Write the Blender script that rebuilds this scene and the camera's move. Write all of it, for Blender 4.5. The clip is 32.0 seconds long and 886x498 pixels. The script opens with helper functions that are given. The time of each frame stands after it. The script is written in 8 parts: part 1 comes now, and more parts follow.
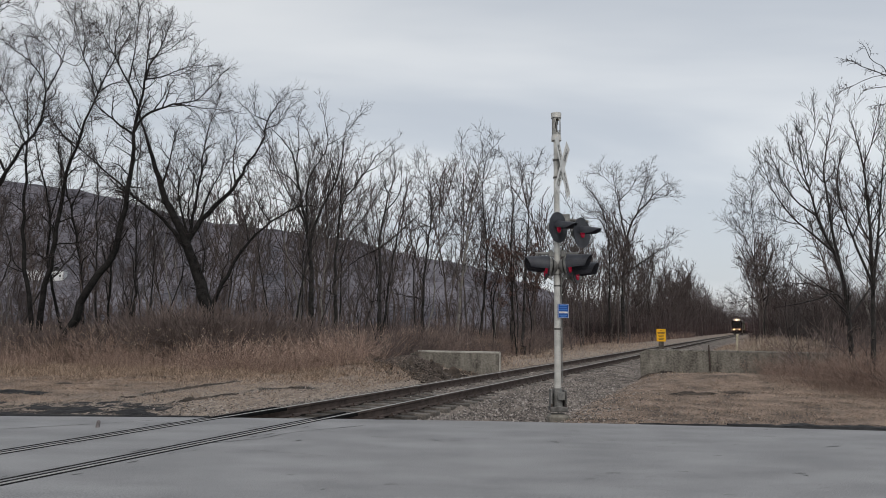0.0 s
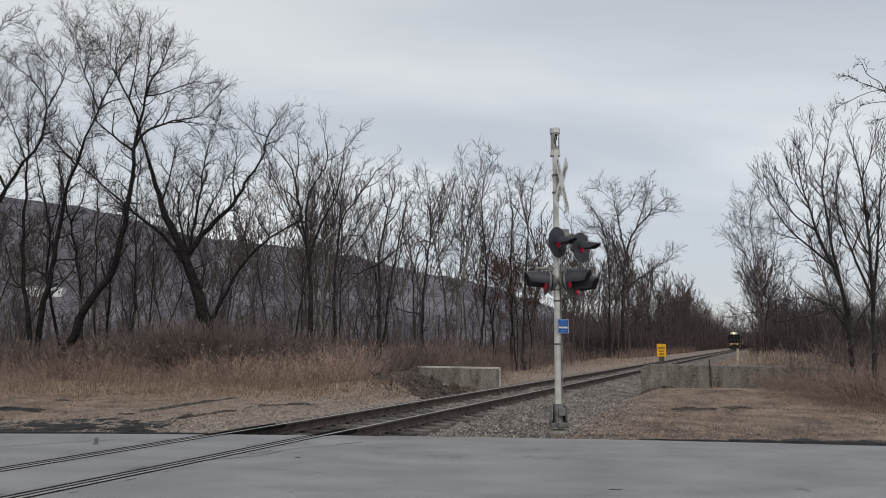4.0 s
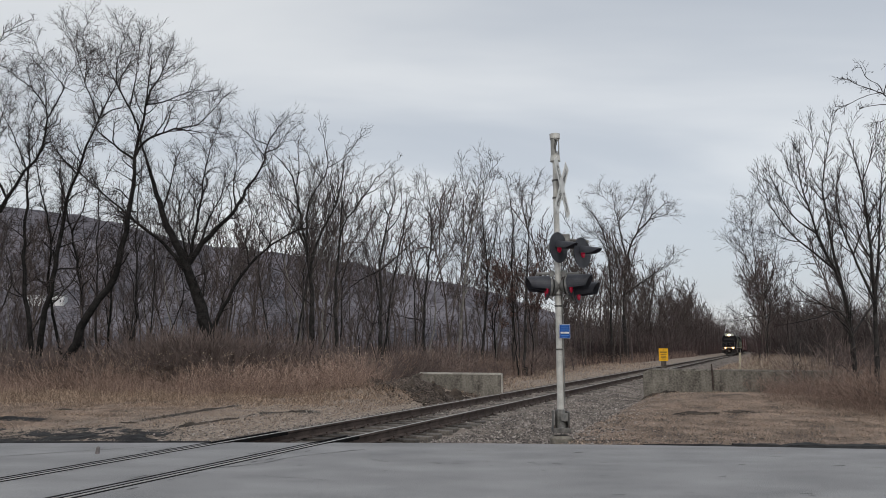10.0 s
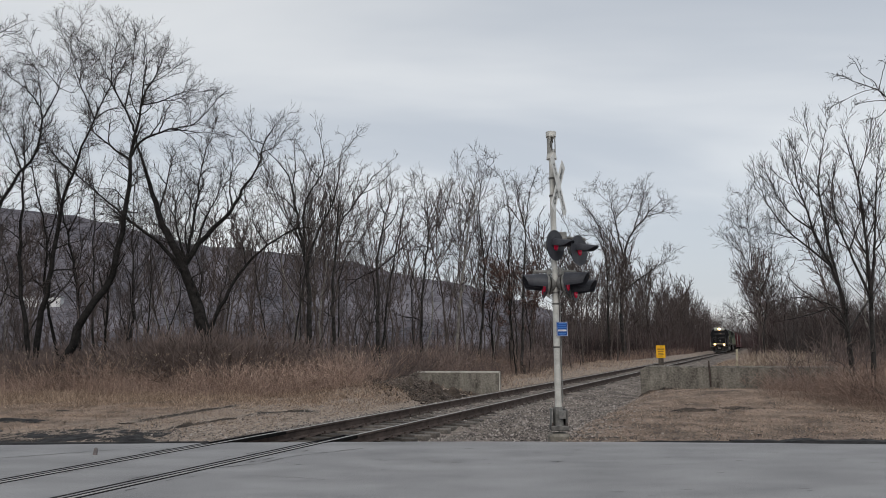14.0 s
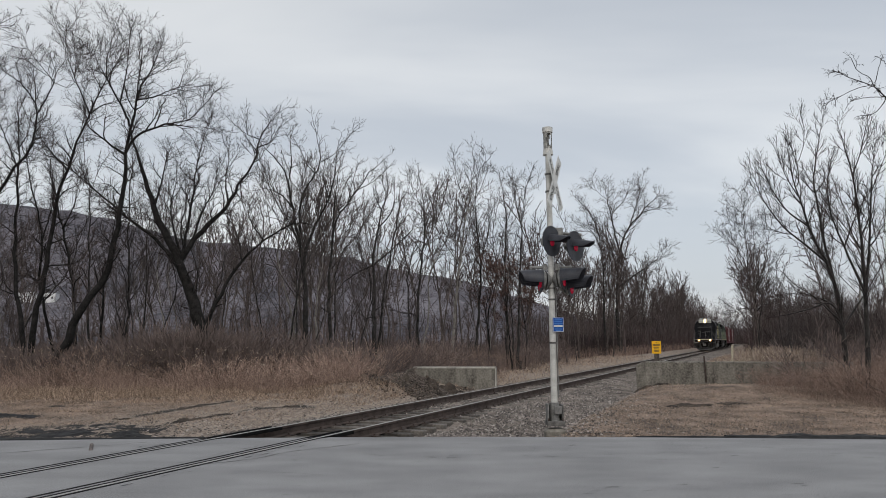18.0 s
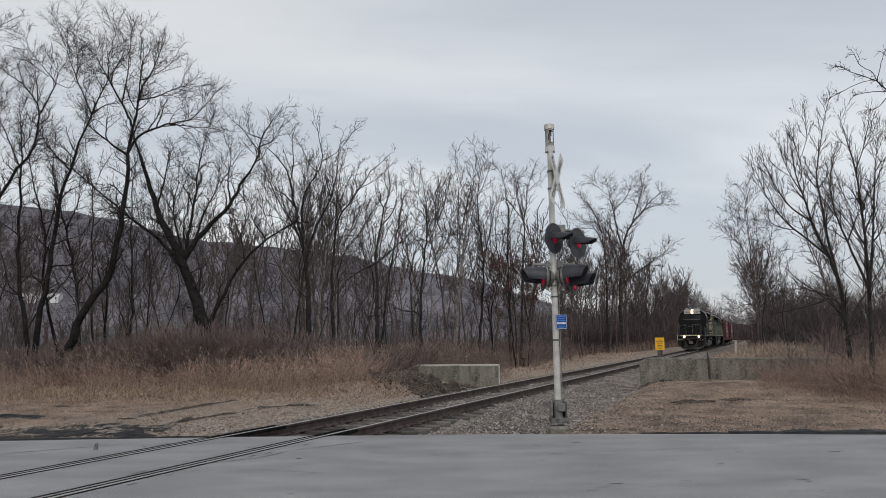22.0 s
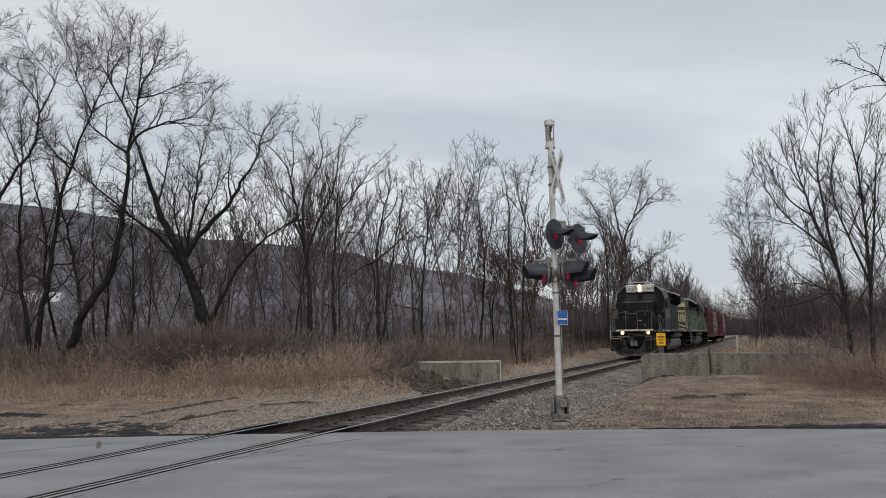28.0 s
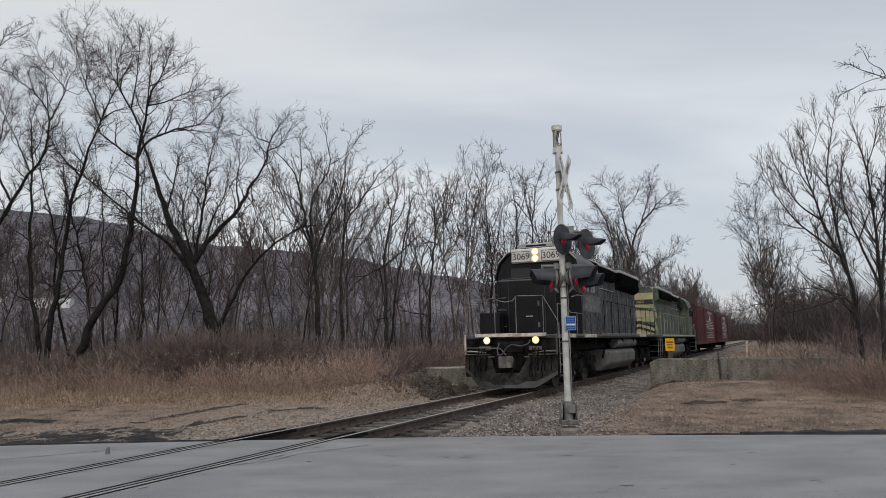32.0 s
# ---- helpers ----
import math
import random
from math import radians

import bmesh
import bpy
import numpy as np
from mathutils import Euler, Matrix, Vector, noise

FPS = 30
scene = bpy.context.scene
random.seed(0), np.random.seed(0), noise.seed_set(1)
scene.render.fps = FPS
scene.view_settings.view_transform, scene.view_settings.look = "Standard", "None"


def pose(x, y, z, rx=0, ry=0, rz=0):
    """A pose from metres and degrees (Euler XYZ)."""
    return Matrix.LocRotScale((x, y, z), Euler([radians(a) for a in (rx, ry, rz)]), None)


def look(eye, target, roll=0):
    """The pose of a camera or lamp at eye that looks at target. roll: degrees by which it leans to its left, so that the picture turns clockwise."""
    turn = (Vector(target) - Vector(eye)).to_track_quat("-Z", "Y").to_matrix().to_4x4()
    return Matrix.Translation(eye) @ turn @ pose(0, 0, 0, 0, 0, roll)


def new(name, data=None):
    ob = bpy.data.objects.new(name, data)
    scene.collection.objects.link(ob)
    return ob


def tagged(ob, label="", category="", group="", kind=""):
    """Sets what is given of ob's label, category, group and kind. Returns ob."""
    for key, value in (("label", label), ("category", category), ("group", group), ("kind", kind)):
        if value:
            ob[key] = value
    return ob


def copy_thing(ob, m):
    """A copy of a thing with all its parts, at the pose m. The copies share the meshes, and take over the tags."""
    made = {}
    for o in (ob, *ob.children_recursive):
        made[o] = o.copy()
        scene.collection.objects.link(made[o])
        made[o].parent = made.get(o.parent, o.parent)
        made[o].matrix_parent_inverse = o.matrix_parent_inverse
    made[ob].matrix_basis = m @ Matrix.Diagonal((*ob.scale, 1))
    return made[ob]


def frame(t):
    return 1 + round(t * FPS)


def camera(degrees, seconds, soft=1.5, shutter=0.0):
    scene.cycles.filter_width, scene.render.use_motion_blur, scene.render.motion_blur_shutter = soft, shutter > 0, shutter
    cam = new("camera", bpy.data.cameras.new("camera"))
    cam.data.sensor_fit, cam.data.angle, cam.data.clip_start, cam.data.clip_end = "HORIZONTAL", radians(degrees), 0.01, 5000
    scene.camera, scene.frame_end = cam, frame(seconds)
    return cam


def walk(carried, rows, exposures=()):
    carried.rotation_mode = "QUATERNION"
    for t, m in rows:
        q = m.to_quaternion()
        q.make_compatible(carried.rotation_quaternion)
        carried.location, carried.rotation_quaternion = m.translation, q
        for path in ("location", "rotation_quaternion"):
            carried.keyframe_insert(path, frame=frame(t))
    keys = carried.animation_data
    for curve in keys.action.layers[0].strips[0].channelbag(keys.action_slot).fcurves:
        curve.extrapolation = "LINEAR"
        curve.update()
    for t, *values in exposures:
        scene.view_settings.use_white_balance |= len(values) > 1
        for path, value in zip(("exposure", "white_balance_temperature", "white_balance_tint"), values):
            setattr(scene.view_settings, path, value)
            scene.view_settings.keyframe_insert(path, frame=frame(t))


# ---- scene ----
# ---- camera: held by hand on the far side of the road, turning slightly ----
EYE = (0.0, 0.0, 1.533)
HEADING = -24.387          # turn of the track about z, degrees
SIDE = -7.321              # the track's offset from the camera
ALONG = Vector((math.sin(radians(24.387)), math.cos(radians(24.387)), 0))
ACROSS = Vector((math.cos(radians(24.387)), -math.sin(radians(24.387)), 0))

cam = camera(64.6, 32.0, soft=0.5)
TURNS = [
    (0, 96.240, -0.746, -0.001),
    (0.5, 96.424, -0.755, 0.063),
    (1, 96.653, -0.741, 0.054),
    (1.5, 96.863, -0.714, 0.092),
    (2, 97.011, -0.734, 0.088),
    (2.5, 97.154, -0.687, -0.007),
    (3, 97.294, -0.693, -0.018),
    (3.5, 97.391, -0.635, -0.014),
    (5.5, 97.762, -0.559, -0.029),
    (6, 97.817, -0.478, 0.017),
    (6.5, 97.897, -0.464, 0.111),
    (7, 97.975, -0.362, 0.132),
    (7.5, 97.980, -0.361, 0.220),
    (8, 97.975, -0.308, 0.208),
    (8.5, 97.958, -0.293, 0.210),
    (9, 98.044, -0.210, 0.154),
    (9.5, 98.038, -0.206, 0.146),
    (10, 97.981, -0.170, 0.107),
    (10.5, 98.012, -0.164, 0.082),
    (11, 98.044, -0.078, 0.093),
    (11.5, 98.109, 0.060, 0.067),
    (12, 98.067, 0.116, 0.047),
    (12.5, 98.058, 0.134, 0.032),
    (13, 98.049, 0.152, 0.021),
    (13.5, 97.931, 0.161, -0.042),
    (14, 97.866, 0.228, -0.090),
    (14.5, 97.790, 0.202, -0.180),
    (16.5, 97.689, 0.211, -0.351),
    (17, 97.641, 0.244, -0.408),
    (17.5, 97.535, 0.246, -0.389),
    (18, 97.510, 0.217, -0.395),
    (18.5, 97.454, 0.310, -0.296),
    (19, 97.443, 0.326, -0.239),
    (19.5, 97.382, 0.342, -0.226),
    (20, 97.346, 0.395, -0.112),
    (20.5, 97.338, 0.424, -0.073),
    (21, 97.322, 0.504, -0.102),
    (21.5, 97.363, 0.556, -0.150),
    (22, 97.341, 0.573, -0.140),
    (22.5, 97.274, 0.621, -0.096),
    (23, 97.270, 0.650, -0.087),
    (23.5, 97.229, 0.676, -0.149),
    (24, 97.181, 0.670, -0.216),
    (24.5, 97.182, 0.692, -0.202),
    (25, 97.146, 0.774, -0.167),
    (25.5, 97.091, 0.754, -0.192),
    (27.5, 97.085, 0.812, -0.082),
    (28, 97.066, 0.873, -0.038),
    (28.5, 97.050, 0.885, -0.030),
    (29, 97.101, 0.940, 0.029),
    (29.5, 97.205, 0.946, 0.044),
    (30, 97.246, 0.949, 0.096),
    (30.5, 97.285, 1.018, 0.183),
    (31, 97.362, 0.993, 0.228),
    (31.5, 97.459, 0.994, 0.364),
    (32, 97.530, 0.966, 0.602),
]
walk(cam, [(t, pose(*EYE, a, b, c)) for t, a, b, c in TURNS])


def on_track(u, v, z=0.0):
    """A place u metres along the track, v to its right side, z over the rail heads."""
    return ALONG * u + ACROSS * (SIDE + v) + Vector((0, 0, z))


def track_pose(u, v=0.0, z=0.0, turn=0.0):
    p = on_track(u, v, z)
    return pose(p.x, p.y, p.z, 0, 0, HEADING + turn)


# ---- light: an overcast winter afternoon ----
def make_world():
    w = bpy.data.worlds.new("overcast_sky")
    scene.world = w
    w.use_nodes = True
    t = w.node_tree
    t.nodes.clear()
    out = t.nodes.new("ShaderNodeOutputWorld")
    add = t.nodes.new("ShaderNodeAddShader")
    b1, b2 = t.nodes.new("ShaderNodeBackground"), t.nodes.new("ShaderNodeBackground")
    sky = t.nodes.new("ShaderNodeTexSky")
    sky.sky_type, sky.sun_disc = 'NISHITA', False
    sky.sun_elevation, sky.sun_rotation = radians(38), radians(200)
    sky.dust_density = 4.0
    b1.inputs[1].default_value = 0.025
    t.links.new(sky.outputs[0], b1.inputs[0])
    tc = t.nodes.new("ShaderNodeTexCoord")
    sep = t.nodes.new("ShaderNodeSeparateXYZ")
    t.links.new(tc.outputs["Generated"], sep.inputs[0])
    zz = t.nodes.new("ShaderNodeMath")
    zz.operation = 'ABSOLUTE'
    t.links.new(sep.outputs[2], zz.inputs[0])
    z2 = t.nodes.new("ShaderNodeMath")
    z2.inputs[1].default_value = 0.22
    t.links.new(zz.outputs[0], z2.inputs[0])
    comb = t.nodes.new("ShaderNodeCombineXYZ")
    for k in (0, 1):
        dv = t.nodes.new("ShaderNodeMath")
        dv.operation = 'DIVIDE'
        t.links.new(sep.outputs[k], dv.inputs[0])
        t.links.new(z2.outputs[0], dv.inputs[1])
        t.links.new(dv.outputs[0], comb.inputs[k])
    mp = t.nodes.new("ShaderNodeMapping")
    mp.inputs["Scale"].default_value = (0.55, 1.25, 1)
    mp.inputs["Location"].default_value = (3.1, 0.4, 0)
    mp.inputs["Rotation"].default_value = (0, 0, radians(14))
    t.links.new(comb.outputs[0], mp.inputs[0])
    n1 = t.nodes.new("ShaderNodeTexNoise")
    n1.inputs["Scale"].default_value, n1.inputs["Detail"].default_value = 0.9, 5
    n1.inputs["Roughness"].default_value, n1.inputs["Distortion"].default_value = 0.5, 0.3
    t.links.new(mp.outputs[0], n1.inputs[0])
    ramp = t.nodes.new("ShaderNodeValToRGB")
    ramp.color_ramp.interpolation = 'EASE'
    e = ramp.color_ramp.elements
    e[0].position, e[0].color = 0.36, (0.49, 0.52, 0.557, 1)
    e[1].position, e[1].color = 0.68, (0.712, 0.724, 0.726, 1)
    t.links.new(n1.outputs[0], ramp.inputs[0])
    t.links.new(ramp.outputs[0], b2.inputs[0])
    # the cloud deck is thinner and brighter towards the horizon
    low = t.nodes.new("ShaderNodeMapRange")
    low.inputs[1].default_value, low.inputs[2].default_value = 0.08, 0.55
    low.inputs[3].default_value, low.inputs[4].default_value = 1.03, 0.88
    t.links.new(zz.outputs[0], low.inputs[0])
    t.links.new(low.outputs[0], b2.inputs[1])
    t.links.new(b1.outputs[0], add.inputs[0])
    t.links.new(b2.outputs[0], add.inputs[1])
    t.links.new(add.outputs[0], out.inputs[0])


make_world()
sun = new("sun", bpy.data.lights.new("sun", 'SUN'))
sun.data.energy, sun.data.angle, sun.data.color = 0.85, radians(25), (1.0, 0.96, 0.9)
sun.matrix_world = look((10, -30, 40), (0, 12, 0))
scene.view_settings.exposure = 0.04


# ---- materials ----
def material(name, dark, light, scale=3.0, rough=0.8, metal=0.0, bump=0.0, fine=40.0, spread=0.18, per=0.0, spec=0.3, grain=0.45, stretch=None):
    """Two colours mixed by broad stains and fine grain, with relief; per: brightness that differs from piece to piece."""
    m = bpy.data.materials.new(name)
    m.use_nodes = True
    t = m.node_tree
    b = t.nodes["Principled BSDF"]
    tc = t.nodes.new("ShaderNodeTexCoord")
    n1, n2 = t.nodes.new("ShaderNodeTexNoise"), t.nodes.new("ShaderNodeTexNoise")
    n1.inputs["Scale"].default_value, n1.inputs["Detail"].default_value = scale, 6
    n2.inputs["Scale"].default_value, n2.inputs["Detail"].default_value = fine, 4
    for n in (n1, n2):
        t.links.new(tc.outputs["Object"], n.inputs["Vector"])
    if stretch:
        mp = t.nodes.new("ShaderNodeMapping")
        mp.inputs["Scale"].default_value = stretch
        t.links.new(tc.outputs["Object"], mp.inputs[0])
        t.links.new(mp.outputs[0], n1.inputs["Vector"])
    mx = t.nodes.new("ShaderNodeMath")
    mx.operation = 'MULTIPLY_ADD'
    t.links.new(n2.outputs[0], mx.inputs[0])
    mx.inputs[1].default_value = grain
    ad = t.nodes.new("ShaderNodeMath")
    ad.operation = 'MULTIPLY_ADD'
    t.links.new(n1.outputs[0], ad.inputs[0])
    ad.inputs[1].default_value, ad.inputs[2].default_value = 1.0, -0.5 * grain
    t.links.new(ad.outputs[0], mx.inputs[2])
    ramp = t.nodes.new("ShaderNodeValToRGB")
    e = ramp.color_ramp.elements
    e[0].position, e[0].color = 0.5 - spread, (*dark, 1)
    e[1].position, e[1].color = 0.5 + spread, (*light, 1)
    t.links.new(mx.outputs[0], ramp.inputs[0])
    last = ramp.outputs[0]
    if per:
        oi = t.nodes.new("ShaderNodeObjectInfo")
        mr = t.nodes.new("ShaderNodeMapRange")
        mr.inputs[3].default_value, mr.inputs[4].default_value = 1 - per, 1 + per
        t.links.new(oi.outputs["Random"], mr.inputs[0])
        hs = t.nodes.new("ShaderNodeHueSaturation")
        t.links.new(mr.outputs[0], hs.inputs["Value"])
        t.links.new(last, hs.inputs["Color"])
        last = hs.outputs[0]
    t.links.new(last, b.inputs["Base Color"])
    b.inputs["Roughness"].default_value, b.inputs["Metallic"].default_value = rough, metal
    b.inputs["Specular IOR Level"].default_value = spec
    if bump:
        bp = t.nodes.new("ShaderNodeBump")
        bp.inputs["Strength"].default_value, bp.inputs["Distance"].default_value = bump, 0.02
        t.links.new(n2.outputs[0], bp.inputs["Height"])
        t.links.new(bp.outputs[0], b.inputs["Normal"])
    return m


def islands(name, stops, rough=0.85):
    """One material whose colour differs from loose piece to loose piece."""
    m = bpy.data.materials.new(name)
    m.use_nodes = True
    t = m.node_tree
    b = t.nodes["Principled BSDF"]
    g = t.nodes.new("ShaderNodeNewGeometry")
    ramp = t.nodes.new("ShaderNodeValToRGB")
    e = ramp.color_ramp.elements
    while len(e) < len(stops):
        e.new(0.5)
    for k, c in enumerate(stops):
        e[k].position, e[k].color = k / (len(stops) - 1), (*c, 1)
    t.links.new(g.outputs["Random Per Island"], ramp.inputs[0])
    t.links.new(ramp.outputs[0], b.inputs["Base Color"])
    b.inputs["Roughness"].default_value = rough
    b.inputs["Specular IOR Level"].default_value = 0.2
    return m


def glow(name, colour, strength):
    m = bpy.data.materials.new(name)
    m.use_nodes = True
    b = m.node_tree.nodes["Principled BSDF"]
    b.inputs["Base Color"].default_value = (*colour, 1)
    b.inputs["Emission Color"].default_value = (*colour, 1)
    b.inputs["Emission Strength"].default_value = strength
    b.inputs["Roughness"].default_value = 0.2
    return m


M_ASPHALT = material("worn_asphalt", (0.178, 0.179, 0.185), (0.322, 0.323, 0.330), 1.3, 0.85, bump=0.6, fine=60, spread=0.32, grain=1.7, stretch=(0.6, 1.3, 1))
M_TAR = material("fresh_black_asphalt", (0.008, 0.008, 0.009), (0.034, 0.034, 0.036), 5, 0.8, bump=0.6, fine=40)
M_GROOVE = material("groove_black", (0.004, 0.004, 0.004), (0.011, 0.011, 0.012), 6, 0.8, spec=0.1)
M_CRACK = material("tar_seam", (0.04, 0.04, 0.042), (0.10, 0.10, 0.10), 6, 0.7)
M_RAILTOP = material("worn_rail_steel", (0.28, 0.272, 0.265), (0.42, 0.41, 0.40), 9, 0.5, 0.3, fine=70)
M_RUST = material("rusty_steel", (0.045, 0.035, 0.032), (0.10, 0.078, 0.07), 5, 0.85, 0.2, 0.3, fine=60)
M_TIE = material("weathered_tie_wood", (0.042, 0.037, 0.034), (0.15, 0.137, 0.125), 4, 0.9, bump=0.5, fine=30, per=0.35)
M_BALLAST = material("track_ballast", (0.055, 0.046, 0.041), (0.27, 0.230, 0.200), 1.6, 0.95, bump=1.0, fine=20, spread=0.2, grain=0.9)
M_STONE = islands("loose_ballast_stones", [(0.025, 0.023, 0.022), (0.11, 0.097, 0.089), (0.22, 0.194, 0.176), (0.44, 0.40, 0.37)])
M_CONCRETE = material("weathered_concrete", (0.07, 0.066, 0.058), (0.31, 0.292, 0.262), 2.6, 0.9, bump=0.5, fine=16, spread=0.3, grain=0.9, stretch=(1.6, 1.6, 0.5))
M_PALECONCRETE = material("pale_worn_concrete", (0.27, 0.258, 0.235), (0.52, 0.50, 0.46), 5, 0.9, spread=0.2, grain=0.8)
M_DARKCONCRETE = material("stained_dark_concrete", (0.062, 0.057, 0.049), (0.26, 0.243, 0.213), 2.4, 0.9, bump=0.6, fine=14, spread=0.3, grain=0.9, stretch=(1.6, 1.6, 0.5))
M_DARKCAST = material("grimy_cast_iron", (0.06, 0.058, 0.056), (0.19, 0.185, 0.18), 6, 0.7, 0.2, 0.2)
M_CRUMB = islands("black_asphalt_crumbs", [(0.012, 0.012, 0.013), (0.03, 0.029, 0.029), (0.055, 0.05, 0.047), (0.12, 0.105, 0.09)])
M_HEAP = islands("brown_dirt_lumps", [(0.025, 0.020, 0.018), (0.062, 0.050, 0.043), (0.115, 0.094, 0.081), (0.19, 0.158, 0.136)])
M_SEED = islands("pale_seed_heads", [(0.16, 0.115, 0.09), (0.30, 0.235, 0.185), (0.46, 0.39, 0.32)])
M_DIRT = material("dark_dirt_bank", (0.017, 0.014, 0.012), (0.085, 0.067, 0.055), 1.6, 0.95, bump=1.0, fine=18, spread=0.16)
M_POLE = material("aluminium_paint", (0.38, 0.38, 0.365), (0.60, 0.60, 0.575), 5, 0.55, 0.25, fine=50)
M_CAST = material("dull_cast_metal", (0.12, 0.12, 0.118), (0.28, 0.28, 0.272), 6, 0.6, 0.3, 0.15)
M_BLACKSIGN = material("matt_black_sheet", (0.026, 0.028, 0.036), (0.05, 0.053, 0.064), 5, 0.5, fine=60)
M_WHITE = material("dull_white_sheeting", (0.52, 0.53, 0.52), (0.70, 0.71, 0.70), 6, 0.6)
M_BLUE = material("blue_sign_sheeting", (0.006, 0.058, 0.25), (0.010, 0.082, 0.34), 8, 0.45)
M_YELLOW = material("yellow_sign_sheeting", (0.72, 0.38, 0.01), (0.85, 0.47, 0.015), 8, 0.45)
M_INK = material("black_print", (0.02, 0.02, 0.02), (0.04, 0.04, 0.04), 8, 0.6)
M_POST = material("grey_post_wood", (0.05, 0.044, 0.04), (0.12, 0.106, 0.095), 6, 0.9, bump=0.4)
M_PALEPOST = material("pale_post_paint", (0.38, 0.35, 0.26), (0.55, 0.51, 0.40), 6, 0.8)
M_RED_LENS = glow("lit_red_lens", (0.50, 0.010, 0.045), 0.10)
M_LAMP = glow("lit_headlight", (1.0, 0.52, 0.20), 160.0)
M_DITCH = glow("lit_ditch_light", (1.0, 0.45, 0.15), 110.0)
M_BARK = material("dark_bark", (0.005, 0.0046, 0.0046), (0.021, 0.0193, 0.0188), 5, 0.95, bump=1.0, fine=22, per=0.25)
# paler bark and twigs for farther trees: distance haze is in the colour
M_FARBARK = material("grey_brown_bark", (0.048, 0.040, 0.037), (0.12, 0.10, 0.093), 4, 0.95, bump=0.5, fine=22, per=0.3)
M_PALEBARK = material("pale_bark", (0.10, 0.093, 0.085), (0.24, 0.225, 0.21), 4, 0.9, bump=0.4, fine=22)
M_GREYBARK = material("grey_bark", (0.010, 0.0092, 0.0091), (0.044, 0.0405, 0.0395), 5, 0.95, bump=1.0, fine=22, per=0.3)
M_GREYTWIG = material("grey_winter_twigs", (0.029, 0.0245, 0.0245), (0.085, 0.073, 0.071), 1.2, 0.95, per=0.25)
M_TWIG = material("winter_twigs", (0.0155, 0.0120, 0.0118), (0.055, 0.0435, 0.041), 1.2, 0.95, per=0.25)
M_FARTWIG = material("hazed_winter_woods", (0.046, 0.037, 0.0365), (0.112, 0.089, 0.087), 0.4, 0.95, per=0.2)
M_SHRUB = material("grey_brown_shrub", (0.085, 0.066, 0.061), (0.225, 0.175, 0.160), 1.5, 0.95, per=0.3)
M_WEED = islands("dry_weed_stems", [(0.062, 0.043, 0.038), (0.235, 0.164, 0.137), (0.40, 0.285, 0.233), (0.56, 0.435, 0.352)])
M_WEEDGREY = islands("grey_brown_weeds", [(0.078, 0.054, 0.046), (0.188, 0.132, 0.111), (0.285, 0.206, 0.172), (0.40, 0.305, 0.25)])
M_REDBRUSH = material("red_brown_young_brush", (0.036, 0.0245, 0.025), (0.082, 0.0565, 0.0565), 0.4, 0.95, per=0.2)
M_GRASS = islands("dry_winter_grass", [(0.05, 0.037, 0.030), (0.175, 0.126, 0.096), (0.395, 0.29, 0.217), (0.64, 0.50, 0.385)])
M_CLOD = islands("clods_and_pebbles", [(0.05, 0.04, 0.034), (0.10, 0.08, 0.066), (0.17, 0.14, 0.115), (0.30, 0.265, 0.225)])
M_DEADLEAF = islands("withered_oak_leaves", [(0.05, 0.030, 0.027), (0.095, 0.056, 0.048), (0.15, 0.098, 0.084)])
# the hill's blue-grey has distance haze mixed into the colour
M_HILL = material("hazed_wooded_hillside", (0.058, 0.058, 0.069), (0.196, 0.186, 0.208), 0.02, 1.0, bump=0.0, fine=0.32, spread=0.24, spec=0.0, grain=0.9)
M_HOUSE = material("white_clapboard", (0.55, 0.56, 0.57), (0.68, 0.69, 0.70), 2, 0.7)
M_ROOF = material("grey_shingles", (0.12, 0.12, 0.125), (0.2, 0.2, 0.205), 2, 0.9)
M_PANE = material("dark_window_glass", (0.02, 0.022, 0.025), (0.035, 0.037, 0.04), 2, 0.12, spec=0.6)


# ---- mesh helpers ----
def part(name, bm, mat, parent=None, label="", smooth=False, at=None):
    me = bpy.data.meshes.new(name)
    bmesh.ops.recalc_face_normals(bm, faces=bm.faces)
    bm.to_mesh(me)
    bm.free()
    me.materials.append(mat)
    if smooth:
        me.shade_smooth()
    ob = new(name, me)
    ob.parent = parent
    if at is not None:
        ob.matrix_basis = at
    if label:
        tagged(ob, label)
    return ob


def thing(name, m, label, category, group="", kind=""):
    ob = new(name)
    ob.matrix_world = m
    ob.empty_display_size = 0.2
    return tagged(ob, label, category, group, kind)


def merge(bm, tmp, m=None):
    if m is not None:
        bmesh.ops.transform(tmp, matrix=m, verts=tmp.verts)
    me = bpy.data.meshes.new("tmp")
    tmp.to_mesh(me)
    tmp.free()
    bm.from_mesh(me)
    bpy.data.meshes.remove(me)
    return bm


def box(x0, x1, y0, y1, z0, z1, bevel=0.0, bm=None, seg=1):
    bm = bm or bmesh.new()
    tmp = bmesh.new()
    bmesh.ops.create_cube(tmp, size=1.0, matrix=Matrix.LocRotScale(((x0 + x1) / 2, (y0 + y1) / 2, (z0 + z1) / 2), None, (x1 - x0, y1 - y0, z1 - z0)))
    if bevel:
        bmesh.ops.bevel(tmp, geom=tmp.edges[:], offset=bevel, segments=seg, affect='EDGES', profile=0.5)
    return merge(bm, tmp)


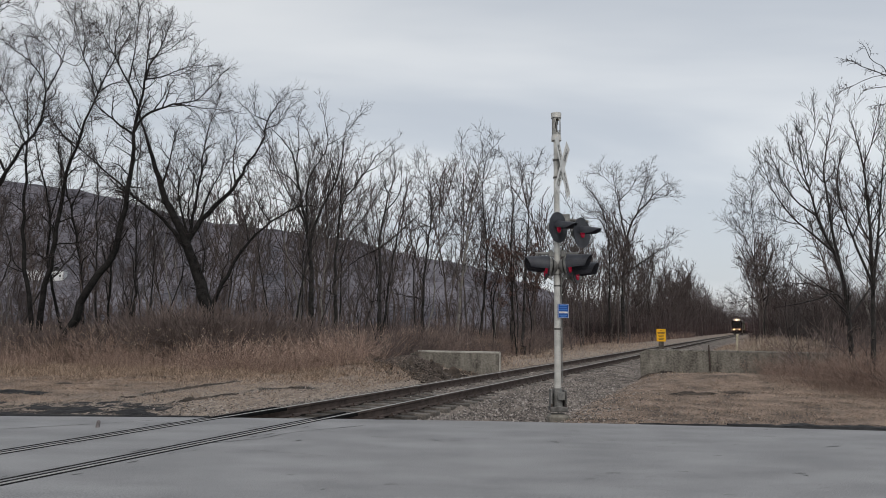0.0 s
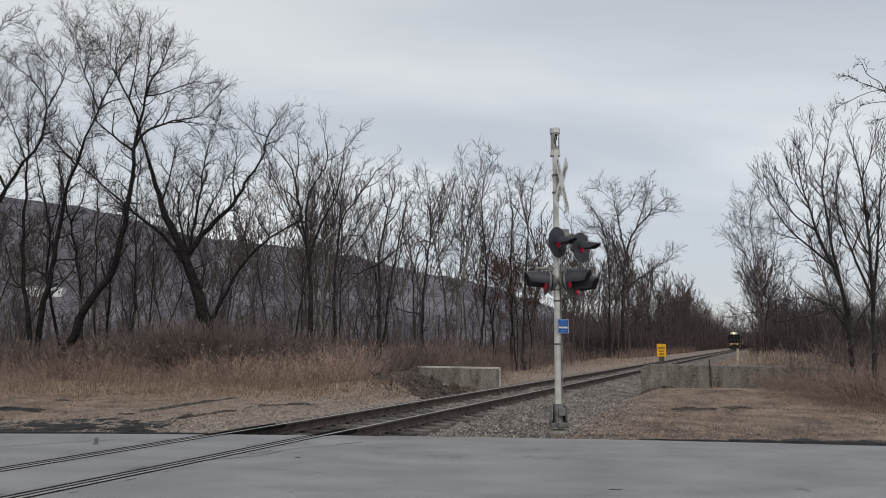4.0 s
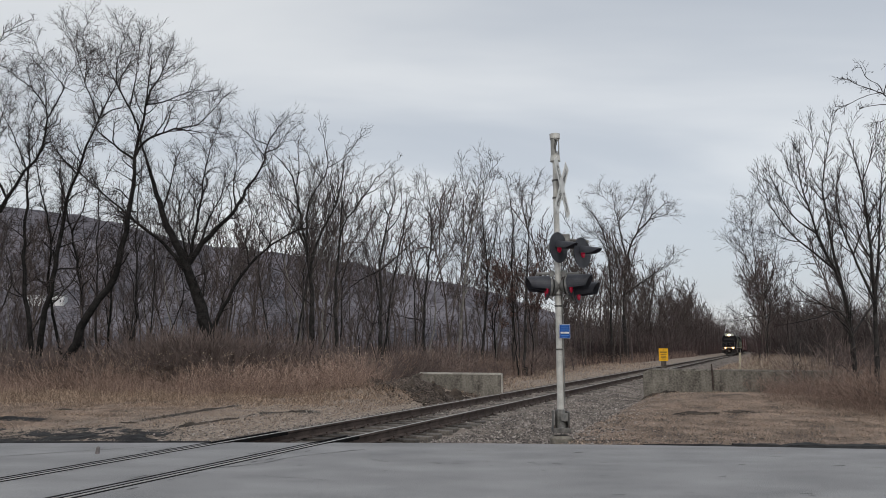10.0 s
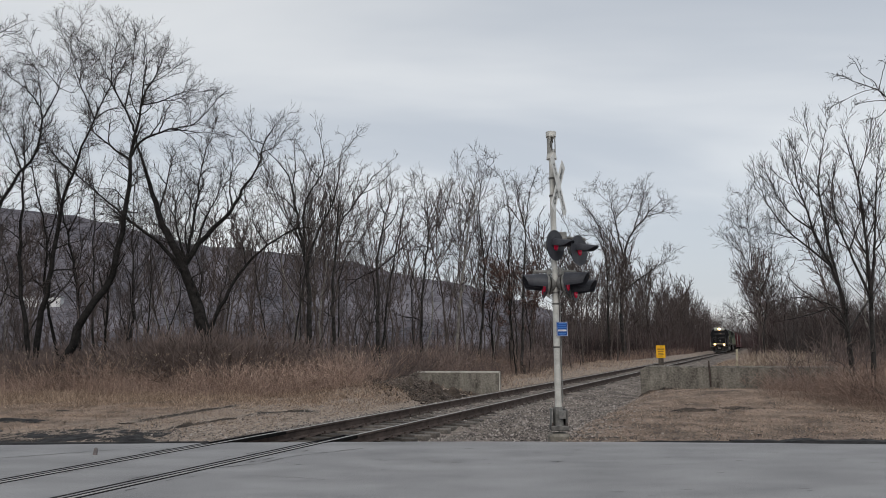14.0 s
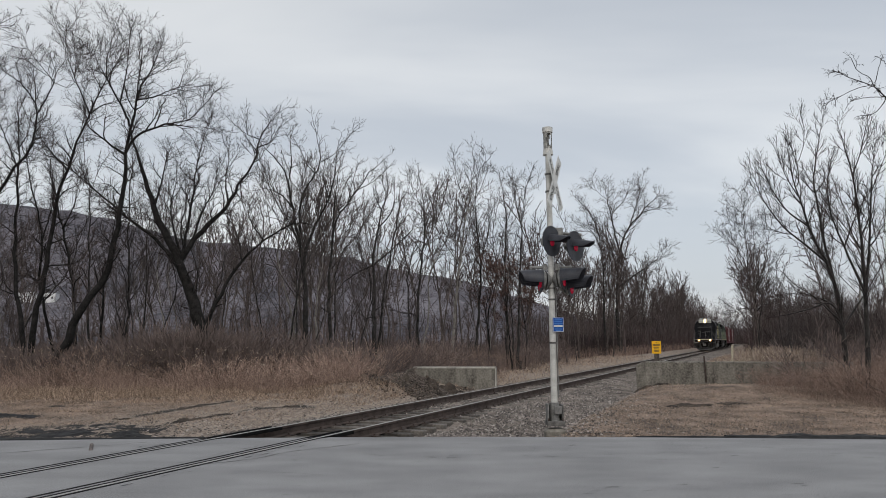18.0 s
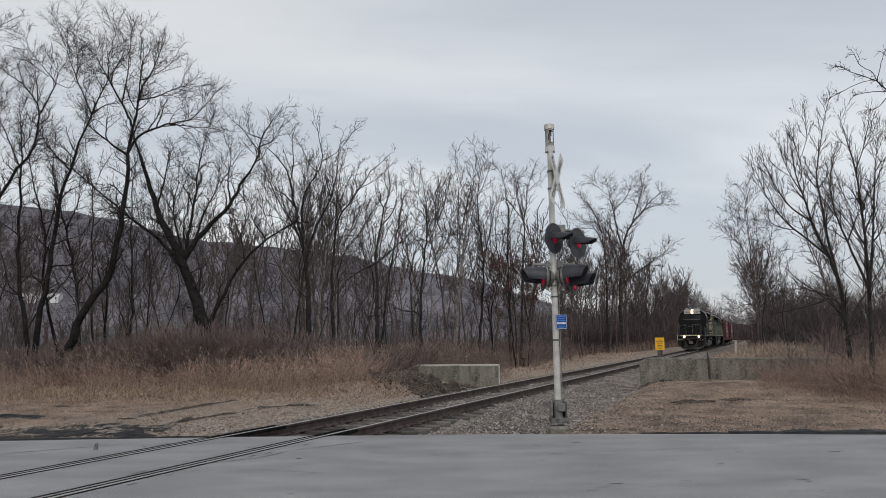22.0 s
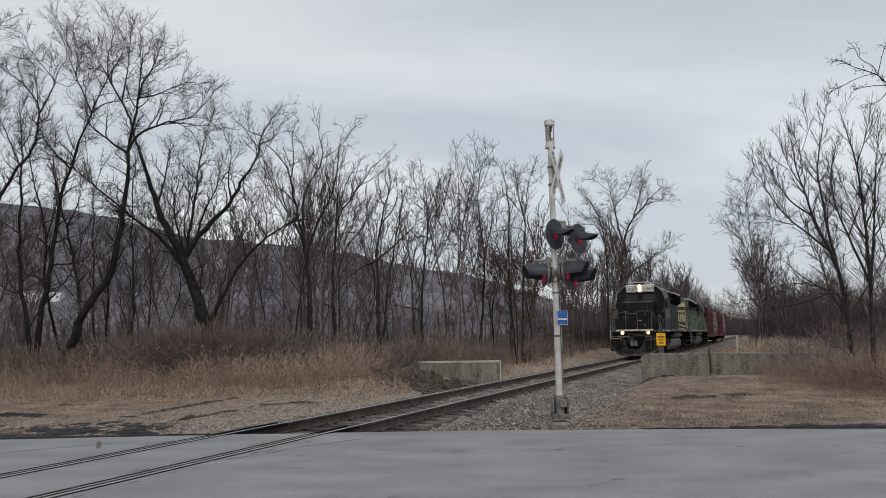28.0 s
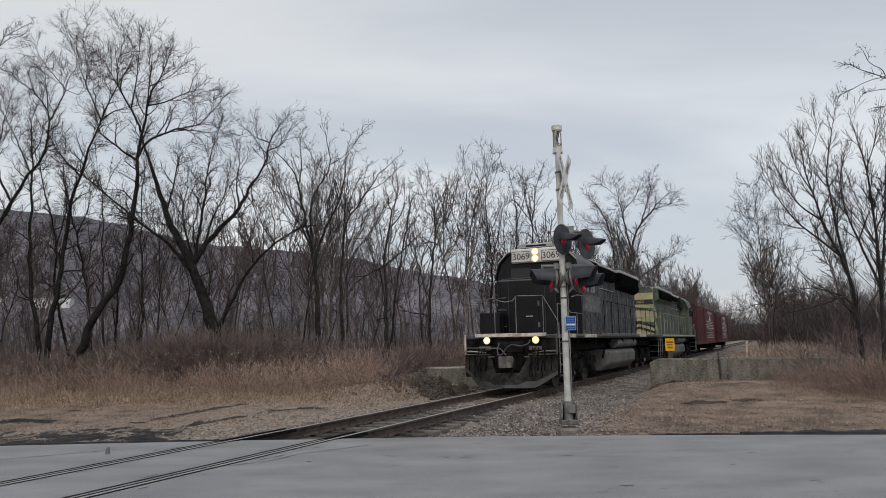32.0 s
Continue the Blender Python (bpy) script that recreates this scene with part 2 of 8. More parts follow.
def rod(a, b, r, r2=None, seg=10, bm=None, caps=True):
    bm = bm or bmesh.new()
    a, b = Vector(a), Vector(b)
    q = (b - a).to_track_quat("Z", "Y").to_matrix().to_4x4()
    bmesh.ops.create_cone(bm, cap_ends=caps, segments=seg, radius1=r, radius2=r if r2 is None else r2, depth=(b - a).length, matrix=Matrix.Translation((a + b) / 2) @ q)
    return bm


def bent(points, r, seg=8, bm=None):
    bm = bm or bmesh.new()
    for a, b in zip(points, points[1:]):
        rod(a, b, r, seg=seg, bm=bm)
    return bm


def extrude(profile, axis, a, b, bm=None, bevel=0.0):
    """A closed outline pulled from a to b along an axis; the outline lies in the other two axes, in order."""
    bm = bm or bmesh.new()
    tmp = bmesh.new()

    def p(c, w):
        return {"x": (w, c[0], c[1]), "y": (c[0], w, c[1]), "z": (c[0], c[1], w)}[axis]
    lo, hi = [tmp.verts.new(p(c, a)) for c in profile], [tmp.verts.new(p(c, b)) for c in profile]
    tmp.faces.new(lo)
    tmp.faces.new(hi[::-1])
    for k in range(len(profile)):
        j = (k + 1) % len(profile)
        tmp.faces.new((lo[k], hi[k], hi[j], lo[j]))
    if bevel:
        bmesh.ops.bevel(tmp, geom=tmp.edges[:], offset=bevel, segments=1, affect='EDGES')
    return merge(bm, tmp)


def raw_mesh(name, verts, faces, mat, sides=4):
    """A mesh from numpy arrays: verts (n, 3), faces (m, sides)."""
    me = bpy.data.meshes.new(name)
    me.vertices.add(len(verts))
    me.vertices.foreach_set("co", np.asarray(verts, dtype=np.float32).ravel())
    n = len(faces)
    me.loops.add(n * sides)
    me.polygons.add(n)
    me.loops.foreach_set("vertex_index", np.asarray(faces, dtype=np.int32).ravel())
    me.polygons.foreach_set("loop_start", np.arange(0, n * sides, sides, dtype=np.int32))
    me.update(calc_edges=True)
    me.materials.append(mat)
    return me


def tubes(name, segs, mat, sides):
    """Tapered tubes: segs holds rows of (start, end, radius, end radius)."""
    p0 = np.array([s[0] for s in segs], dtype=float)
    p1 = np.array([s[1] for s in segs], dtype=float)
    r0, r1 = np.array([s[2] for s in segs]), np.array([s[3] for s in segs])
    dv = p1 - p0
    dv /= np.maximum(np.linalg.norm(dv, axis=1, keepdims=True), 1e-6)
    ref = np.where(np.abs(dv[:, 2:3]) < 0.9, [[0, 0, 1.0]], [[1.0, 0, 0]])
    e1 = np.cross(dv, ref)
    e1 /= np.linalg.norm(e1, axis=1, keepdims=True)
    e2 = np.cross(dv, e1)
    rings = []
    for p, r in ((p0, r0), (p1, r1)):
        for k in range(sides):
            a = 2 * math.pi * k / sides
            rings.append(p + (e1 * math.cos(a) + e2 * math.sin(a)) * r[:, None])
    v = np.stack(rings, axis=1).reshape(-1, 3)
    base = np.arange(len(segs))[:, None] * 2 * sides
    f = np.concatenate([base + np.array([[k, (k + 1) % sides, sides + (k + 1) % sides, sides + k]]) for k in range(sides)])
    return raw_mesh(name, v, f, mat)
# ---- ground, road and track ----
def fade(a, b, x):
    k = min(1.0, max(0.0, (x - a) / (b - a)))
    return k * k * (3 - 2 * k)


def road_edge(x):
    """How far out the road's far edge lies."""
    return 11.75 - 0.0075 * (x + 1.5) ** 2 * (1.0 if x > -1.5 else 0.8) if abs(x) < 14 else 11.75 - 0.0075 * (abs(x) * 2 - 14 + 1.5) * 14


def ground_height(x, y):
    p = Vector((x, y, 0))
    u, v = p.dot(ALONG), p.dot(ACROSS) - SIDE
    z = -0.24 + 0.07 * noise.noise((x * 0.35, y * 0.35, 3)) + 0.03 * noise.noise((x * 1.7, y * 1.7, 9))
    z += 0.012 * noise.noise((x * 5, y * 5, 1))
    if x < 0:
        z += 0.12 * fade(14, 24, y)
    z += 0.30 * math.exp(-((x + 2.6) ** 2 / 3.0 + (y - 24.5) ** 2 / 3.0))      # heap by the culvert wall
    z += 0.14 * math.exp(-((x - 9.5) ** 2 / 12.0 + (y - 22.5) ** 2 / 3.0))
    z += 0.20 * fade(17, 24, y) * fade(5.0, 8.0, x) * (1 - fade(34, 44, y))
    z -= 0.05 * math.exp(-((x - 9.3) ** 2 / 12.0 + (y - 25.9) ** 2 / 2.2))      # washed out along the wall
    e = road_edge(x)
    z = z + (-0.07 - z) * (1 - fade(e, e + 2.0, y))
    if y < e - 0.1:
        z = -0.25
    if u > 8 and abs(v) < 4.2:
        z = z + (-0.56 - z) * (1 - fade(2.2, 4.2, abs(v))) * fade(e, e + 1.0, y)
    return z


def ground_material():
    m = material("dry_grass_and_dirt", (0.066, 0.050, 0.041), (0.335, 0.250, 0.194), 1.1, 0.95, bump=1.0, fine=26, spread=0.21, grain=1.1)
    t = m.node_tree
    b = t.nodes["Principled BSDF"]
    src = b.inputs["Base Color"].links[0].from_socket
    # gravel that has spread out from the track
    tc = t.nodes["Texture Coordinate"]
    dot = t.nodes.new("ShaderNodeVectorMath")
    dot.operation = 'DOT_PRODUCT'
    dot.inputs[1].default_value = ACROSS
    t.links.new(tc.outputs["Object"], dot.inputs[0])
    d = t.nodes.new("ShaderNodeMath")
    d.operation = 'SUBTRACT'
    t.links.new(dot.outputs["Value"], d.inputs[0])
    d.inputs[1].default_value = SIDE - 2.0
    a = t.nodes.new("ShaderNodeMath")
    a.operation = 'ABSOLUTE'
    t.links.new(d.outputs[0], a.inputs[0])
    n = t.nodes.new("ShaderNodeTexNoise")
    n.inputs["Scale"].default_value, n.inputs["Detail"].default_value = 0.9, 6
    t.links.new(tc.outputs["Object"], n.inputs["Vector"])
    wob = t.nodes.new("ShaderNodeMath")
    wob.operation = 'MULTIPLY_ADD'
    t.links.new(n.outputs[0], wob.inputs[0])
    wob.inputs[1].default_value = 5.0
    t.links.new(a.outputs[0], wob.inputs[2])
    mr = t.nodes.new("ShaderNodeMapRange")
    mr.inputs[1].default_value, mr.inputs[2].default_value = 6.2, 8.8
    mr.inputs[3].default_value, mr.inputs[4].default_value = 1.0, 0.0
    t.links.new(wob.outputs[0], mr.inputs[0])
    g = t.nodes.new("ShaderNodeTexVoronoi")
    g.inputs["Scale"].default_value = 16
    t.links.new(tc.outputs["Object"], g.inputs["Vector"])
    ramp = t.nodes.new("ShaderNodeValToRGB")
    e = ramp.color_ramp.elements
    e[0].color, e[1].color = (0.15, 0.121, 0.101, 1), (0.38, 0.313, 0.26, 1)
    t.links.new(g.outputs["Color"], ramp.inputs[0])
    mix = t.nodes.new("ShaderNodeMix")
    mix.data_type = 'RGBA'
    t.links.new(mr.outputs[0], mix.inputs["Factor"])
    t.links.new(src, mix.inputs["A"])
    t.links.new(ramp.outputs[0], mix.inputs["B"])
    t.links.new(mix.outputs["Result"], b.inputs["Base Color"])
    return m


def make_ground():
    fx = np.concatenate([[-3500, -1500, -600, -300, -150, -90], np.arange(-60, -26, 2.0), np.arange(-26, 26, 0.4), np.arange(26, 60, 2.0), [80, 120, 200, 400, 900, 3500]])
    fy = np.concatenate([[-3500, -900, -300, -100, -40, -15, -5, 2, 7, 9], np.arange(10, 32, 0.3), np.arange(32, 60, 1.0), np.arange(60, 140, 4.0), [160, 220, 300, 420, 700, 1500, 4500]])
    v = np.array([(x, y, ground_height(x, y)) for y in fy for x in fx])
    nx = len(fx)
    i, j = np.meshgrid(np.arange(nx - 1), np.arange(len(fy) - 1))
    k = (j * nx + i).ravel()
    f = np.stack([k, k + 1, k + 1 + nx, k + nx], axis=1)
    me = raw_mesh("ground", v, f, ground_material())
    me.shade_smooth()
    tagged(new("ground", me), "flat ground with dry grass, dirt and gravel beside the road", "ground", kind="structure")


make_ground()


def make_road():
    xs = [-3000, -400, -120, -60, -30] + [x * 0.5 for x in range(-40, 41)] + [30, 60, 120, 400, 3000]
    bm = bmesh.new()
    rows = []
    for k, x in enumerate(xs):
        w = 0.05 * noise.noise((x * 1.3, 0, 5)) + 0.03 * noise.noise((x * 4.1, 2, 5))
        e = road_edge(max(-40, min(40, x))) + w
        rows.append([bm.verts.new((x, y, z)) for y, z in ((-9, -0.02), (0, 0.0), (8, 0.0), (e - 0.25, 0.0), (e, -0.012), (e + 0.03, -0.3))])
    for a, b in zip(rows, rows[1:]):
        for k in range(len(a) - 1):
            bm.faces.new((a[k], b[k], b[k + 1], a[k + 1]))
    road = part("road", bm, M_ASPHALT)
    tagged(road, "worn pale grey asphalt road over the railway", "road", kind="structure")
    return road


road = make_road()


def rail_profile(s=0.0):
    return [(s - 0.036, -0.004), (s - 0.032, 0.0), (s + 0.032, 0.0), (s + 0.036, -0.004), (s + 0.036, -0.035), (s + 0.010, -0.048), (s + 0.009, -0.14), (s + 0.065, -0.158), (s + 0.07, -0.172), (s - 0.07, -0.172), (s - 0.065, -0.158), (s - 0.009, -0.14), (s - 0.010, -0.048), (s - 0.036, -0.035)]


TRACK = thing("railway_track", track_pose(0), "single straight railway track on worn ties and ballast", "railway track", kind="structure")
LENGTH = 330.0
START = 10.75     # where the ties come out of the road


def make_track():
    for s in (-0.7525, 0.7525):
        bm = bmesh.new()
        for a in [-40.0] + [START + 11.9 * k for k in range(28)]:
            b = START - 0.0 if a < 0 else min(a + 11.892, LENGTH)
            extrude(rail_profile(s), "y", a, b, bm)
        ob = part("rail", bm, M_RUST, TRACK, "rusty steel rail with a worn running surface")
        bm = box(s - 0.030, s + 0.030, -40, LENGTH, -0.002, 0.0025)
        part("running_surface", bm, M_RAILTOP, ob, "worn bright steel")
        # joint bars at the rail ends
        for k in range(1, 5):
            y = START + 11.9 * k
            for q in (-1, 1):
                part("joint_bar", box(s + q * 0.012 - 0.012, s + q * 0.012 + 0.012, y - 0.45, y + 0.45, -0.135, -0.05, 0.004), M_RUST, ob)
    rng = random.Random(4)
    base = box(-1.3, 1.3, -0.115, 0.115, -0.345, -0.172, 0.012)
    me = bpy.data.meshes.new("tie")
    base.to_mesh(me)
    base.free()
    me.materials.append(M_TIE)
    far = bmesh.new()
    y, k = START + 0.2, 0
    while y < LENGTH:
        w, t = rng.uniform(0.9, 1.08), rng.uniform(-1.2, 1.2)
        m = pose(rng.uniform(-0.07, 0.07), y, rng.uniform(-0.012, 0.0), rng.uniform(-1, 1), 0, t) @ Matrix.Diagonal((rng.uniform(0.97, 1.02), w, 1, 1))
        if k < 150:
            ob = new("tie", me)
            ob.parent, ob.matrix_basis = TRACK, m
        else:
            merge(far, box(-1.3, 1.3, -0.11, 0.11, -0.34, -0.172), m)
        y += 0.53 + rng.uniform(-0.03, 0.03)
        k += 1
    part("ties", far, M_TIE, TRACK, "far run of weathered ties")["kind"] = "stuff"
    # plates and spikes on the nearest ties
    plates, spikes = bmesh.new(), bmesh.new()
    y = START + 0.2
    for k in range(60):
        for s in (-0.7525, 0.7525):
            box(s - 0.17, s + 0.17, y - 0.09, y + 0.09, -0.178, -0.160, 0.0, plates)
            for q in (-0.105, 0.105):
                box(s + q - 0.014, s + q + 0.014, y - 0.05, y - 0.02, -0.16, -0.125, 0.0, spikes)
        y += 0.53
    part("tie_plates", plates, M_RUST, TRACK, "rusty tie plates under the rails")["kind"] = "stuff"
    part("spikes", spikes, M_RUST, TRACK, "rusty track spikes")["kind"] = "stuff"


make_track()


def ballast_height(u, v):
    a = abs(v)
    z = -0.225 + (0.045 - 0.085 * (1 - fade(START + 2, START + 7, u))) * (1 - fade(1.7, 2.4, a)) - 0.17 * fade(1.55, 3.3, a) - 0.14 * fade(3.2, 4.1, a)
    z += 0.035 * noise.noise((u * 2.6, v * 2.6, 0)) + 0.02 * noise.noise((u * 7, v * 7, 4))
    return z


def make_ballast():
    us = np.concatenate([np.arange(START - 0.35, 45, 0.12), np.arange(45, 120, 0.6), np.arange(120, LENGTH, 3.0)])
    vs = np.concatenate([np.arange(-4.0, 4.01, 0.16)])
    v = np.array([(b, a, ballast_height(a, b) if a > START - 0.3 else -0.4) for a in us for b in vs])
    nx = len(vs)
    i, j = np.meshgrid(np.arange(nx - 1), np.arange(len(us) - 1))
    k = (j * nx + i).ravel()
    me = raw_mesh("ballast", v, np.stack([k, k + 1, k + 1 + nx, k + nx], axis=1), M_BALLAST)
    ob = new("ballast_bed", me)
    ob.matrix_world = track_pose(0)
    tagged(ob, "bed of grey-brown track ballast under the ties", "ballast", kind="structure")
    # loose stones
    r = np.random.RandomState(7)
    n = 34000
    u = START - 0.1 + r.exponential(7.0, n)
    w = r.uniform(-3.9, 4.4, n)
    dense = 6000
    u[:dense] = START + np.abs(r.normal(0, 1.3, dense))
    w[:dense] = r.normal(2.6, 0.9, dense)
    side = slice(dense, dense + 13000)
    u[side] = START + r.exponential(9.0, 13000)
    w[side] = r.uniform(1.4, 4.4, 13000)
    size = r.uniform(0.010, 0.036, n)
    octa = np.array([(1, 0, -0.2), (0, 1, -0.2), (-1, 0, -0.2), (0, -1, -0.2), (0, 0, 0.8)], dtype=float)
    tri = np.array([(0, 1, 4), (1, 2, 4), (2, 3, 4), (3, 0, 4)])
    cen = np.array([(b, a, ballast_height(a, b) + 0.004) for a, b in zip(u, w)])
    keep = ~((np.abs(np.abs(w) - 0.7525) < 0.09))
    cen, size = cen[keep], size[keep]
    n = len(cen)
    v = cen[:, None, :] + octa[None] * size[:, None, None] * r.uniform(0.55, 1.25, (n, 5, 3))
    f = (np.arange(n)[:, None, None] * 5 + tri[None]).reshape(-1, 3)
    ob = new("loose_stones", raw_mesh("loose_stones", v.reshape(-1, 3), f, M_STONE, 3))
    ob.matrix_world = track_pose(0)
    tagged(ob, "loose grey crushed stone spread beside the rails", "gravel", kind="stuff")


make_ballast()


def make_crossing():
    """Flangeways beside the rails where the road crosses, and seams and patches in the asphalt."""
    for s in (-0.7525, 0.7525):
        for a, b in ((-0.195, -0.150), (-0.078, -0.036), (0.036, 0.086)):
            # raised black strip: the open groove's darkness is painted, not cut
            bm = box(s + a, s + b, -3, START, -0.05, 0.004)
            ob = part("flangeway", bm, M_GROOVE, None, "black strip for the dark open groove beside a crossing rail", at=track_pose(0))
            tagged(ob, "black strip in place of the dark groove beside the rail", "rail seal", "crossing rail seals")
    rng = random.Random(12)

    def seam(points, w):
        bm = bmesh.new()
        prev = None
        for k in range(len(points) - 1):
            a, b = Vector(points[k]), Vector(points[k + 1])
            steps = max(2, int((b - a).length / 0.12))
            for i in range(steps):
                p = a.lerp(b, i / steps) + Vector((rng.gauss(0, 0.012), rng.gauss(0, 0.012)))
                side = Vector((-(b - a).y, (b - a).x)).normalized() * w * rng.uniform(0.3, 1.2)
                cur = (bm.verts.new((p.x + side.x, p.y + side.y, 0.0045)), bm.verts.new((p.x - side.x, p.y - side.y, 0.0045)))
                if prev:
                    bm.faces.new((prev[0], cur[0], cur[1], prev[1]))
                prev = cur
        ob = part("asphalt_crack", bm, M_CRACK)
        tagged(ob, "dark crack in the worn asphalt", "crack", "road cracks")
    seam([(-9, 9.4), (-6.2, 10.1), (-4.9, 10.9), (-4.4, 11.3)], 0.012)
    seam([(-1.2, 10.9), (-2.1, 10.2), (-2.4, 9.6), (-3.3, 8.9)], 0.010)
    seam([(-2.2, 8.7), (-1.6, 8.5), (-1.2, 8.35)], 0.004)
    # crumbling edges along the rails
    for k in range(90):
        u, s = rng.uniform(-1.5, 10.4), rng.choice((-1.03, -0.58, 0.48, 0.58, 0.93, 1.0)) + rng.gauss(0, 0.04)
        a, b = on_track(u, s), on_track(u + rng.uniform(0.1, 0.5), s + rng.gauss(0, 0.015))
        if a.y < 11.0:
            seam([(a.x, a.y), (b.x, b.y)], rng.uniform(0.004, 0.014))
    for k in range(85):
        x, y = rng.choice((rng.uniform(-1.5, 6.5), rng.uniform(-3.5, 6.0))), rng.choice((rng.gauss(9.55, 0.22), rng.uniform(6.2, 11.2)))
        seam([(x, y), (x + rng.uniform(0.06, 0.32), y + rng.uniform(-0.04, 0.04))], rng.uniform(0.003, 0.012))


make_crossing()


def asphalt_lump(cx, cy, rx, ry, h, seed, label, mat=None, turn=0.0, slope=0.6):
    """A low uneven ridge of asphalt crumbs or dirt."""
    bm = bmesh.new()
    bmesh.ops.create_grid(bm, x_segments=72, y_segments=30, size=1.0)
    for v in bm.verts:
        d = math.hypot(v.co.x, v.co.y)
        x, y = v.co.x * rx, v.co.y * ry
        x, y = cx + x * math.cos(turn) - y * math.sin(turn), cy + x * math.sin(turn) + y * math.cos(turn)
        k = max(0.0, 1 - d * d * (0.75 + 0.6 * noise.noise((x * 0.9, y * 1.4, seed))))
        z = ground_height(x, y) - 0.03 + h * k ** slope * (0.45 + 0.95 * noise.noise((x * 1.3, y * 1.6, seed)) + 0.6 * noise.noise((x * 5, y * 5, seed))) + 0.03 * k * noise.noise((x * 16, y * 16, seed))
        v.co = (x, y, z if k > 0 else z - 0.04)
    tagged(part("dirt_ridge" if mat else "asphalt_ridge", bm, mat or M_TAR), label, "dirt" if mat else "asphalt spoil", "scraped ground" if mat else "asphalt spoil along the road", "structure")


def asphalt_strip(x0, x1, w0, w1, h, seed):
    """A broken black lip of asphalt along the road's edge."""
    bm = bmesh.new()
    prev = None
    n = int(abs(x1 - x0) / 0.07)
    for k in range(n + 1):
        x = x0 + (x1 - x0) * k / n
        f = k / n
        w = (w0 + (w1 - w0) * f) * (0.55 + 0.9 * abs(noise.noise((x * 0.8, seed, 0))) + 0.35 * noise.noise((x * 5, seed, 2)))
        e = road_edge(x) - 0.02
        z = h * (0.35 + 0.65 * f) * (0.6 + 0.8 * noise.noise((x * 2.5, seed, 5)) + 0.4 * noise.noise((x * 9, seed, 7)))
        cur = [bm.verts.new(c) for c in ((x, e - 0.03, -0.02), (x, e + 0.02, 0.006 + max(0, z * 0.7)), (x, e + w * 0.5, 0.004 + max(0, z)), (x, e + w, ground_height(x, e + w) - 0.04))]
        if prev:
            for i in range(3):
                bm.faces.new((prev[i], cur[i], cur[i + 1], prev[i + 1]))
        prev = cur
    tagged(part("asphalt_lip", bm, M_TAR), "broken black asphalt lip along the road edge", "asphalt spoil", "asphalt spoil along the road", "structure")


asphalt_strip(3.2, 7.0, 0.05, 0.35, 0.03, 1)
asphalt_strip(4.6, 16.0, 0.25, 1.3, 0.11, 6)
asphalt_strip(-3.8, -15.0, 0.12, 0.7, 0.03, 2)
asphalt_lump(-7.3, 14.2, 2.3, 1.5, 0.07, 2, "patch of crumbled black asphalt beside the road")
asphalt_lump(-11.2, 13.6, 2.8, 1.3, 0.07, 3, "patch of crumbled black asphalt beside the road")
asphalt_lump(-10.6, 17.0, 1.4, 0.5, 0.07, 4, "patch of crumbled black asphalt beside the road")
for k, (x0, y0, x1, y1, w) in enumerate(((-7.4, 16.6, -6.3, 20.2, 0.24), (-6.5, 14.4, -4.6, 18.5, 0.24), (-4.7, 18.2, -3.5, 19.4, 0.16), (-10.7, 19.5, -9.9, 19.8, 0.2), (-6.9, 18.3, -6.0, 20.6, 0.14))):
    asphalt_lump((x0 + x1) / 2, (y0 + y1) / 2, math.hypot(x1 - x0, y1 - y0) / 2, w * 0.75, 0.075, 15 + k, "dark wheel rut scraped through the dry grass", M_DIRT, math.atan2(y1 - y0, x1 - x0))
asphalt_lump(-1.1, 25.8, 2.0, 1.7, 0.55, 24, "mound of dark dirt beside the culvert wall", M_DIRT, 0.0, 1.3)
asphalt_lump(0.5, 26.6, 1.5, 1.0, 0.34, 25, "low mound of dark dirt before the culvert wall", M_DIRT, -0.35, 1.2)
asphalt_lump(7.9, 26.2, 0.8, 0.3, 0.2, 22, "dark dirt washed out below the wall", M_DIRT)
asphalt_lump(7.1, 19.2, 1.3, 0.4, 0.10, 23, "scraped dark dirt in the dry grass", M_DIRT)


def make_stub(x, y):
    s = thing("post_stub", pose(x, y, 0.0, 4, 3, 20), "short broken grey stub standing in the road seam", "stub")
    part("stump", rod((0, 0, -0.05), (0.008, 0, 0.085), 0.034, 0.026, 9), M_WOODSTUB, s)
    part("cap", rod((0.008, 0, 0.085), (0.010, 0, 0.10), 0.028, 0.014, 9), M_WOODSTUB, s)


M_WOODSTUB = material("pinkish_grey_stub", (0.11, 0.098, 0.098), (0.20, 0.18, 0.18), 9, 0.8)
make_stub(-5.0, 10.4)


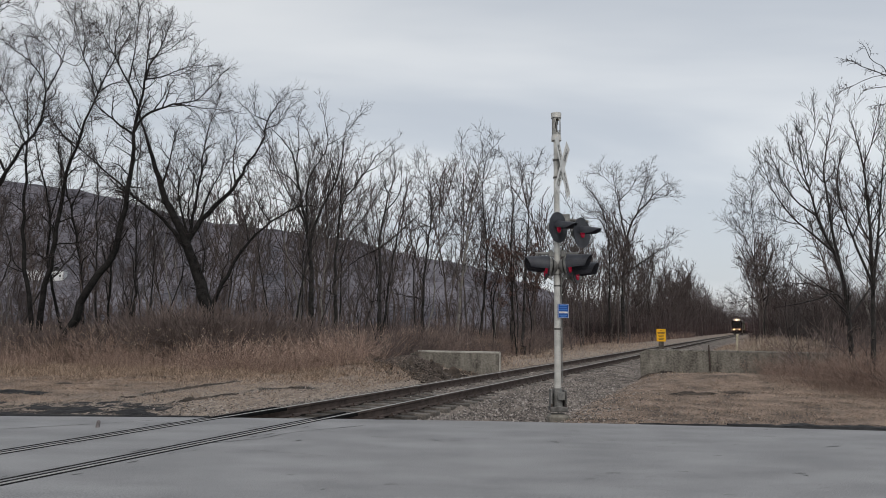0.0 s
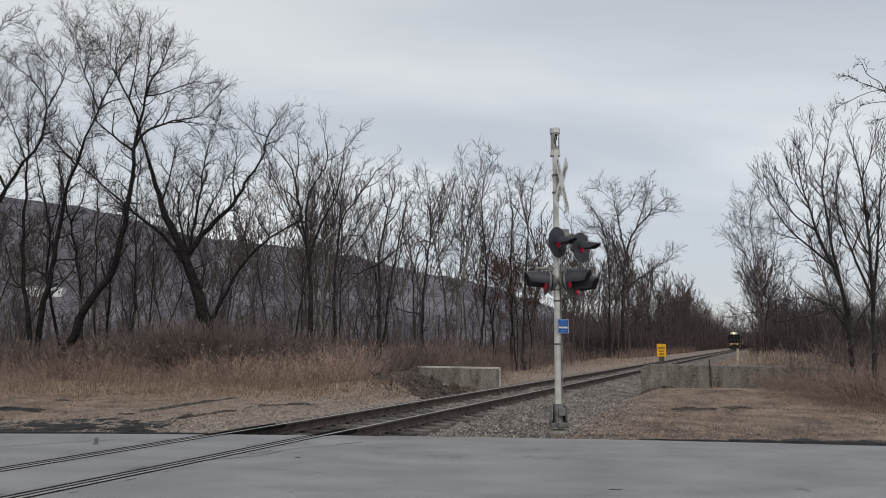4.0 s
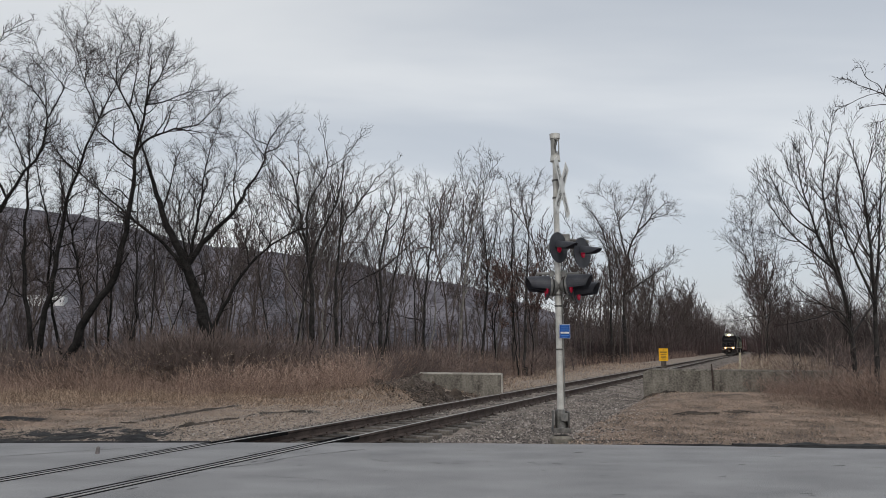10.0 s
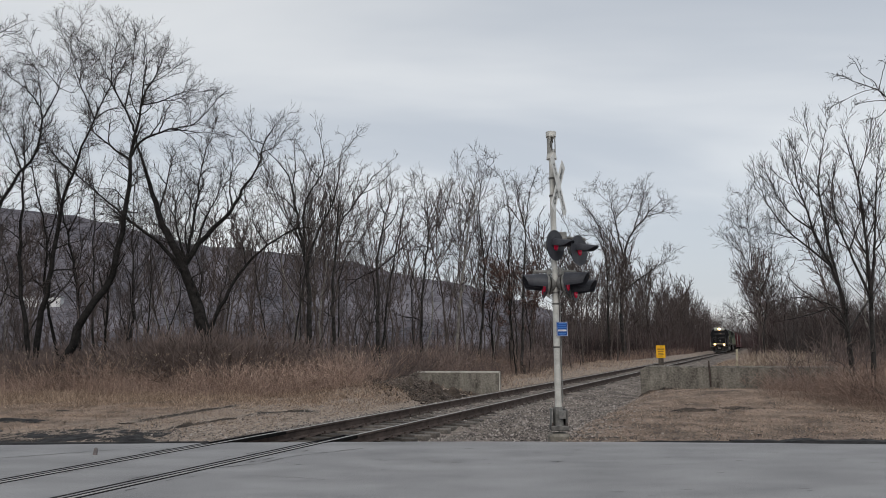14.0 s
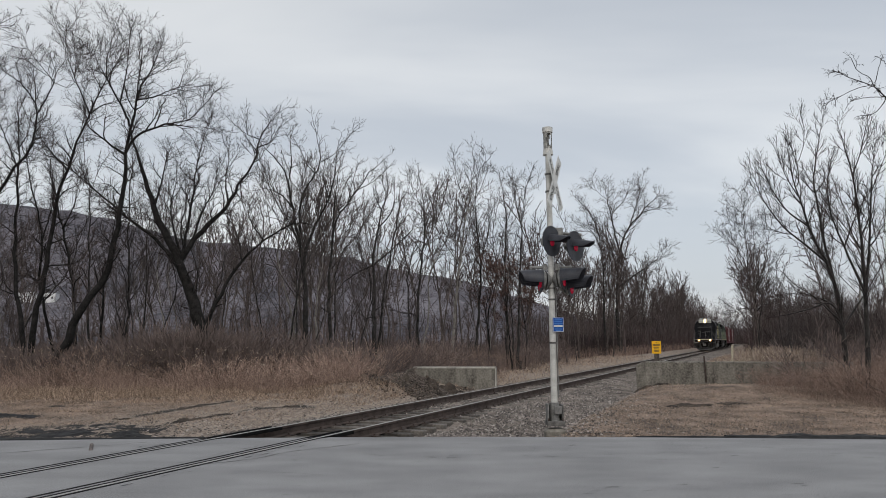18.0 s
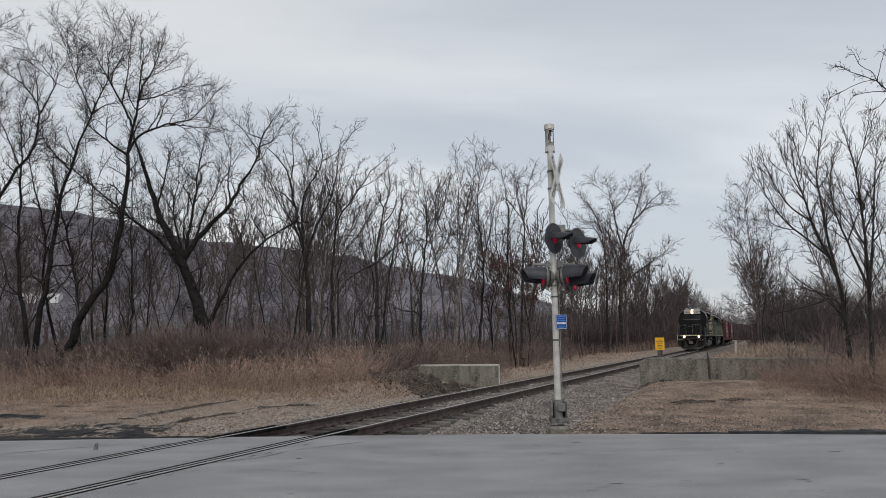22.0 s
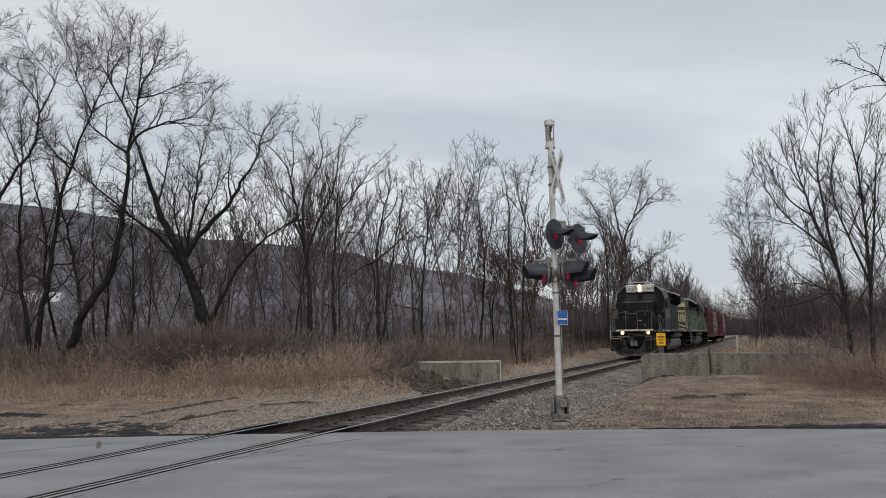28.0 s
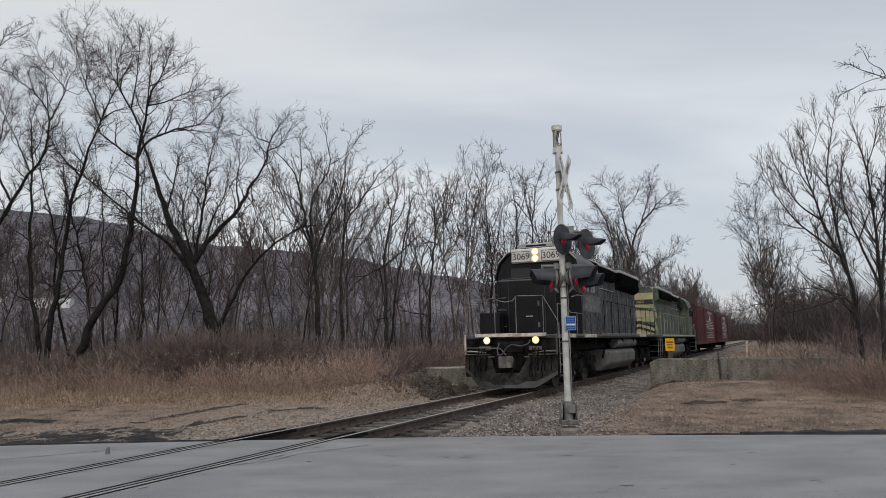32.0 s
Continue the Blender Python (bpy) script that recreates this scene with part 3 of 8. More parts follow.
# ---- concrete walls of the culvert ----
def concrete_wall(p, turn, length, h, thick, label, joint=None, mat=M_CONCRETE, edge=M_PALECONCRETE):
    w = thing("culvert_wall", pose(*p, 0, 0, turn), label, "concrete wall", "concrete walls beside the track")
    cuts = [0.0] + ([joint] if joint else []) + [length]
    for a, b in zip(cuts, cuts[1:]):
        bm = box(a + 0.008, b - 0.008, 0, thick, -0.5, h, 0.035, seg=2)
        bmesh.ops.subdivide_edges(bm, edges=[e for e in bm.edges if e.calc_length() > 0.6], cuts=10, use_grid_fill=True)
        for v in bm.verts:
            if a == 0.0 and v.co.z > h - 0.4:
                v.co.z -= 0.5 * max(0.0, 0.28 - v.co.x) * (v.co.z - h + 0.4) / 0.4
            v.co += Vector((0, 1, 0.6)) * 0.016 * noise.noise(v.co * 2.2 + Vector((a, 0, 3)))
        blk = part("wall_block", bm, mat, w)
        part("worn_edge", box(a + 0.34, b - 0.05, 0.02, thick - 0.02, h - 0.006, h + 0.012, 0.004), edge, blk, "pale worn top")
        part("worn_edge", box(b - 0.06, b - 0.012, -0.008, 0.05, -0.3, h - 0.02, 0.004), edge, blk, "pale worn corner")
        part("worn_edge", box(a + 0.34, b - 0.06, -0.008, 0.02, h - 0.05, h - 0.01, 0.004), edge, blk, "pale worn edge")
    return w


wr = concrete_wall((7.55, 27.1, -0.1), -20, 7.4, 0.84, 0.4, "weathered concrete culvert wall with a vertical joint", 2.5, M_DARKCONCRETE, M_CONCRETE)
part("iron_bar", rod((2.5, -0.03, 0.1), (2.47, -0.04, 1.05), 0.03, seg=6), M_RUST, wr, "rusty iron bar")
wl = concrete_wall((-1.35, 28.9, -0.22), -8, 3.72, 0.72, 0.4, "weathered concrete culvert wall with pale edges", None, M_DARKCONCRETE)
wl2 = concrete_wall((-3.2, 32.0, -0.1), -6, 2.3, 0.72, 0.35, "low concrete wall half hidden by brush")


# ---- hill and distance ----
def make_hill():
    xs, ys = np.arange(-1500, 1500, 14.0), np.concatenate([np.arange(330, 760, 12.0), [800, 900, 1100]])

    z = hill_height
    v = np.array([(x, y, z(x, y)) for y in ys for x in xs])
    nx = len(xs)
    i, j = np.meshgrid(np.arange(nx - 1), np.arange(len(ys) - 1))
    k = (j * nx + i).ravel()
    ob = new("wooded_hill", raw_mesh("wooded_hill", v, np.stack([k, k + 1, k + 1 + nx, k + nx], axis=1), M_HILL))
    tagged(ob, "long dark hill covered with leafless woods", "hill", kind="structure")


def hill_height(x, y):
    ridge = 52 + 0.179 * (65 - x) - 0.16 * max(0, x - 40) if x > -420 else 139 + 0.05 * (-420 - x)
    ridge = max(ridge, 11 + 3 * math.exp(-((x - 420) / 260) ** 2))
    k = fade(330, 690, y)
    return -2 + ridge * k * (1 + 0.10 * noise.noise((x * 0.006, y * 0.006, 2))) + k * (3.5 * noise.noise((x * 0.05, y * 0.05, 7)) + 3.0 * noise.noise((x * 0.19, y * 0.19, 1)))


make_hill()


def make_house(x, y, z, turn, w, l, h):
    hs = thing("house", pose(x, y, z, 0, 0, turn), "white clapboard house with a grey roof behind the trees", "house", "far white houses")
    part("wall", box(-w / 2, w / 2, -l / 2, l / 2, -6, h), M_HOUSE, hs)
    part("roof", extrude([(-w / 2 - 0.4, h - 0.1), (0, h + w * 0.36), (w / 2 + 0.4, h - 0.1), (w / 2 + 0.4, h + 0.15), (0, h + w * 0.36 + 0.25), (-w / 2 - 0.4, h + 0.15)], "y", -l / 2 - 0.4, l / 2 + 0.4), M_ROOF, hs, "grey shingle roof")
    for k in (-1, 1):
        wd = part("window", box(k * w * 0.25 - 0.5, k * w * 0.25 + 0.5, -l / 2 - 0.03, -l / 2 + 0.05, 1.0, 2.5), M_HOUSE, hs)
        part("pane", box(k * w * 0.25 - 0.42, k * w * 0.25 + 0.42, -l / 2 - 0.06, -l / 2 - 0.02, 1.08, 2.42), M_PANE, wd)


for x, y, w in ((-266, 455, 10), (-252, 458, 8), (-300, 462, 9)):
    make_house(x, y, hill_height(x, y), 12, w, 8, 5.0)
# ---- crossing signal ----
def text_part(s, size, mat, parent, m, depth=0.002, name="lettering"):
    cu = bpy.data.curves.new("text", 'FONT')
    cu.body, cu.size, cu.extrude, cu.align_x, cu.align_y = s, size, depth, 'CENTER', 'CENTER'
    tmp = bpy.data.objects.new("text", cu)
    scene.collection.objects.link(tmp)
    bpy.context.view_layer.update()
    me = bpy.data.meshes.new_from_object(tmp.evaluated_get(bpy.context.evaluated_depsgraph_get()))
    bpy.data.objects.remove(tmp)
    bpy.data.curves.remove(cu)
    me.name = name
    me.materials.clear()
    me.materials.append(mat)
    ob = new(name, me)
    ob.parent, ob.matrix_basis = parent, m
    return ob


def facing(x, y, z, turn, tilt=0.0):
    """A pose whose local -y axis looks at the compass turn, from -y towards +x."""
    return pose(x, y, z, tilt, 0, turn)


def flashing_light(parent, p, turn, tilt=0.0, big=0.305, hood=False):
    """A red flashing light: round black backing sheet, housing, lens and a long visor; it looks along its own -y."""
    m = facing(*p, turn, tilt)
    bm = rod((0, 0.012, 0), (0, -0.004, 0), big, seg=36)
    light = part("backing_disc", bm, M_BLACKSIGN, parent, "round black backing sheet", at=m)
    bm = rod((0, 0.012, 0), (0, 0.07, 0), 0.19, 0.17, 24)
    rod((0, 0.10, 0), (0, 0.19, 0), 0.17, 0.09, 20, bm)
    box(-0.05, 0.05, 0.16, 0.24, -0.05, 0.05, 0.01, bm)
    part("housing", bm, M_CAST, light, "grey cast lamp housing", smooth=False)
    bm = bmesh.new()
    bmesh.ops.create_uvsphere(bm, u_segments=20, v_segments=10, radius=0.095 if hood else 0.075, matrix=Matrix.Translation((0, -0.012, -0.06 if hood else -0.03)) @ Matrix.Diagonal((1, 0.28, 1, 1)))
    part("lens", bm, M_RED_LENS, light, "glowing red lens", smooth=True)
    # visor: a hood open below, longest on top; the plain ones are shallow duckbills
    bm = bmesh.new()
    n, rows = 18, []
    a0, a1, reach = (-16, 196, 0.46) if hood else (-4, 184, 0.42)
    for r in ((0.215, 0.207) if hood else (0.140, 0.133)):
        ring = []
        for k in range(n + 1):
            a = radians(a0 + (a1 - a0) * k / n)
            c, s = math.cos(a), math.sin(a)
            ln = reach * (0.80 + 0.20 * s) if hood else 0.22 + (reach - 0.22) * max(0.0, s) ** 0.6
            end = 0.80 if hood else 0.80
            ring.append((bm.verts.new((c * r, -0.004, s * r)), bm.verts.new((c * r * end, -ln, s * r * end - (0.0 if hood else 0.06) * ln / 0.5))))
        rows.append(ring)
    for k in range(n):
        for ring in rows:
            bm.faces.new((ring[k][0], ring[k + 1][0], ring[k + 1][1], ring[k][1]))
        bm.faces.new((rows[0][k][1], rows[0][k + 1][1], rows[1][k + 1][1], rows[1][k][1]))
    for k in (0, n):
        bm.faces.new((rows[0][k][0], rows[0][k][1], rows[1][k][1], rows[1][k][0]))
    part("visor", bm, M_BLACKSIGN, light, "long black visor hood", smooth=False)
    return light


def make_signal(x, y):
    g = ground_height(x, y)
    sig = thing("crossing_signal", pose(x, y, -0.07, 0, -0.1, 0), "grey railway crossing signal mast with red flashing lights and a crossbuck", "crossing signal")
    part("foundation", box(-0.2, 0.2, -0.18, 0.18, -0.5, -0.075, 0.05), M_DARKCONCRETE, sig, "stained concrete footing")
    base = part("mast_base", box(-0.17, 0.17, -0.15, 0.15, -0.02, 0.07, 0.01), M_DARKCAST, sig, "grimy cast base with an open side")
    part("side_plate", box(-0.155, -0.125, -0.13, 0.13, 0.07, 0.40, 0.008), M_CAST, base)
    part("side_plate", box(0.125, 0.155, -0.13, 0.13, 0.09, 0.38, 0.008), M_DARKCAST, base)
    part("side_plate", box(-0.125, 0.13, 0.10, 0.13, 0.07, 0.38, 0.008), M_DARKCAST, base)
    part("front_plate", box(-0.02, 0.12, -0.135, -0.105, 0.2, 0.36, 0.008), M_CAST, base, "bolted grey cover plate")
    part("collar", rod((0, 0, 0.05), (0, 0, 0.42), 0.095, 0.085, 18), M_CAST, base)
    for bx, by in ((-0.14, -0.12), (0.14, -0.12), (-0.14, 0.12), (0.14, 0.12)):
        part("anchor_bolt", rod((bx, by, 0.06), (bx, by, 0.13), 0.016, seg=6), M_RUST, base)
    part("mast", rod((0, 0, 0.3), (0, 0, 5.38), 0.066, 0.056, 20, caps=True), M_POLE, sig, "round mast in flaking aluminium paint", smooth=False)
    for z in (1.55, 2.40, 2.62, 4.58, 4.94):
        part("band", rod((0, 0, z), (0, 0, z + 0.035), 0.072, seg=18), M_DARKCAST, sig, "steel clamp band")
    # bell on top: a hollow drum with oval windows
    bell = part("bell_housing", rod((0, 0, 5.36), (0, 0, 5.48), 0.105, 0.092, 20), M_POLE, sig, "grey electronic bell with oval sound openings")
    bm = bmesh.new()
    n, lv = 28, 9
    grid = [[bm.verts.new((0.088 * math.cos(2 * math.pi * k / n), 0.088 * math.sin(2 * math.pi * k / n), 5.48 + 0.36 * j / lv)) for k in range(n)] for j in range(lv + 1)]
    for j in range(lv):
        for k in range(n):
            a, zc = 2 * math.pi * (k + 0.5) / n, (j + 0.5) / lv
            hole = any((((a - c + math.pi) % (2 * math.pi) - math.pi) / 0.55) ** 2 + ((zc - 0.5) / 0.42) ** 2 < 1 for c in (-1.4, 0.5, 2.3))
            if not hole:
                bm.faces.new((grid[j][k], grid[j][(k + 1) % n], grid[j + 1][(k + 1) % n], grid[j + 1][k]))
    bmesh.ops.solidify(bm, geom=bm.faces[:], thickness=0.012)
    part("bell_drum", bm, M_POLE, bell)
    part("bell_cap", rod((0, 0, 5.83), (0, 0, 5.93), 0.104, 0.108, 20), M_POLE, bell)
    part("bell_core", rod((0, 0, 5.48), (0, 0, 5.83), 0.02, seg=8), M_CAST, bell)
    # crossbuck, seen almost edge-on
    cb = part("crossbuck_bracket", box(-0.09, 0.10, -0.10, -0.075, 4.56, 5.0, 0.005), M_CAST, sig, at=pose(0, 0, 0, 0, 0, 61))
    for a in (-56, 56):
        blade = part("blade", box(-0.64, 0.64, -0.128 - 0.006 * (a > 0), -0.122 - 0.006 * (a > 0), -0.115, 0.115), M_WHITE, cb, "white crossbuck blade with black letters", at=pose(0, 0, 4.80, 0, a, 0))
        for wx, word in ((-0.33, "RAIL" if a > 0 else "CROS"), (0.33, "ROAD" if a > 0 else "SING")):
            text_part(word, 0.15, M_INK, blade, pose(wx, -0.136, 0, 90, 0, 0), 0.001)
    # upper pair of lights
    part("junction_box", box(-0.02, 0.26, -0.03, 0.13, 3.66, 3.86, 0.02), M_CAST, sig, "grey junction box")
    part("cross_arm", rod((-0.05, 0.10, 3.78), (0.62, -0.08, 3.70), 0.03, seg=10), M_CAST, sig)
    flashing_light(sig, (0.00, -0.20, 3.56), 47)
    flashing_light(sig, (0.47, -0.18, 3.46), 47)
    # lower lights, looking away to both sides
    bm = rod((-0.42, 0.0, 3.06), (0.42, 0.0, 3.06), 0.03, seg=10)
    for q in (-0.12, 0.12):
        rod((q, 0, 3.0), (q, 0, 3.12), 0.05, seg=10, bm=bm)
    part("cross_arm", bm, M_CAST, sig, "pipe arm with clamps")
    for q, t in ((-1, -70), (1, 66)):
        part("bracket", bent([(q * 0.40, 0, 3.06), (q * 0.40, 0.0, 2.9), (q * 0.24, 0.05, 2.8)], 0.025), M_CAST, sig)
    flashing_light(sig, (-0.20, -0.03, 2.80), -86, -3, 0.22, True)
    flashing_light(sig, (0.22, -0.12, 2.82), 64, -4, 0.22, True)
    flashing_light(sig, (0.44, 0.26, 2.70), 60, -4, 0.22, True)
    flashing_light(sig, (-0.16, 0.42, 2.78), -86, -3, 0.22, True)
    for q in (-1, 1):
        prof = [(q * 0.10, 2.52), (q * 0.20, 2.60), (q * 0.235, 2.78), (q * 0.20, 3.0), (q * 0.12, 3.08), (q * 0.15, 2.98), (q * 0.175, 2.80), (q * 0.15, 2.64)]
        part("yoke", extrude(prof, "y", -0.07, 0.03), M_CAST, sig, "curved grey cast yoke")
    # emergency notice
    sign = part("notice", box(-0.005, 0.225, -0.108, -0.102, 1.78, 2.06, 0.0), M_BLUE, sig, "blue notice with white border and print", at=pose(-0.03, 0, 0, 0, 0, 14))
    for k, (w, z) in enumerate(((0.15, 2.025), (0.16, 1.985), (0.18, 1.945), (0.16, 1.835), (0.10, 1.805))):
        part("print", box(0.11 - w / 2, 0.11 + w / 2, -0.1105, -0.1085, z - 0.008, z + 0.008), material("pale_blue_print", (0.05, 0.16, 0.46), (0.08, 0.2, 0.5), 9) if k == 0 else bpy.data.materials["pale_blue_print"], sign)
    part("print", box(0.02, 0.20, -0.1105, -0.1085, 1.875, 1.91), M_WHITE, sign, "white bar of print")
    for z0, z1, x0, x1 in ((2.05, 2.056, 0.0, 0.22), (1.784, 1.79, 0.0, 0.22), (1.784, 2.056, 0.0, 0.006), (1.784, 2.056, 0.214, 0.22)):
        part("border", box(x0, x1, -0.1105, -0.1085, z0, z1), M_WHITE, sign)
    # cable down the mast
    part("conduit", bent([(0.08, -0.03, 0.5), (0.08, -0.03, 2.75), (0.2, -0.02, 2.85)], 0.012, 6), M_CAST, sig)
    return sig


make_signal(2.26, 13.9)


def make_yellow_sign():
    s = thing("yellow_notice", pose(10.2, 33.0, -0.35, 0, 0, -14), "yellow rectangular notice on a short grey wooden post", "sign")
    part("post", box(-0.115, 0.115, 0.0, 0.12, -0.4, 1.35, 0.01), M_POST, s, "grey weathered wooden post")
    board = part("board", box(-0.205, 0.205, -0.02, -0.004, 1.28, 1.86, 0.004), M_YELLOW, s, "yellow metal board with black print")
    for w, z in ((0.06, 1.79), (0.32, 1.70), (0.30, 1.66), (0.26, 1.57), (0.22, 1.50), (0.24, 1.43), (0.2, 1.37)):
        part("print", box(-w / 2, w / 2, -0.026, -0.021, z - 0.012, z + 0.012), M_INK, board)


make_yellow_sign()


def make_marker_post():
    p = on_track(65, 5.25)
    s = thing("marker_post", pose(p.x, p.y, -0.3, 3, 2, 20), "pale wooden marker post beside the track", "post")
    part("shaft", box(-0.09, 0.09, -0.05, 0.05, -0.3, 1.42, 0.015), M_PALEPOST, s)
    part("cap", box(-0.1, 0.1, -0.06, 0.06, 1.40, 1.46, 0.01), M_PALEPOST, s)


make_marker_post()
# ---- train ----
M_BLACK = material("weathered_black_paint", (0.002, 0.0023, 0.0035), (0.0125, 0.0133, 0.0175), 1.3, 0.4, fine=18, spread=0.24, spec=0.2, stretch=(1.4, 1.4, 0.5))
# faded, dusty sides; the sky they reflect is put into the paler colour
M_GREYBLACK = material("faded_skylit_black_paint", (0.006, 0.0064, 0.0082), (0.118, 0.121, 0.136), 1.4, 0.6, fine=6, spread=0.23, spec=0.1, grain=1.0, stretch=(1.5, 1.5, 0.28))
M_GRILLE = material("sooty_black_grille", (0.0015, 0.0015, 0.0018), (0.007, 0.007, 0.0075), 2, 0.9, spec=0.03)
M_NOSE = material("glossy_black_paint", (0.0013, 0.0016, 0.0026), (0.0075, 0.0081, 0.0112), 1.2, 0.28, fine=14, spread=0.22, spec=0.2)
M_UNDER = material("grimy_running_gear", (0.0012, 0.0012, 0.0013), (0.023, 0.0212, 0.0208), 4, 0.85, 0.0, 0.25, spec=0.05)
M_PLOW = material("dusty_plow_steel", (0.006, 0.006, 0.0065), (0.066, 0.063, 0.061), 1.6, 0.55, 0.1, 0.1, fine=8, spread=0.22, grain=0.8, stretch=(0.8, 1, 2.2))
M_TANK = material("dusty_fuel_tank", (0.048, 0.048, 0.051), (0.135, 0.133, 0.132), 1.1, 0.6, fine=9)
M_SILL = material("faded_white_sill", (0.30, 0.26, 0.22), (0.62, 0.58, 0.51), 4, 0.7, spread=0.12, grain=0.7)
M_BOARD = material("white_number_board", (0.55, 0.55, 0.52), (0.70, 0.70, 0.67), 3, 0.6)
# roof dust, paled further: the skylight on the roof is in the colour
M_ROOFGREY = material("dusty_skylit_roof_grey", (0.22, 0.225, 0.23), (0.46, 0.465, 0.47), 1.8, 0.7, spread=0.2, grain=0.7)
M_GREEN = material("faded_green_paint", (0.038, 0.051, 0.043), (0.106, 0.132, 0.107), 0.9, 0.6, fine=9, spread=0.2, grain=0.7)
M_CREAM = material("faded_cream_yellow", (0.27, 0.24, 0.13), (0.47, 0.43, 0.26), 1.6, 0.6, spread=0.22)
M_HANDRAIL = material("worn_handrail_paint", (0.085, 0.085, 0.087), (0.22, 0.22, 0.216), 4, 0.6)
M_CARRED = material("oxide_red_boxcar", (0.050, 0.0145, 0.018), (0.112, 0.034, 0.040), 0.8, 0.7, fine=9, spread=0.3)
M_CARWHITE = material("white_stencil", (0.42, 0.40, 0.39), (0.58, 0.56, 0.55), 4, 0.7)
M_GLASS = material("cab_window_glass", (0.008, 0.009, 0.011), (0.02, 0.022, 0.025), 1, 0.12, spec=0.3)
# the lamplight on the reflectors is put in as their own emission
M_REFLECT = glow("lit_reflector", (1.0, 0.44, 0.12), 1.3)
M_PALEGREEN = material("pale_green_rail_paint", (0.17, 0.19, 0.13), (0.32, 0.35, 0.25), 4, 0.6)
M_WORN = material("worn_bare_steel_edge", (0.05, 0.05, 0.05), (0.22, 0.215, 0.205), 5, 0.6, 0.3, spread=0.15, grain=0.8)
M_WHEEL = material("worn_wheel_steel", (0.022, 0.02, 0.019), (0.075, 0.069, 0.064), 5, 0.6, 0.3)

AXLES = []     # wheelsets, which roll


def wheelset(parent, y, r=0.508):
    """An axle with two wheels, turning about its own x axis."""
    bm = rod((-0.78, 0, 0), (0.78, 0, 0), 0.085, seg=12)
    ax = part("wheelset", bm, M_UNDER, parent, at=pose(0, y, r))
    for q in (-1, 1):
        bm = rod((q * 0.69, 0, 0), (q * 0.82, 0, 0), r, seg=28)
        rod((q * 0.665, 0, 0), (q * 0.69, 0, 0), r + 0.026, seg=28, bm=bm)
        for k in range(6):
            a = math.pi * k / 3
            rod((q * 0.82, 0.28 * math.cos(a), 0.28 * math.sin(a)), (q * 0.835, 0.28 * math.cos(a), 0.28 * math.sin(a)), 0.05, seg=6, bm=bm)
        part("wheel", bm, M_WHEEL, ax)
    AXLES.append((ax, y, r))


def loco_truck(loco, yc, span=1.95):
    for y in (yc - span, yc, yc + span):
        wheelset(loco, y)
    tr = part("truck_bolster", box(-0.7, 0.7, yc - 0.5, yc + 0.5, 0.65, 1.2, 0.04), M_UNDER, loco)
    for q in (-1, 1):
        x0, x1 = (0.95, 1.12) if q > 0 else (-1.12, -0.95)
        prof = [(yc - 2.75, 0.62), (yc - 2.6, 0.92), (yc - 1.2, 0.98), (yc, 0.80), (yc + 1.2, 0.98), (yc + 2.6, 0.92), (yc + 2.75, 0.62), (yc + 2.3, 0.66), (yc + 1.5, 0.66), (yc + 1.1, 0.50), (yc - 1.1, 0.50), (yc - 1.5, 0.66), (yc - 2.3, 0.66)]
        part("side_frame", extrude(prof, "x", x0, x1), M_UNDER, tr, "cast truck side frame")
        for y in (yc - span, yc, yc + span):
            part("journal_box", box(min(q * 1.02, q * 1.2), max(q * 1.02, q * 1.2), y - 0.19, y + 0.19, 0.34, 0.70, 0.03), M_UNDER, tr)
            for s in (-0.32, 0.32):
                part("spring", rod((q * 1.1, y + s, 0.62), (q * 1.1, y + s, 0.88), 0.08, seg=10), M_UNDER, tr)
        for y in (yc - 1.0, yc + 1.0):
            part("brake_cylinder", rod((q * 1.2, y - 0.25, 0.95), (q * 1.2, y + 0.2, 0.95), 0.11, seg=12), M_UNDER, tr)
            part("brake_hanger", box(min(q * 1.14, q * 1.2), max(q * 1.14, q * 1.2), y - 0.04, y + 0.04, 0.3, 0.95), M_UNDER, tr)


def handrail(loco, points, posts, mat, z0):
    """A pipe handrail with upright posts down to the deck."""
    hr = part("handrail", bent(points, 0.014, 6), mat, loco)
    for x, y, z in posts:
        part("stanchion", rod((x, y, z0), (x, y, z), 0.013, seg=6), mat, hr)


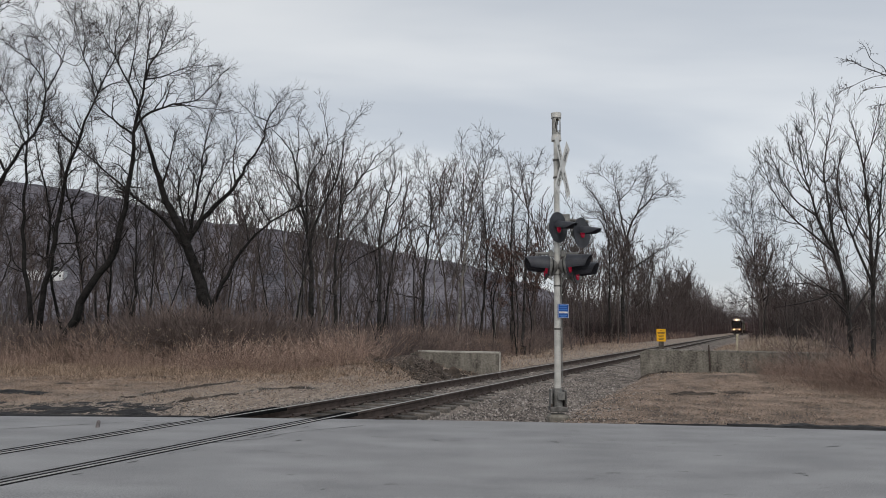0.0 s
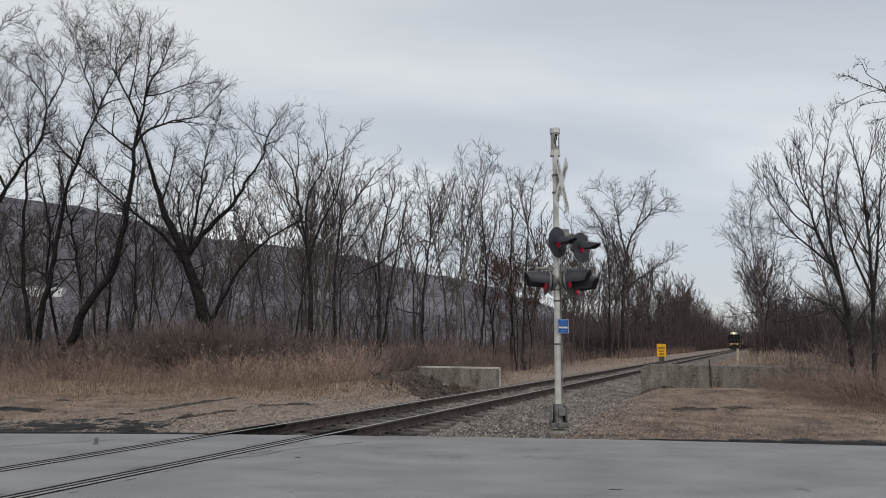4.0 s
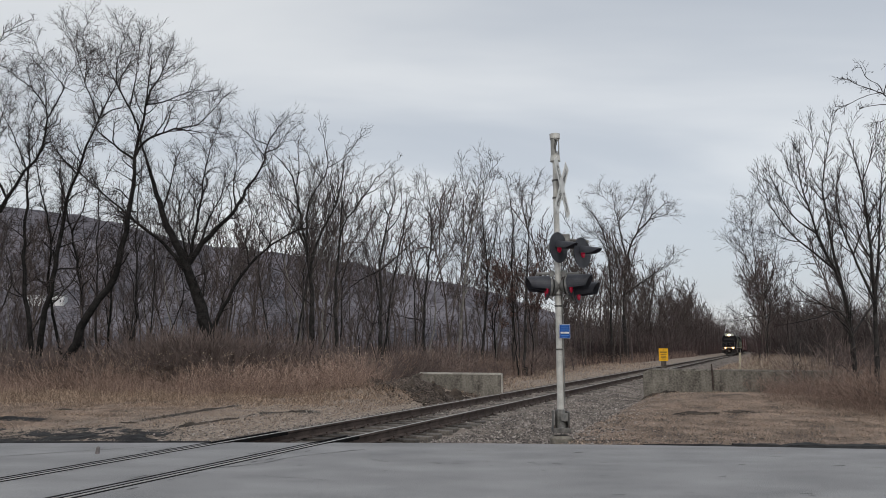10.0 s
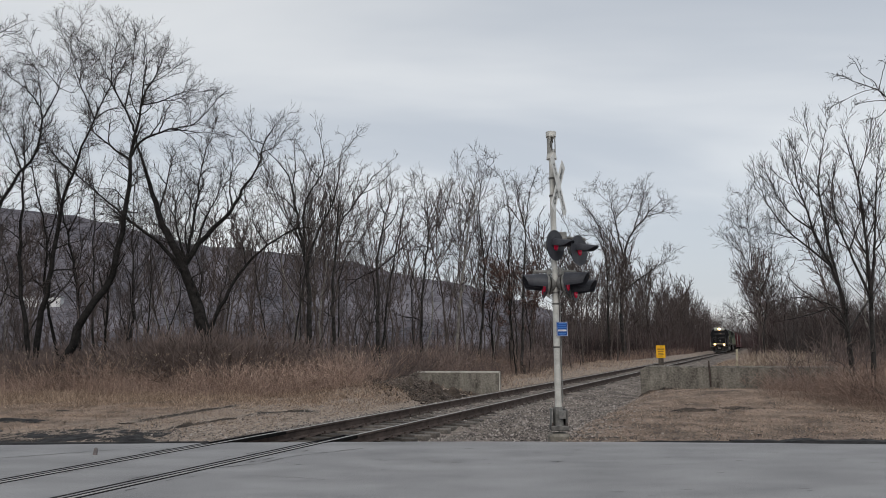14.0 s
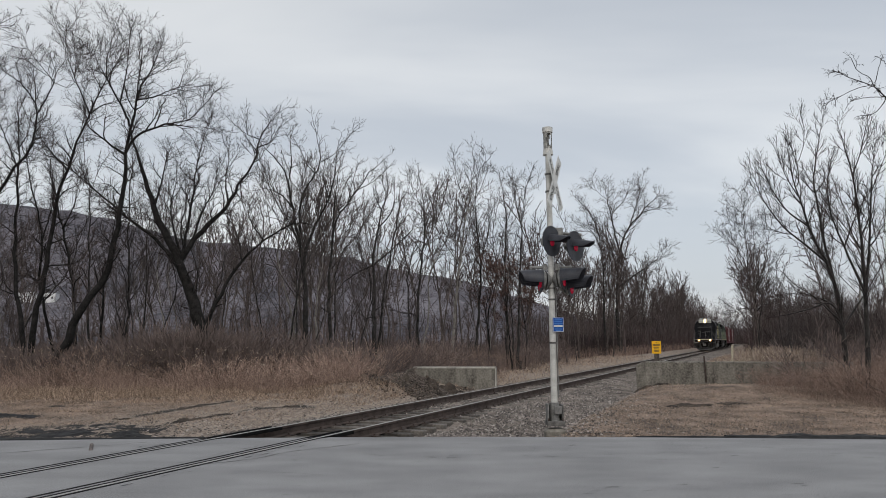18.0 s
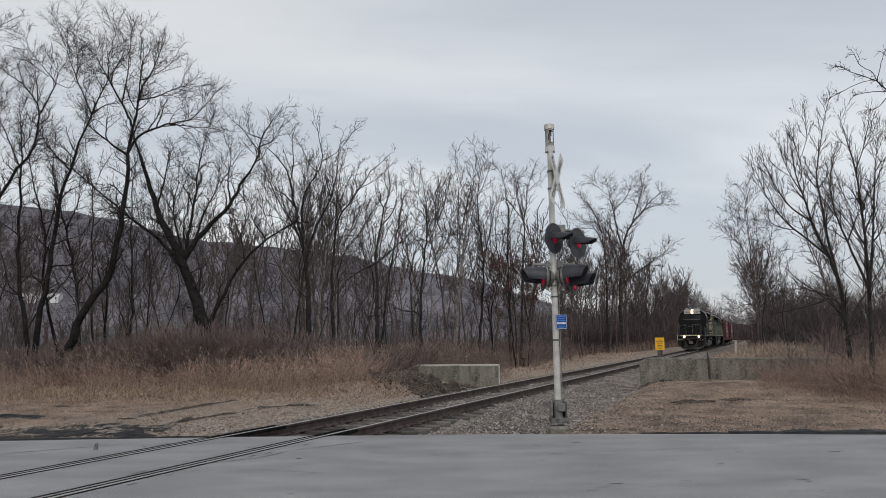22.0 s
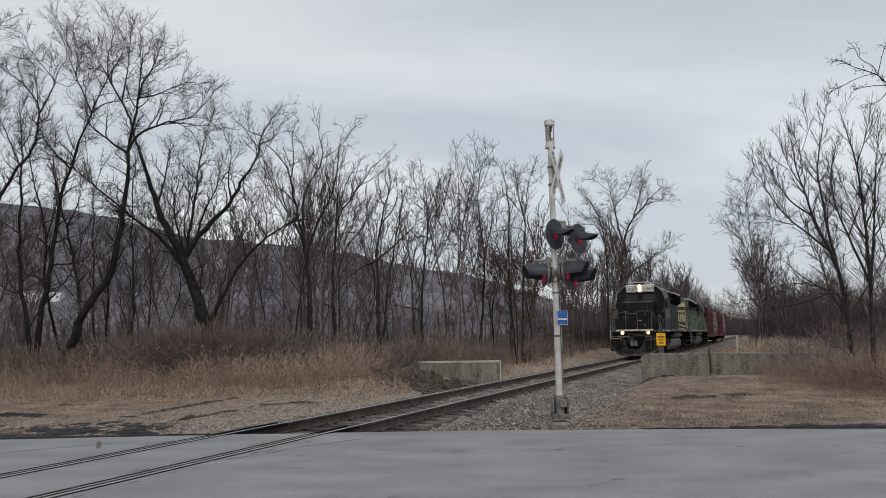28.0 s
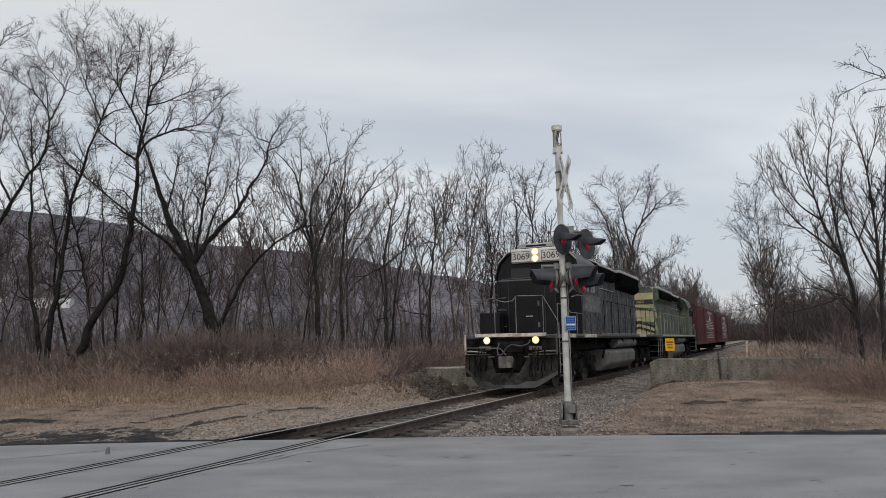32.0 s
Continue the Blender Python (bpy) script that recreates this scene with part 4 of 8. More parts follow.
def end_gear(loco, y, q, plow, mat):
    """Pilot, coupler and hoses at an end; q is -1 at the end with y = 0, which looks along -y."""
    f = y
    part("pilot_plate", box(-1.52, 1.52, min(f, f - q * 0.06), max(f, f - q * 0.06), 0.42, 1.62, 0.01), M_UNDER, loco)
    cp = part("coupler", box(-0.13, 0.13, min(f, f + q * 0.42), max(f, f + q * 0.42), 0.78, 1.0, 0.03), M_DARKCAST, loco, "heavy cast coupler")
    part("knuckle", extrude([(-0.19, f + q * 0.38), (0.2, f + q * 0.38), (0.2, f + q * 0.62), (0.06, f + q * 0.66), (0.02, f + q * 0.52), (-0.12, f + q * 0.54), (-0.19, f + q * 0.62)], "z", 0.72, 1.06, bevel=0.015), M_DARKCAST, cp)
    part("draft_pocket", box(-0.36, 0.36, min(f, f + q * 0.10), max(f, f + q * 0.10), 0.62, 1.16, 0.03), M_UNDER, loco)
    if plow:
        bm, lip = bmesh.new(), bmesh.new()
        n = 24
        cols = []
        for k in range(n + 1):
            x = -1.50 + 3.0 * k / n
            push = 0.46 * (1 - abs(x) / 1.5) + 0.05
            cut = max(0.0, abs(x) - 0.9) * (0.85 if x < 0 else 0.65)
            z1 = 1.10 - 0.02 * abs(x) if abs(x) > 0.62 else (0.56 if abs(x) < 0.5 else 0.83)
            z0 = 0.13 + cut
            col = []
            for i in range(6):
                g = i / 5
                z = z1 + (z0 - z1) * g
                curl = (1.10 - z) / 0.97
                col.append((x, f - 0.05 - push * (0.35 + 0.65 * curl) - 0.14 * curl * curl, z))
            cols.append(col)
        grid = [[bm.verts.new(c) for c in col] for col in cols]
        for c0, c1 in zip(grid, grid[1:]):
            for i in range(5):
                bm.faces.new((c0[i], c1[i], c1[i + 1], c0[i + 1]))
        bmesh.ops.solidify(bm, geom=bm.faces[:], thickness=0.02)
        pl = part("snow_plow", bm, M_PLOW, loco, "scuffed dusty steel plow")
        ends = [(c[5], (c[4][0], c[4][1] - 0.012, c[4][2])) for c in cols]
        grid = [[lip.verts.new((p[0], p[1] - 0.014, p[2])) for p in e] for e in ends]
        for c0, c1 in zip(grid, grid[1:]):
            lip.faces.new((c0[0], c1[0], c1[1], c0[1]))
        bmesh.ops.solidify(lip, geom=lip.faces[:], thickness=0.012)
        part("plow_edge", lip, M_TANK, pl, "worn bright cutting edge")
        for q in (-1, 1):
            part("plow_rim", box(min(q * 0.64, q * 1.5), max(q * 0.64, q * 1.5), f - 0.26, f - 0.10, 1.10, 1.125, 0.004), M_WORN, pl, "worn top rim")
            for k in range(4):
                x = q * (0.72 + 0.2 * k)
                part("plow_rib", box(x - 0.012, x + 0.012, f - 0.34 + 0.05 * k, f - 0.16, 0.62, 1.08), M_UNDER, pl)
        for x in (-1.0, -0.9, -0.82, 0.74, 0.82, 0.92, 1.12):
            part("air_hose", bent([(x, f - 0.12, 1.30), (x + 0.04, f - 0.36, 1.05), (x - 0.02, f - 0.46, 0.72), (x + 0.02, f - 0.54, 0.45)], 0.022, 6), M_UNDER, loco, "black rubber air hose")
        part("grab_iron", bent([(-1.5, f - 0.10, 1.2), (-1.3, f - 0.18, 1.22), (-0.75, f - 0.2, 1.17)], 0.018, 6), M_ROOFGREY, loco)
        part("grab_iron", bent([(0.75, f - 0.18, 1.16), (1.1, f - 0.2, 1.2), (1.5, f - 0.10, 1.22)], 0.018, 6), M_HANDRAIL, loco)
        part("jumper_cable", bent([(-0.34, f - 0.1, 1.48), (-0.37, f - 0.2, 1.25), (-0.33, f - 0.24, 1.08), (-0.2, f - 0.25, 1.12), (-0.05, f - 0.24, 1.32), (0.1, f - 0.22, 1.41), (0.4, f - 0.2, 1.36), (0.6, f - 0.16, 1.42), (0.68, f - 0.12, 1.54)], 0.02, 6), M_TANK, loco, "grey jumper cable")
        for q in (-1, 1):
            sp = part("step_plate", box(min(q * 1.06, q * 1.5), max(q * 1.06, q * 1.5), f - 0.16, f - 0.08, 1.18, 1.22, 0.006), M_TANK, loco, "worn steel footboard")
            part("step_hanger", box(min(q * 1.46, q * 1.5), max(q * 1.46, q * 1.5), f - 0.12, f - 0.06, 1.1, 1.72), M_SILL if q < 0 else M_TANK, sp, "worn step post")
            part("step_plate", box(min(q * 0.5, q * 1.0), max(q * 0.5, q * 1.0), f - 0.20, f - 0.08, 1.02, 1.06, 0.004), M_TANK, loco)
            part("glad_hand_rack", box(min(q * 0.62, q * 1.02), max(q * 0.62, q * 1.02), f - 0.12, f - 0.05, 1.24, 1.36, 0.01), M_TANK, loco)
        part("buffer_block", box(-0.42, 0.42, f - 0.12, f, 1.16, 1.5, 0.02), M_UNDER, loco)
        part("air_hose", bent([(0.16, f - 0.12, 0.95), (0.22, f - 0.4, 0.7), (0.12, f - 0.56, 0.42)], 0.025, 6), M_UNDER, loco, "black rubber air hose")


def steps(loco, y0, y1, q, mat):
    """Corner stairs with side plates on side q."""
    x0, x1 = (1.05, 1.52) if q > 0 else (-1.52, -1.05)
    st = part("step_well", box(x0, x1, y1 - 0.04, y1, 0.42, 1.66), M_UNDER, loco)
    for k in range(4):
        z = 0.44 + 0.33 * k
        part("step", box(x0, x1, y0, y1, z, z + 0.035), mat, st)
    for yy in (y0, y1):
        part("stair_rail", rod((q * 1.53, yy, 0.55), (q * 1.53, yy, 2.05), 0.016, seg=6), M_HANDRAIL, st)


def louvre(parent, x, y0, y1, z0, z1, n, mat):
    """A dark opening with slats on a side wall."""
    s = 1 if x > 0 else -1
    gr = part("grille", box(min(x, x + s * 0.02), max(x, x + s * 0.02), y0, y1, z0, z1), M_GRILLE, parent, "black radiator grille")
    for k in range(n):
        z = z0 + (z1 - z0) * (k + 0.5) / n
        part("slat", box(min(x, x + s * 0.045), max(x, x + s * 0.045), y0 + 0.04, y1 - 0.04, z - 0.012, z + 0.012), mat, gr)


def locomotive(lead):
    """A six-axle road diesel; its own y axis runs from the leading end backwards. lead: black, cab first; else green, long hood first."""
    if lead:
        body, side, label = M_BLACK, M_GREYBLACK, "weathered black six-axle diesel locomotive with lit headlights and ditch lights"
    else:
        body, side, label = M_GREEN, M_GREEN, "faded green and cream diesel locomotive coupled behind the black one"
    lo = thing("locomotive", track_pose(200), label, "locomotive", "locomotives of the train")
    L = 21.0
    HOOD_END = 17.0 if lead else 18.4
    rail_mat = M_HANDRAIL if lead else M_PALEGREEN
    C0 = 3.0 if lead else 2.3       # front of the cab
    C1 = C0 + 2.9
    N0 = 1.65 if lead else 0.9

    def yy(a):
        return a if lead else L - a
    # frame and deck
    part("frame", box(-1.0, 1.0, 0.05, L - 0.05, 1.16, 1.60, 0.02), M_UNDER, lo)
    part("deck", box(-1.53, 1.53, 0.0, L, 1.58, 1.70, 0.01), side, lo)
    for q in (-1, 1):
        part("side_sill", box(min(q * 1.53, q * 1.56), max(q * 1.53, q * 1.56), 0.9, L - 0.9, 1.575, 1.72), body, lo, "painted side sill")
        part("sill_edge", box(min(q * 1.56, q * 1.565), max(q * 1.56, q * 1.565), 1.0, L - 1.0, 1.645, 1.72), M_TANK if lead else M_CREAM, lo, "worn pale sill edge")
    for q in (-1, 1) if lead else ():
        for a, b in ((1.1, 1.9), (3.1, 4.9), (14.2, 16.0)):
            part("sill_plate", box(min(q * 1.56, q * 1.572), max(q * 1.56, q * 1.572), a, b, 1.60, 1.715, 0.004), M_SILL, lo, "pale worn plate on the sill")
        for k in range(7):
            part("sill_bracket", box(min(q * 1.02, q * 1.5), max(q * 1.02, q * 1.5), 2.4 + 2.6 * k, 2.46 + 2.6 * k, 1.38, 1.60), M_UNDER, lo)
    for a, q in ((0.0, -1), (L, 1)):
        end_gear(lo, a, q, lead and q < 0, body)
    part("anticlimber", box(-1.12, 1.14, yy(-0.16) if lead else yy(0.0), yy(0.02) if lead else yy(-0.16), 1.64, 1.75, 0.012), M_SILL, lo, "faded white anticlimber edge")
    for q in (-1, 1):
        for a in (0.05, L - 0.8):
            steps(lo, a, a + 0.75, q, side)
    # short hood (nose)
    a, b = sorted((yy(N0), yy(C0)))
    bm = extrude([(-0.95, 1.70), (-0.95, 3.48), (-0.86, 3.60), (0.90, 3.60), (0.99, 3.48), (0.99, 1.70)], "y", a, b)
    bmesh.ops.bevel(bm, geom=[e for e in bm.edges if all(v.co.z > 3.4 for v in e.verts) or (abs(e.verts[0].co.z - e.verts[1].co.z) > 1 and abs(e.verts[0].co.y - yy(N0)) < 0.01)], offset=0.07, segments=4, affect='EDGES', profile=0.5)
    nose = part("short_hood", bm, M_NOSE if lead else M_GREEN, lo, "low nose with a central door")
    f = yy(N0)
    s = -1 if lead else 1
    part("nose_edge", box(-0.96, 0.96, min(f, f + s * 0.03), max(f, f + s * 0.03), 3.50, 3.55, 0.008), M_TANK, nose)
    part("nose_top", box(-0.86, 0.90, *sorted((yy(N0 + 0.1), yy(C0 - 0.02))), 3.60, 3.612), M_TANK if lead else M_GREEN, nose, "nose top ledge")
    part("nose_door", box(-0.40, 0.42, min(f, f + s * 0.03), max(f, f + s * 0.03), 1.75, 3.0, 0.01), M_NOSE if lead else M_GREEN, nose)
    part("door_latch", box(0.0, 0.22, min(f + s * .03, f + s * 0.06), max(f + s * .03, f + s * 0.06), 2.30, 2.335), M_SILL, nose, "pale latch bar")
    for xx in (-0.62, 0.64):
        part("nose_seam", box(xx - 0.012, xx + 0.012, min(f, f + s * 0.012), max(f, f + s * 0.012), 1.75, 3.5), M_INK if lead else M_GREEN, nose)
    for zz in (2.0, 2.55, 2.95):
        part("grab_iron", rod((-0.96, f + s * 0.06, zz), (-0.68, f + s * 0.06, zz), 0.014, seg=6), M_HANDRAIL, nose)
    part("door_hinge", box(0.40, 0.46, min(f, f + s * 0.04), max(f, f + s * 0.04), 1.95, 2.12), M_TANK, nose)
    part("door_hinge", box(0.40, 0.46, min(f, f + s * 0.04), max(f, f + s * 0.04), 2.65, 2.82), M_TANK, nose)
    part("step_box", box(-1.45, -0.75, min(yy(1.1), yy(1.5)), max(yy(1.1), yy(1.5)), 1.70, 2.45, 0.02), body, nose)
    # cab
    a, b = sorted((yy(C0), yy(C1)))
    cabp = [(-1.52, 1.70), (-1.52, 3.75), (-1.36, 4.25), (-1.04, 4.56), (-0.55, 4.70), (0.55, 4.70), (1.04, 4.56), (1.36, 4.25), (1.52, 3.75), (1.52, 1.70)]
    cab = part("cab", extrude(cabp, "y", a, b, bevel=0.02), body, lo, "crew cab with sloping roof edges")
    f = yy(C0)
    roofp = [(-1.58, 3.72), (-1.41, 4.28), (-1.07, 4.62), (-0.56, 4.77), (0.56, 4.77), (1.07, 4.62), (1.41, 4.28), (1.58, 3.72), (1.54, 3.70), (1.37, 4.25), (1.04, 4.57), (0.54, 4.71), (-0.54, 4.71), (-1.04, 4.57), (-1.37, 4.25), (-1.54, 3.70)]
    part("roof_rim", extrude([(-1.43, 4.30), (-1.08, 4.645), (-0.56, 4.795), (0.56, 4.795), (1.08, 4.645), (1.43, 4.30), (1.41, 4.27), (1.07, 4.615), (0.56, 4.765), (-0.56, 4.765), (-1.07, 4.615), (-1.41, 4.27)], "y", *sorted((yy(C0 - 0.12), yy(C0 - 0.08)))), M_ROOFGREY, cab, "dusty roof rim, paled by skylight in the colour")
    part("cab_roof", extrude(roofp, "y", *sorted((yy(C0 - 0.1), yy(C1 + 0.1)))), M_BLACK if lead else M_GREEN, cab, "curved cab roof")
    bd = part("number_board", box(-0.90, 0.92, min(f, f + s * 0.16), max(f, f + s * 0.16), 4.24, 4.74, 0.03), M_BOARD if lead else M_CREAM, cab, "white panel with framed black numbers")
    if lead:
        for xx in (-0.53, 0.56):
            for fr in ((xx - 0.33, xx + 0.33, 4.262, 4.280), (xx - 0.33, xx + 0.33, 4.628, 4.646), (xx - 0.345, xx - 0.327, 4.28, 4.63), (xx + 0.327, xx + 0.345, 4.28, 4.63)):
                part("number_frame", box(fr[0], fr[1], f - 0.168, f - 0.16, fr[2], fr[3]), M_INK, bd)
            text_part("3069", 0.33, M_INK, bd, pose(xx, f - 0.168, 4.455, 90, 0, 0), 0.006, "road_number")
        for z in (4.37, 4.61):
            hl = part("headlight", rod((0, f - 0.14, z), (0, f - 0.21, z), 0.13, 0.135, 20), M_BOARD, lo, "round sealed-beam headlight, lit")
            part("reflector", rod((0, f - 0.208, z), (0, f - 0.214, z), 0.125, seg=18), M_REFLECT, hl, "reflector, its lamplight put in as its own glow")
            part("lamp_glass", rod((0, f - 0.213, z), (0, f - 0.220, z), 0.076, seg=18), M_LAMP, hl, "glowing lamp")
        part("roof_vent", box(-0.78, 0.62, f + 0.2, f + 1.5, 4.80, 4.96, 0.03), M_ROOFGREY, cab, "grey roof box")
        part("roof_vent_front", box(-0.45, 0.30, f + 0.17, f + 0.21, 4.80, 4.90), M_BLACK, cab)
    # windshield and side windows
    for xx in (-0.58, 0.58):
        fr = part("windshield_frame", box(xx - 0.44, xx + 0.44, min(f, f + s * 0.025), max(f, f + s * 0.025), 3.50, 4.12, 0.008), body, cab)
        part("pane", box(xx - 0.38, xx + 0.38, min(f + s * .025, f + s * 0.035), max(f + s * .025, f + s * 0.035), 3.56, 4.06), M_GLASS, fr)
    for q in (-1, 1):
        for y0 in (C0 + 0.35, C0 + 1.3):
            a, b = sorted((yy(y0), yy(y0 + 0.75)))
            fr = part("side_window", box(min(q * 1.52, q * 1.545), max(q * 1.52, q * 1.545), a, b, 3.14, 3.74, 0.006), M_GREYBLACK, cab)
            part("pane", box(min(q * 1.545, q * 1.552), max(q * 1.545, q * 1.552), a + 0.05, b - 0.05, 3.19, 3.69), M_GLASS, fr)
        a, b = sorted((yy(C0 + 0.15), yy(C0 + 0.35)))
        part("mirror", box(min(q * 1.56, q * 1.66), max(q * 1.56, q * 1.66), a, b - 0.12, 3.2, 3.6, 0.01), M_BLACK, cab)
        if lead:
            part("cab_side", box(min(q * 1.52, q * 1.528), max(q * 1.52, q * 1.528), C0 + 0.04, C1 - 0.02, 1.72, 3.70), side, cab, "faded black cab side, sky reflection put into its grey")
            a, b = sorted((yy(C0 + 0.15), yy(C1 - 0.05)))
            pn = part("side_panel", box(min(q * 1.528, q * 1.534), max(q * 1.528, q * 1.534), a, b, 2.50, 3.08), M_TANK, cab, "grey panel with worn print")
            for k in range(3):
                part("print", box(min(q * 1.534, q * 1.54), max(q * 1.534, q * 1.54), a + 0.3 + 0.6 * k, a + 0.62 + 0.6 * k, 2.58, 2.76), M_HANDRAIL, pn)
                part("print", box(min(q * 1.534, q * 1.54), max(q * 1.534, q * 1.54), a + 0.4 + 0.5 * k, a + 0.68 + 0.5 * k, 2.84, 2.96), M_HANDRAIL, pn)
        part("awning", box(min(q * 1.52, q * 1.85), max(q * 1.52, q * 1.85), *sorted((yy(C0 + 1.1), yy(C0 + 2.1))), 3.80, 3.84), M_BLACK, cab)
    # long hood
    a, b = sorted((yy(C1), yy(HOOD_END)))
    hood = part("long_hood", extrude([(-0.92, 1.70), (-0.92, 4.46), (-0.70, 4.66), (0.70, 4.66), (0.92, 4.46), (0.92, 1.70)], "y", a, b, bevel=0.02), side, lo, "long engine hood with many doors")
    for k in range(26):
        y0 = C1 + 0.4 + k * 0.55
        if y0 > HOOD_END - 0.7:
            break
        for q in (-1, 1):
            a, b = sorted((yy(y0), yy(y0 + 0.5)))
            dr = part("hood_door", box(min(q * 0.92, q * 0.937), max(q * 0.92, q * 0.937), a, b, 1.80, 3.55, 0.006), side, hood)
            part("seam", box(min(q * 0.92, q * 0.942), max(q * 0.92, q * 0.942), b + 0.008, b + 0.04, 1.80, 3.55), M_INK, dr)
            part("latch", box(min(q * 0.937, q * 0.955), max(q * 0.937, q * 0.955), a + 0.03, a + 0.07, 2.55, 2.75), M_HANDRAIL, dr)
    for q in (-1, 1):
        for k in range(9):
            y0 = C1 + 1.6 + k * 1.15
            if y0 < HOOD_END - 1.5:
                a, b = sorted((yy(y0), yy(y0 + 0.9)))
                up = part("upper_panel", box(min(q * 0.92, q * 0.934), max(q * 0.92, q * 0.934), a, b, 3.68, 4.02, 0.004), side, hood)
                for i in range(4):
                    part("vent_slot", box(min(q * 0.934, q * 0.938), max(q * 0.934, q * 0.938), a + 0.1 + 0.2 * i, a + 0.14 + 0.2 * i, 3.78, 3.92), M_INK, up)
        part("kick_strip", box(min(q * 0.92, q * 0.95), max(q * 0.92, q * 0.95), *sorted((yy(C1 + 0.2), yy(HOOD_END - 0.1))), 1.72, 1.79), M_HANDRAIL, hood, "scuffed pale strip along the walkway")
        # inertial filter box, dynamic brake bulge, flared radiator
        a, b = sorted((yy(C1 + 0.05), yy(C1 + 1.4)))
        part("filter_box", box(min(q * 0.92, q * 1.2), max(q * 0.92, q * 1.2), a, b, 3.78, 4.54, 0.04), M_GRILLE if lead else M_BLACK, hood)
        a, b = sorted((yy(7.9), yy(11.2)))
        part("brake_blister", box(min(q * 0.92, q * 1.10), max(q * 0.92, q * 1.10), a, b, 4.02, 4.54, 0.05), M_GRILLE if lead else side, hood)
        louvre(hood, q * 1.10, a + 0.15, b - 0.15, 4.1, 4.46, 4, M_GRILLE)
        a, b = sorted((yy(11.9), yy(HOOD_END - 0.2)))
        part("radiator_flare", extrude([(q * 0.90, 3.74), (q * 1.19, 3.92), (q * 1.19, 4.54), (q * 0.90, 4.64)], "y", a, b), M_GRILLE if lead else M_GREEN, hood)
        louvre(hood, q * 1.19, a + 0.08, b - 0.08, 3.95, 4.48, 9, M_GRILLE)
        # pale side strips stand in for the skylit roof top
        part("roof_edge", box(min(q * 0.66, q * 1.205), max(q * 0.66, q * 1.205), a, b, 4.54, 4.66, 0.004), M_ROOFGREY, hood, "dusty roof edge, paled by skylight in the colour")
        a, b = sorted((yy(C1 + 0.1), yy(11.4)))
        part("roof_edge", box(min(q * 0.66, q * 0.95), max(q * 0.66, q * 0.95), a, b, 4.56, 4.70, 0.004), M_ROOFGREY, hood, "dusty roof edge, paled by skylight in the colour")
        part("catwalk_edge", box(min(q * 0.92, q * 0.965), max(q * 0.92, q * 0.965), a, b, 3.62, 3.65), M_ROOFGREY, hood, "pale drip strip")
    for y0 in (8.6, 10.2, 12.3, 13.9, 15.5):
        fan = part("roof_fan", rod((0, yy(y0), 4.65), (0, yy(y0), 4.82), 0.58, seg=24), M_ROOFGREY if lead else M_BLACK, hood, "round roof fan")
        part("fan_grille", rod((0, yy(y0), 4.82), (0, yy(y0), 4.835), 0.5, seg=24), M_BLACK, fan)
    part("exhaust_stack", box(-0.25, 0.25, yy(7.4) - 0.3, yy(7.4) + 0.3, 4.65, 4.86, 0.03), M_BLACK, hood)
    part("roof_strip", box(-0.72, 0.72, *sorted((yy(C1), yy(HOOD_END - 0.1))), 4.655, 4.68), M_ROOFGREY, hood, "dusty hood roof, skylight put into its grey")
    part("air_horn", rod((0.3, yy(C1 + .4), 4.85), (0.3, yy(C1 - .1), 4.62), 0.03, 0.08, 10), M_HANDRAIL, hood)
    for a, h in ((7.0, 0.10), (8.2, 0.12)):
        part("hood_vent", box(-0.5, 0.5, yy(a) - 0.3, yy(a) + 0.3, 4.66, 4.66 + h, 0.02), M_ROOFGREY, hood)
    if not lead:
        # striped end of the long hood that follows the leading unit
        e = yy(HOOD_END)
        part("end_panel", box(-0.90, 0.90, e - 0.025, e + 0.01, 1.75, 4.52, 0.01), M_CREAM, hood, "cream hood end with green chevrons")
        part("end_cap", box(-0.89, 0.89, e - 0.04, e - 0.026, 4.30, 4.52), M_GREEN, hood, "green top band")
        for z in (2.45, 3.30):
            part("stripe", extrude([(-0.88, z - 0.02), (0.88, z - 0.12), (0.88, z + 0.06), (-0.88, z + 0.16)], "y", e - 0.04, e - 0.027), M_GREEN, hood, "green slanted stripe")
        for k in range(2):
            z = 1.80 + 0.34 * k
            part("chevron", extrude([(-0.88, z), (0.0, z + 0.30), (0.88, z), (0.88, z + 0.16), (0.0, z + 0.46), (-0.88, z + 0.16)], "y", e - 0.04, e - 0.027), M_INK, hood, "dark chevron")
        for q in (-1, 1):
            for k, z in enumerate((2.0, 2.9)):
                part("side_stripe", extrude([(e + 0.02, z), (e + 1.0 - 0.25 * k, z - 0.2), (e + 1.0 - 0.25 * k, z + 0.1), (e + 0.02, z + 0.5)], "x", *sorted((q * 0.94, q * 0.962))), M_CREAM, hood, "cream yellow stripe")
        part("number_panel", box(-0.78, 0.88, e - 0.06, e - 0.04, 3.60, 3.88), M_INK, hood, "dark number panel")
        text_part("3053", 0.24, M_CREAM, hood, pose(0.1, e - 0.062, 3.74, 90, 0, 0), 0.004, "road_number")
    # walkway handrails
    for q in (-1, 1):
        ys = [0.95 + k * 1.42 for k in range(15) if not (3.3 < (0.95 + k * 1.42 if lead else L - 0.95 - k * 1.42) < 6.2)]
        z = 3.0
        lim = (6.6, 20.1) if lead else (0.9, 14.6)
        on = [y for y in ys if lim[0] - 0.3 < y < lim[1]]
        handrail(lo, [(q * 1.5, lim[0], z), (q * 1.5, lim[1], z)], [(q * 1.5, y, z) for y in on], M_UNDER if lead else rail_mat, 1.70)
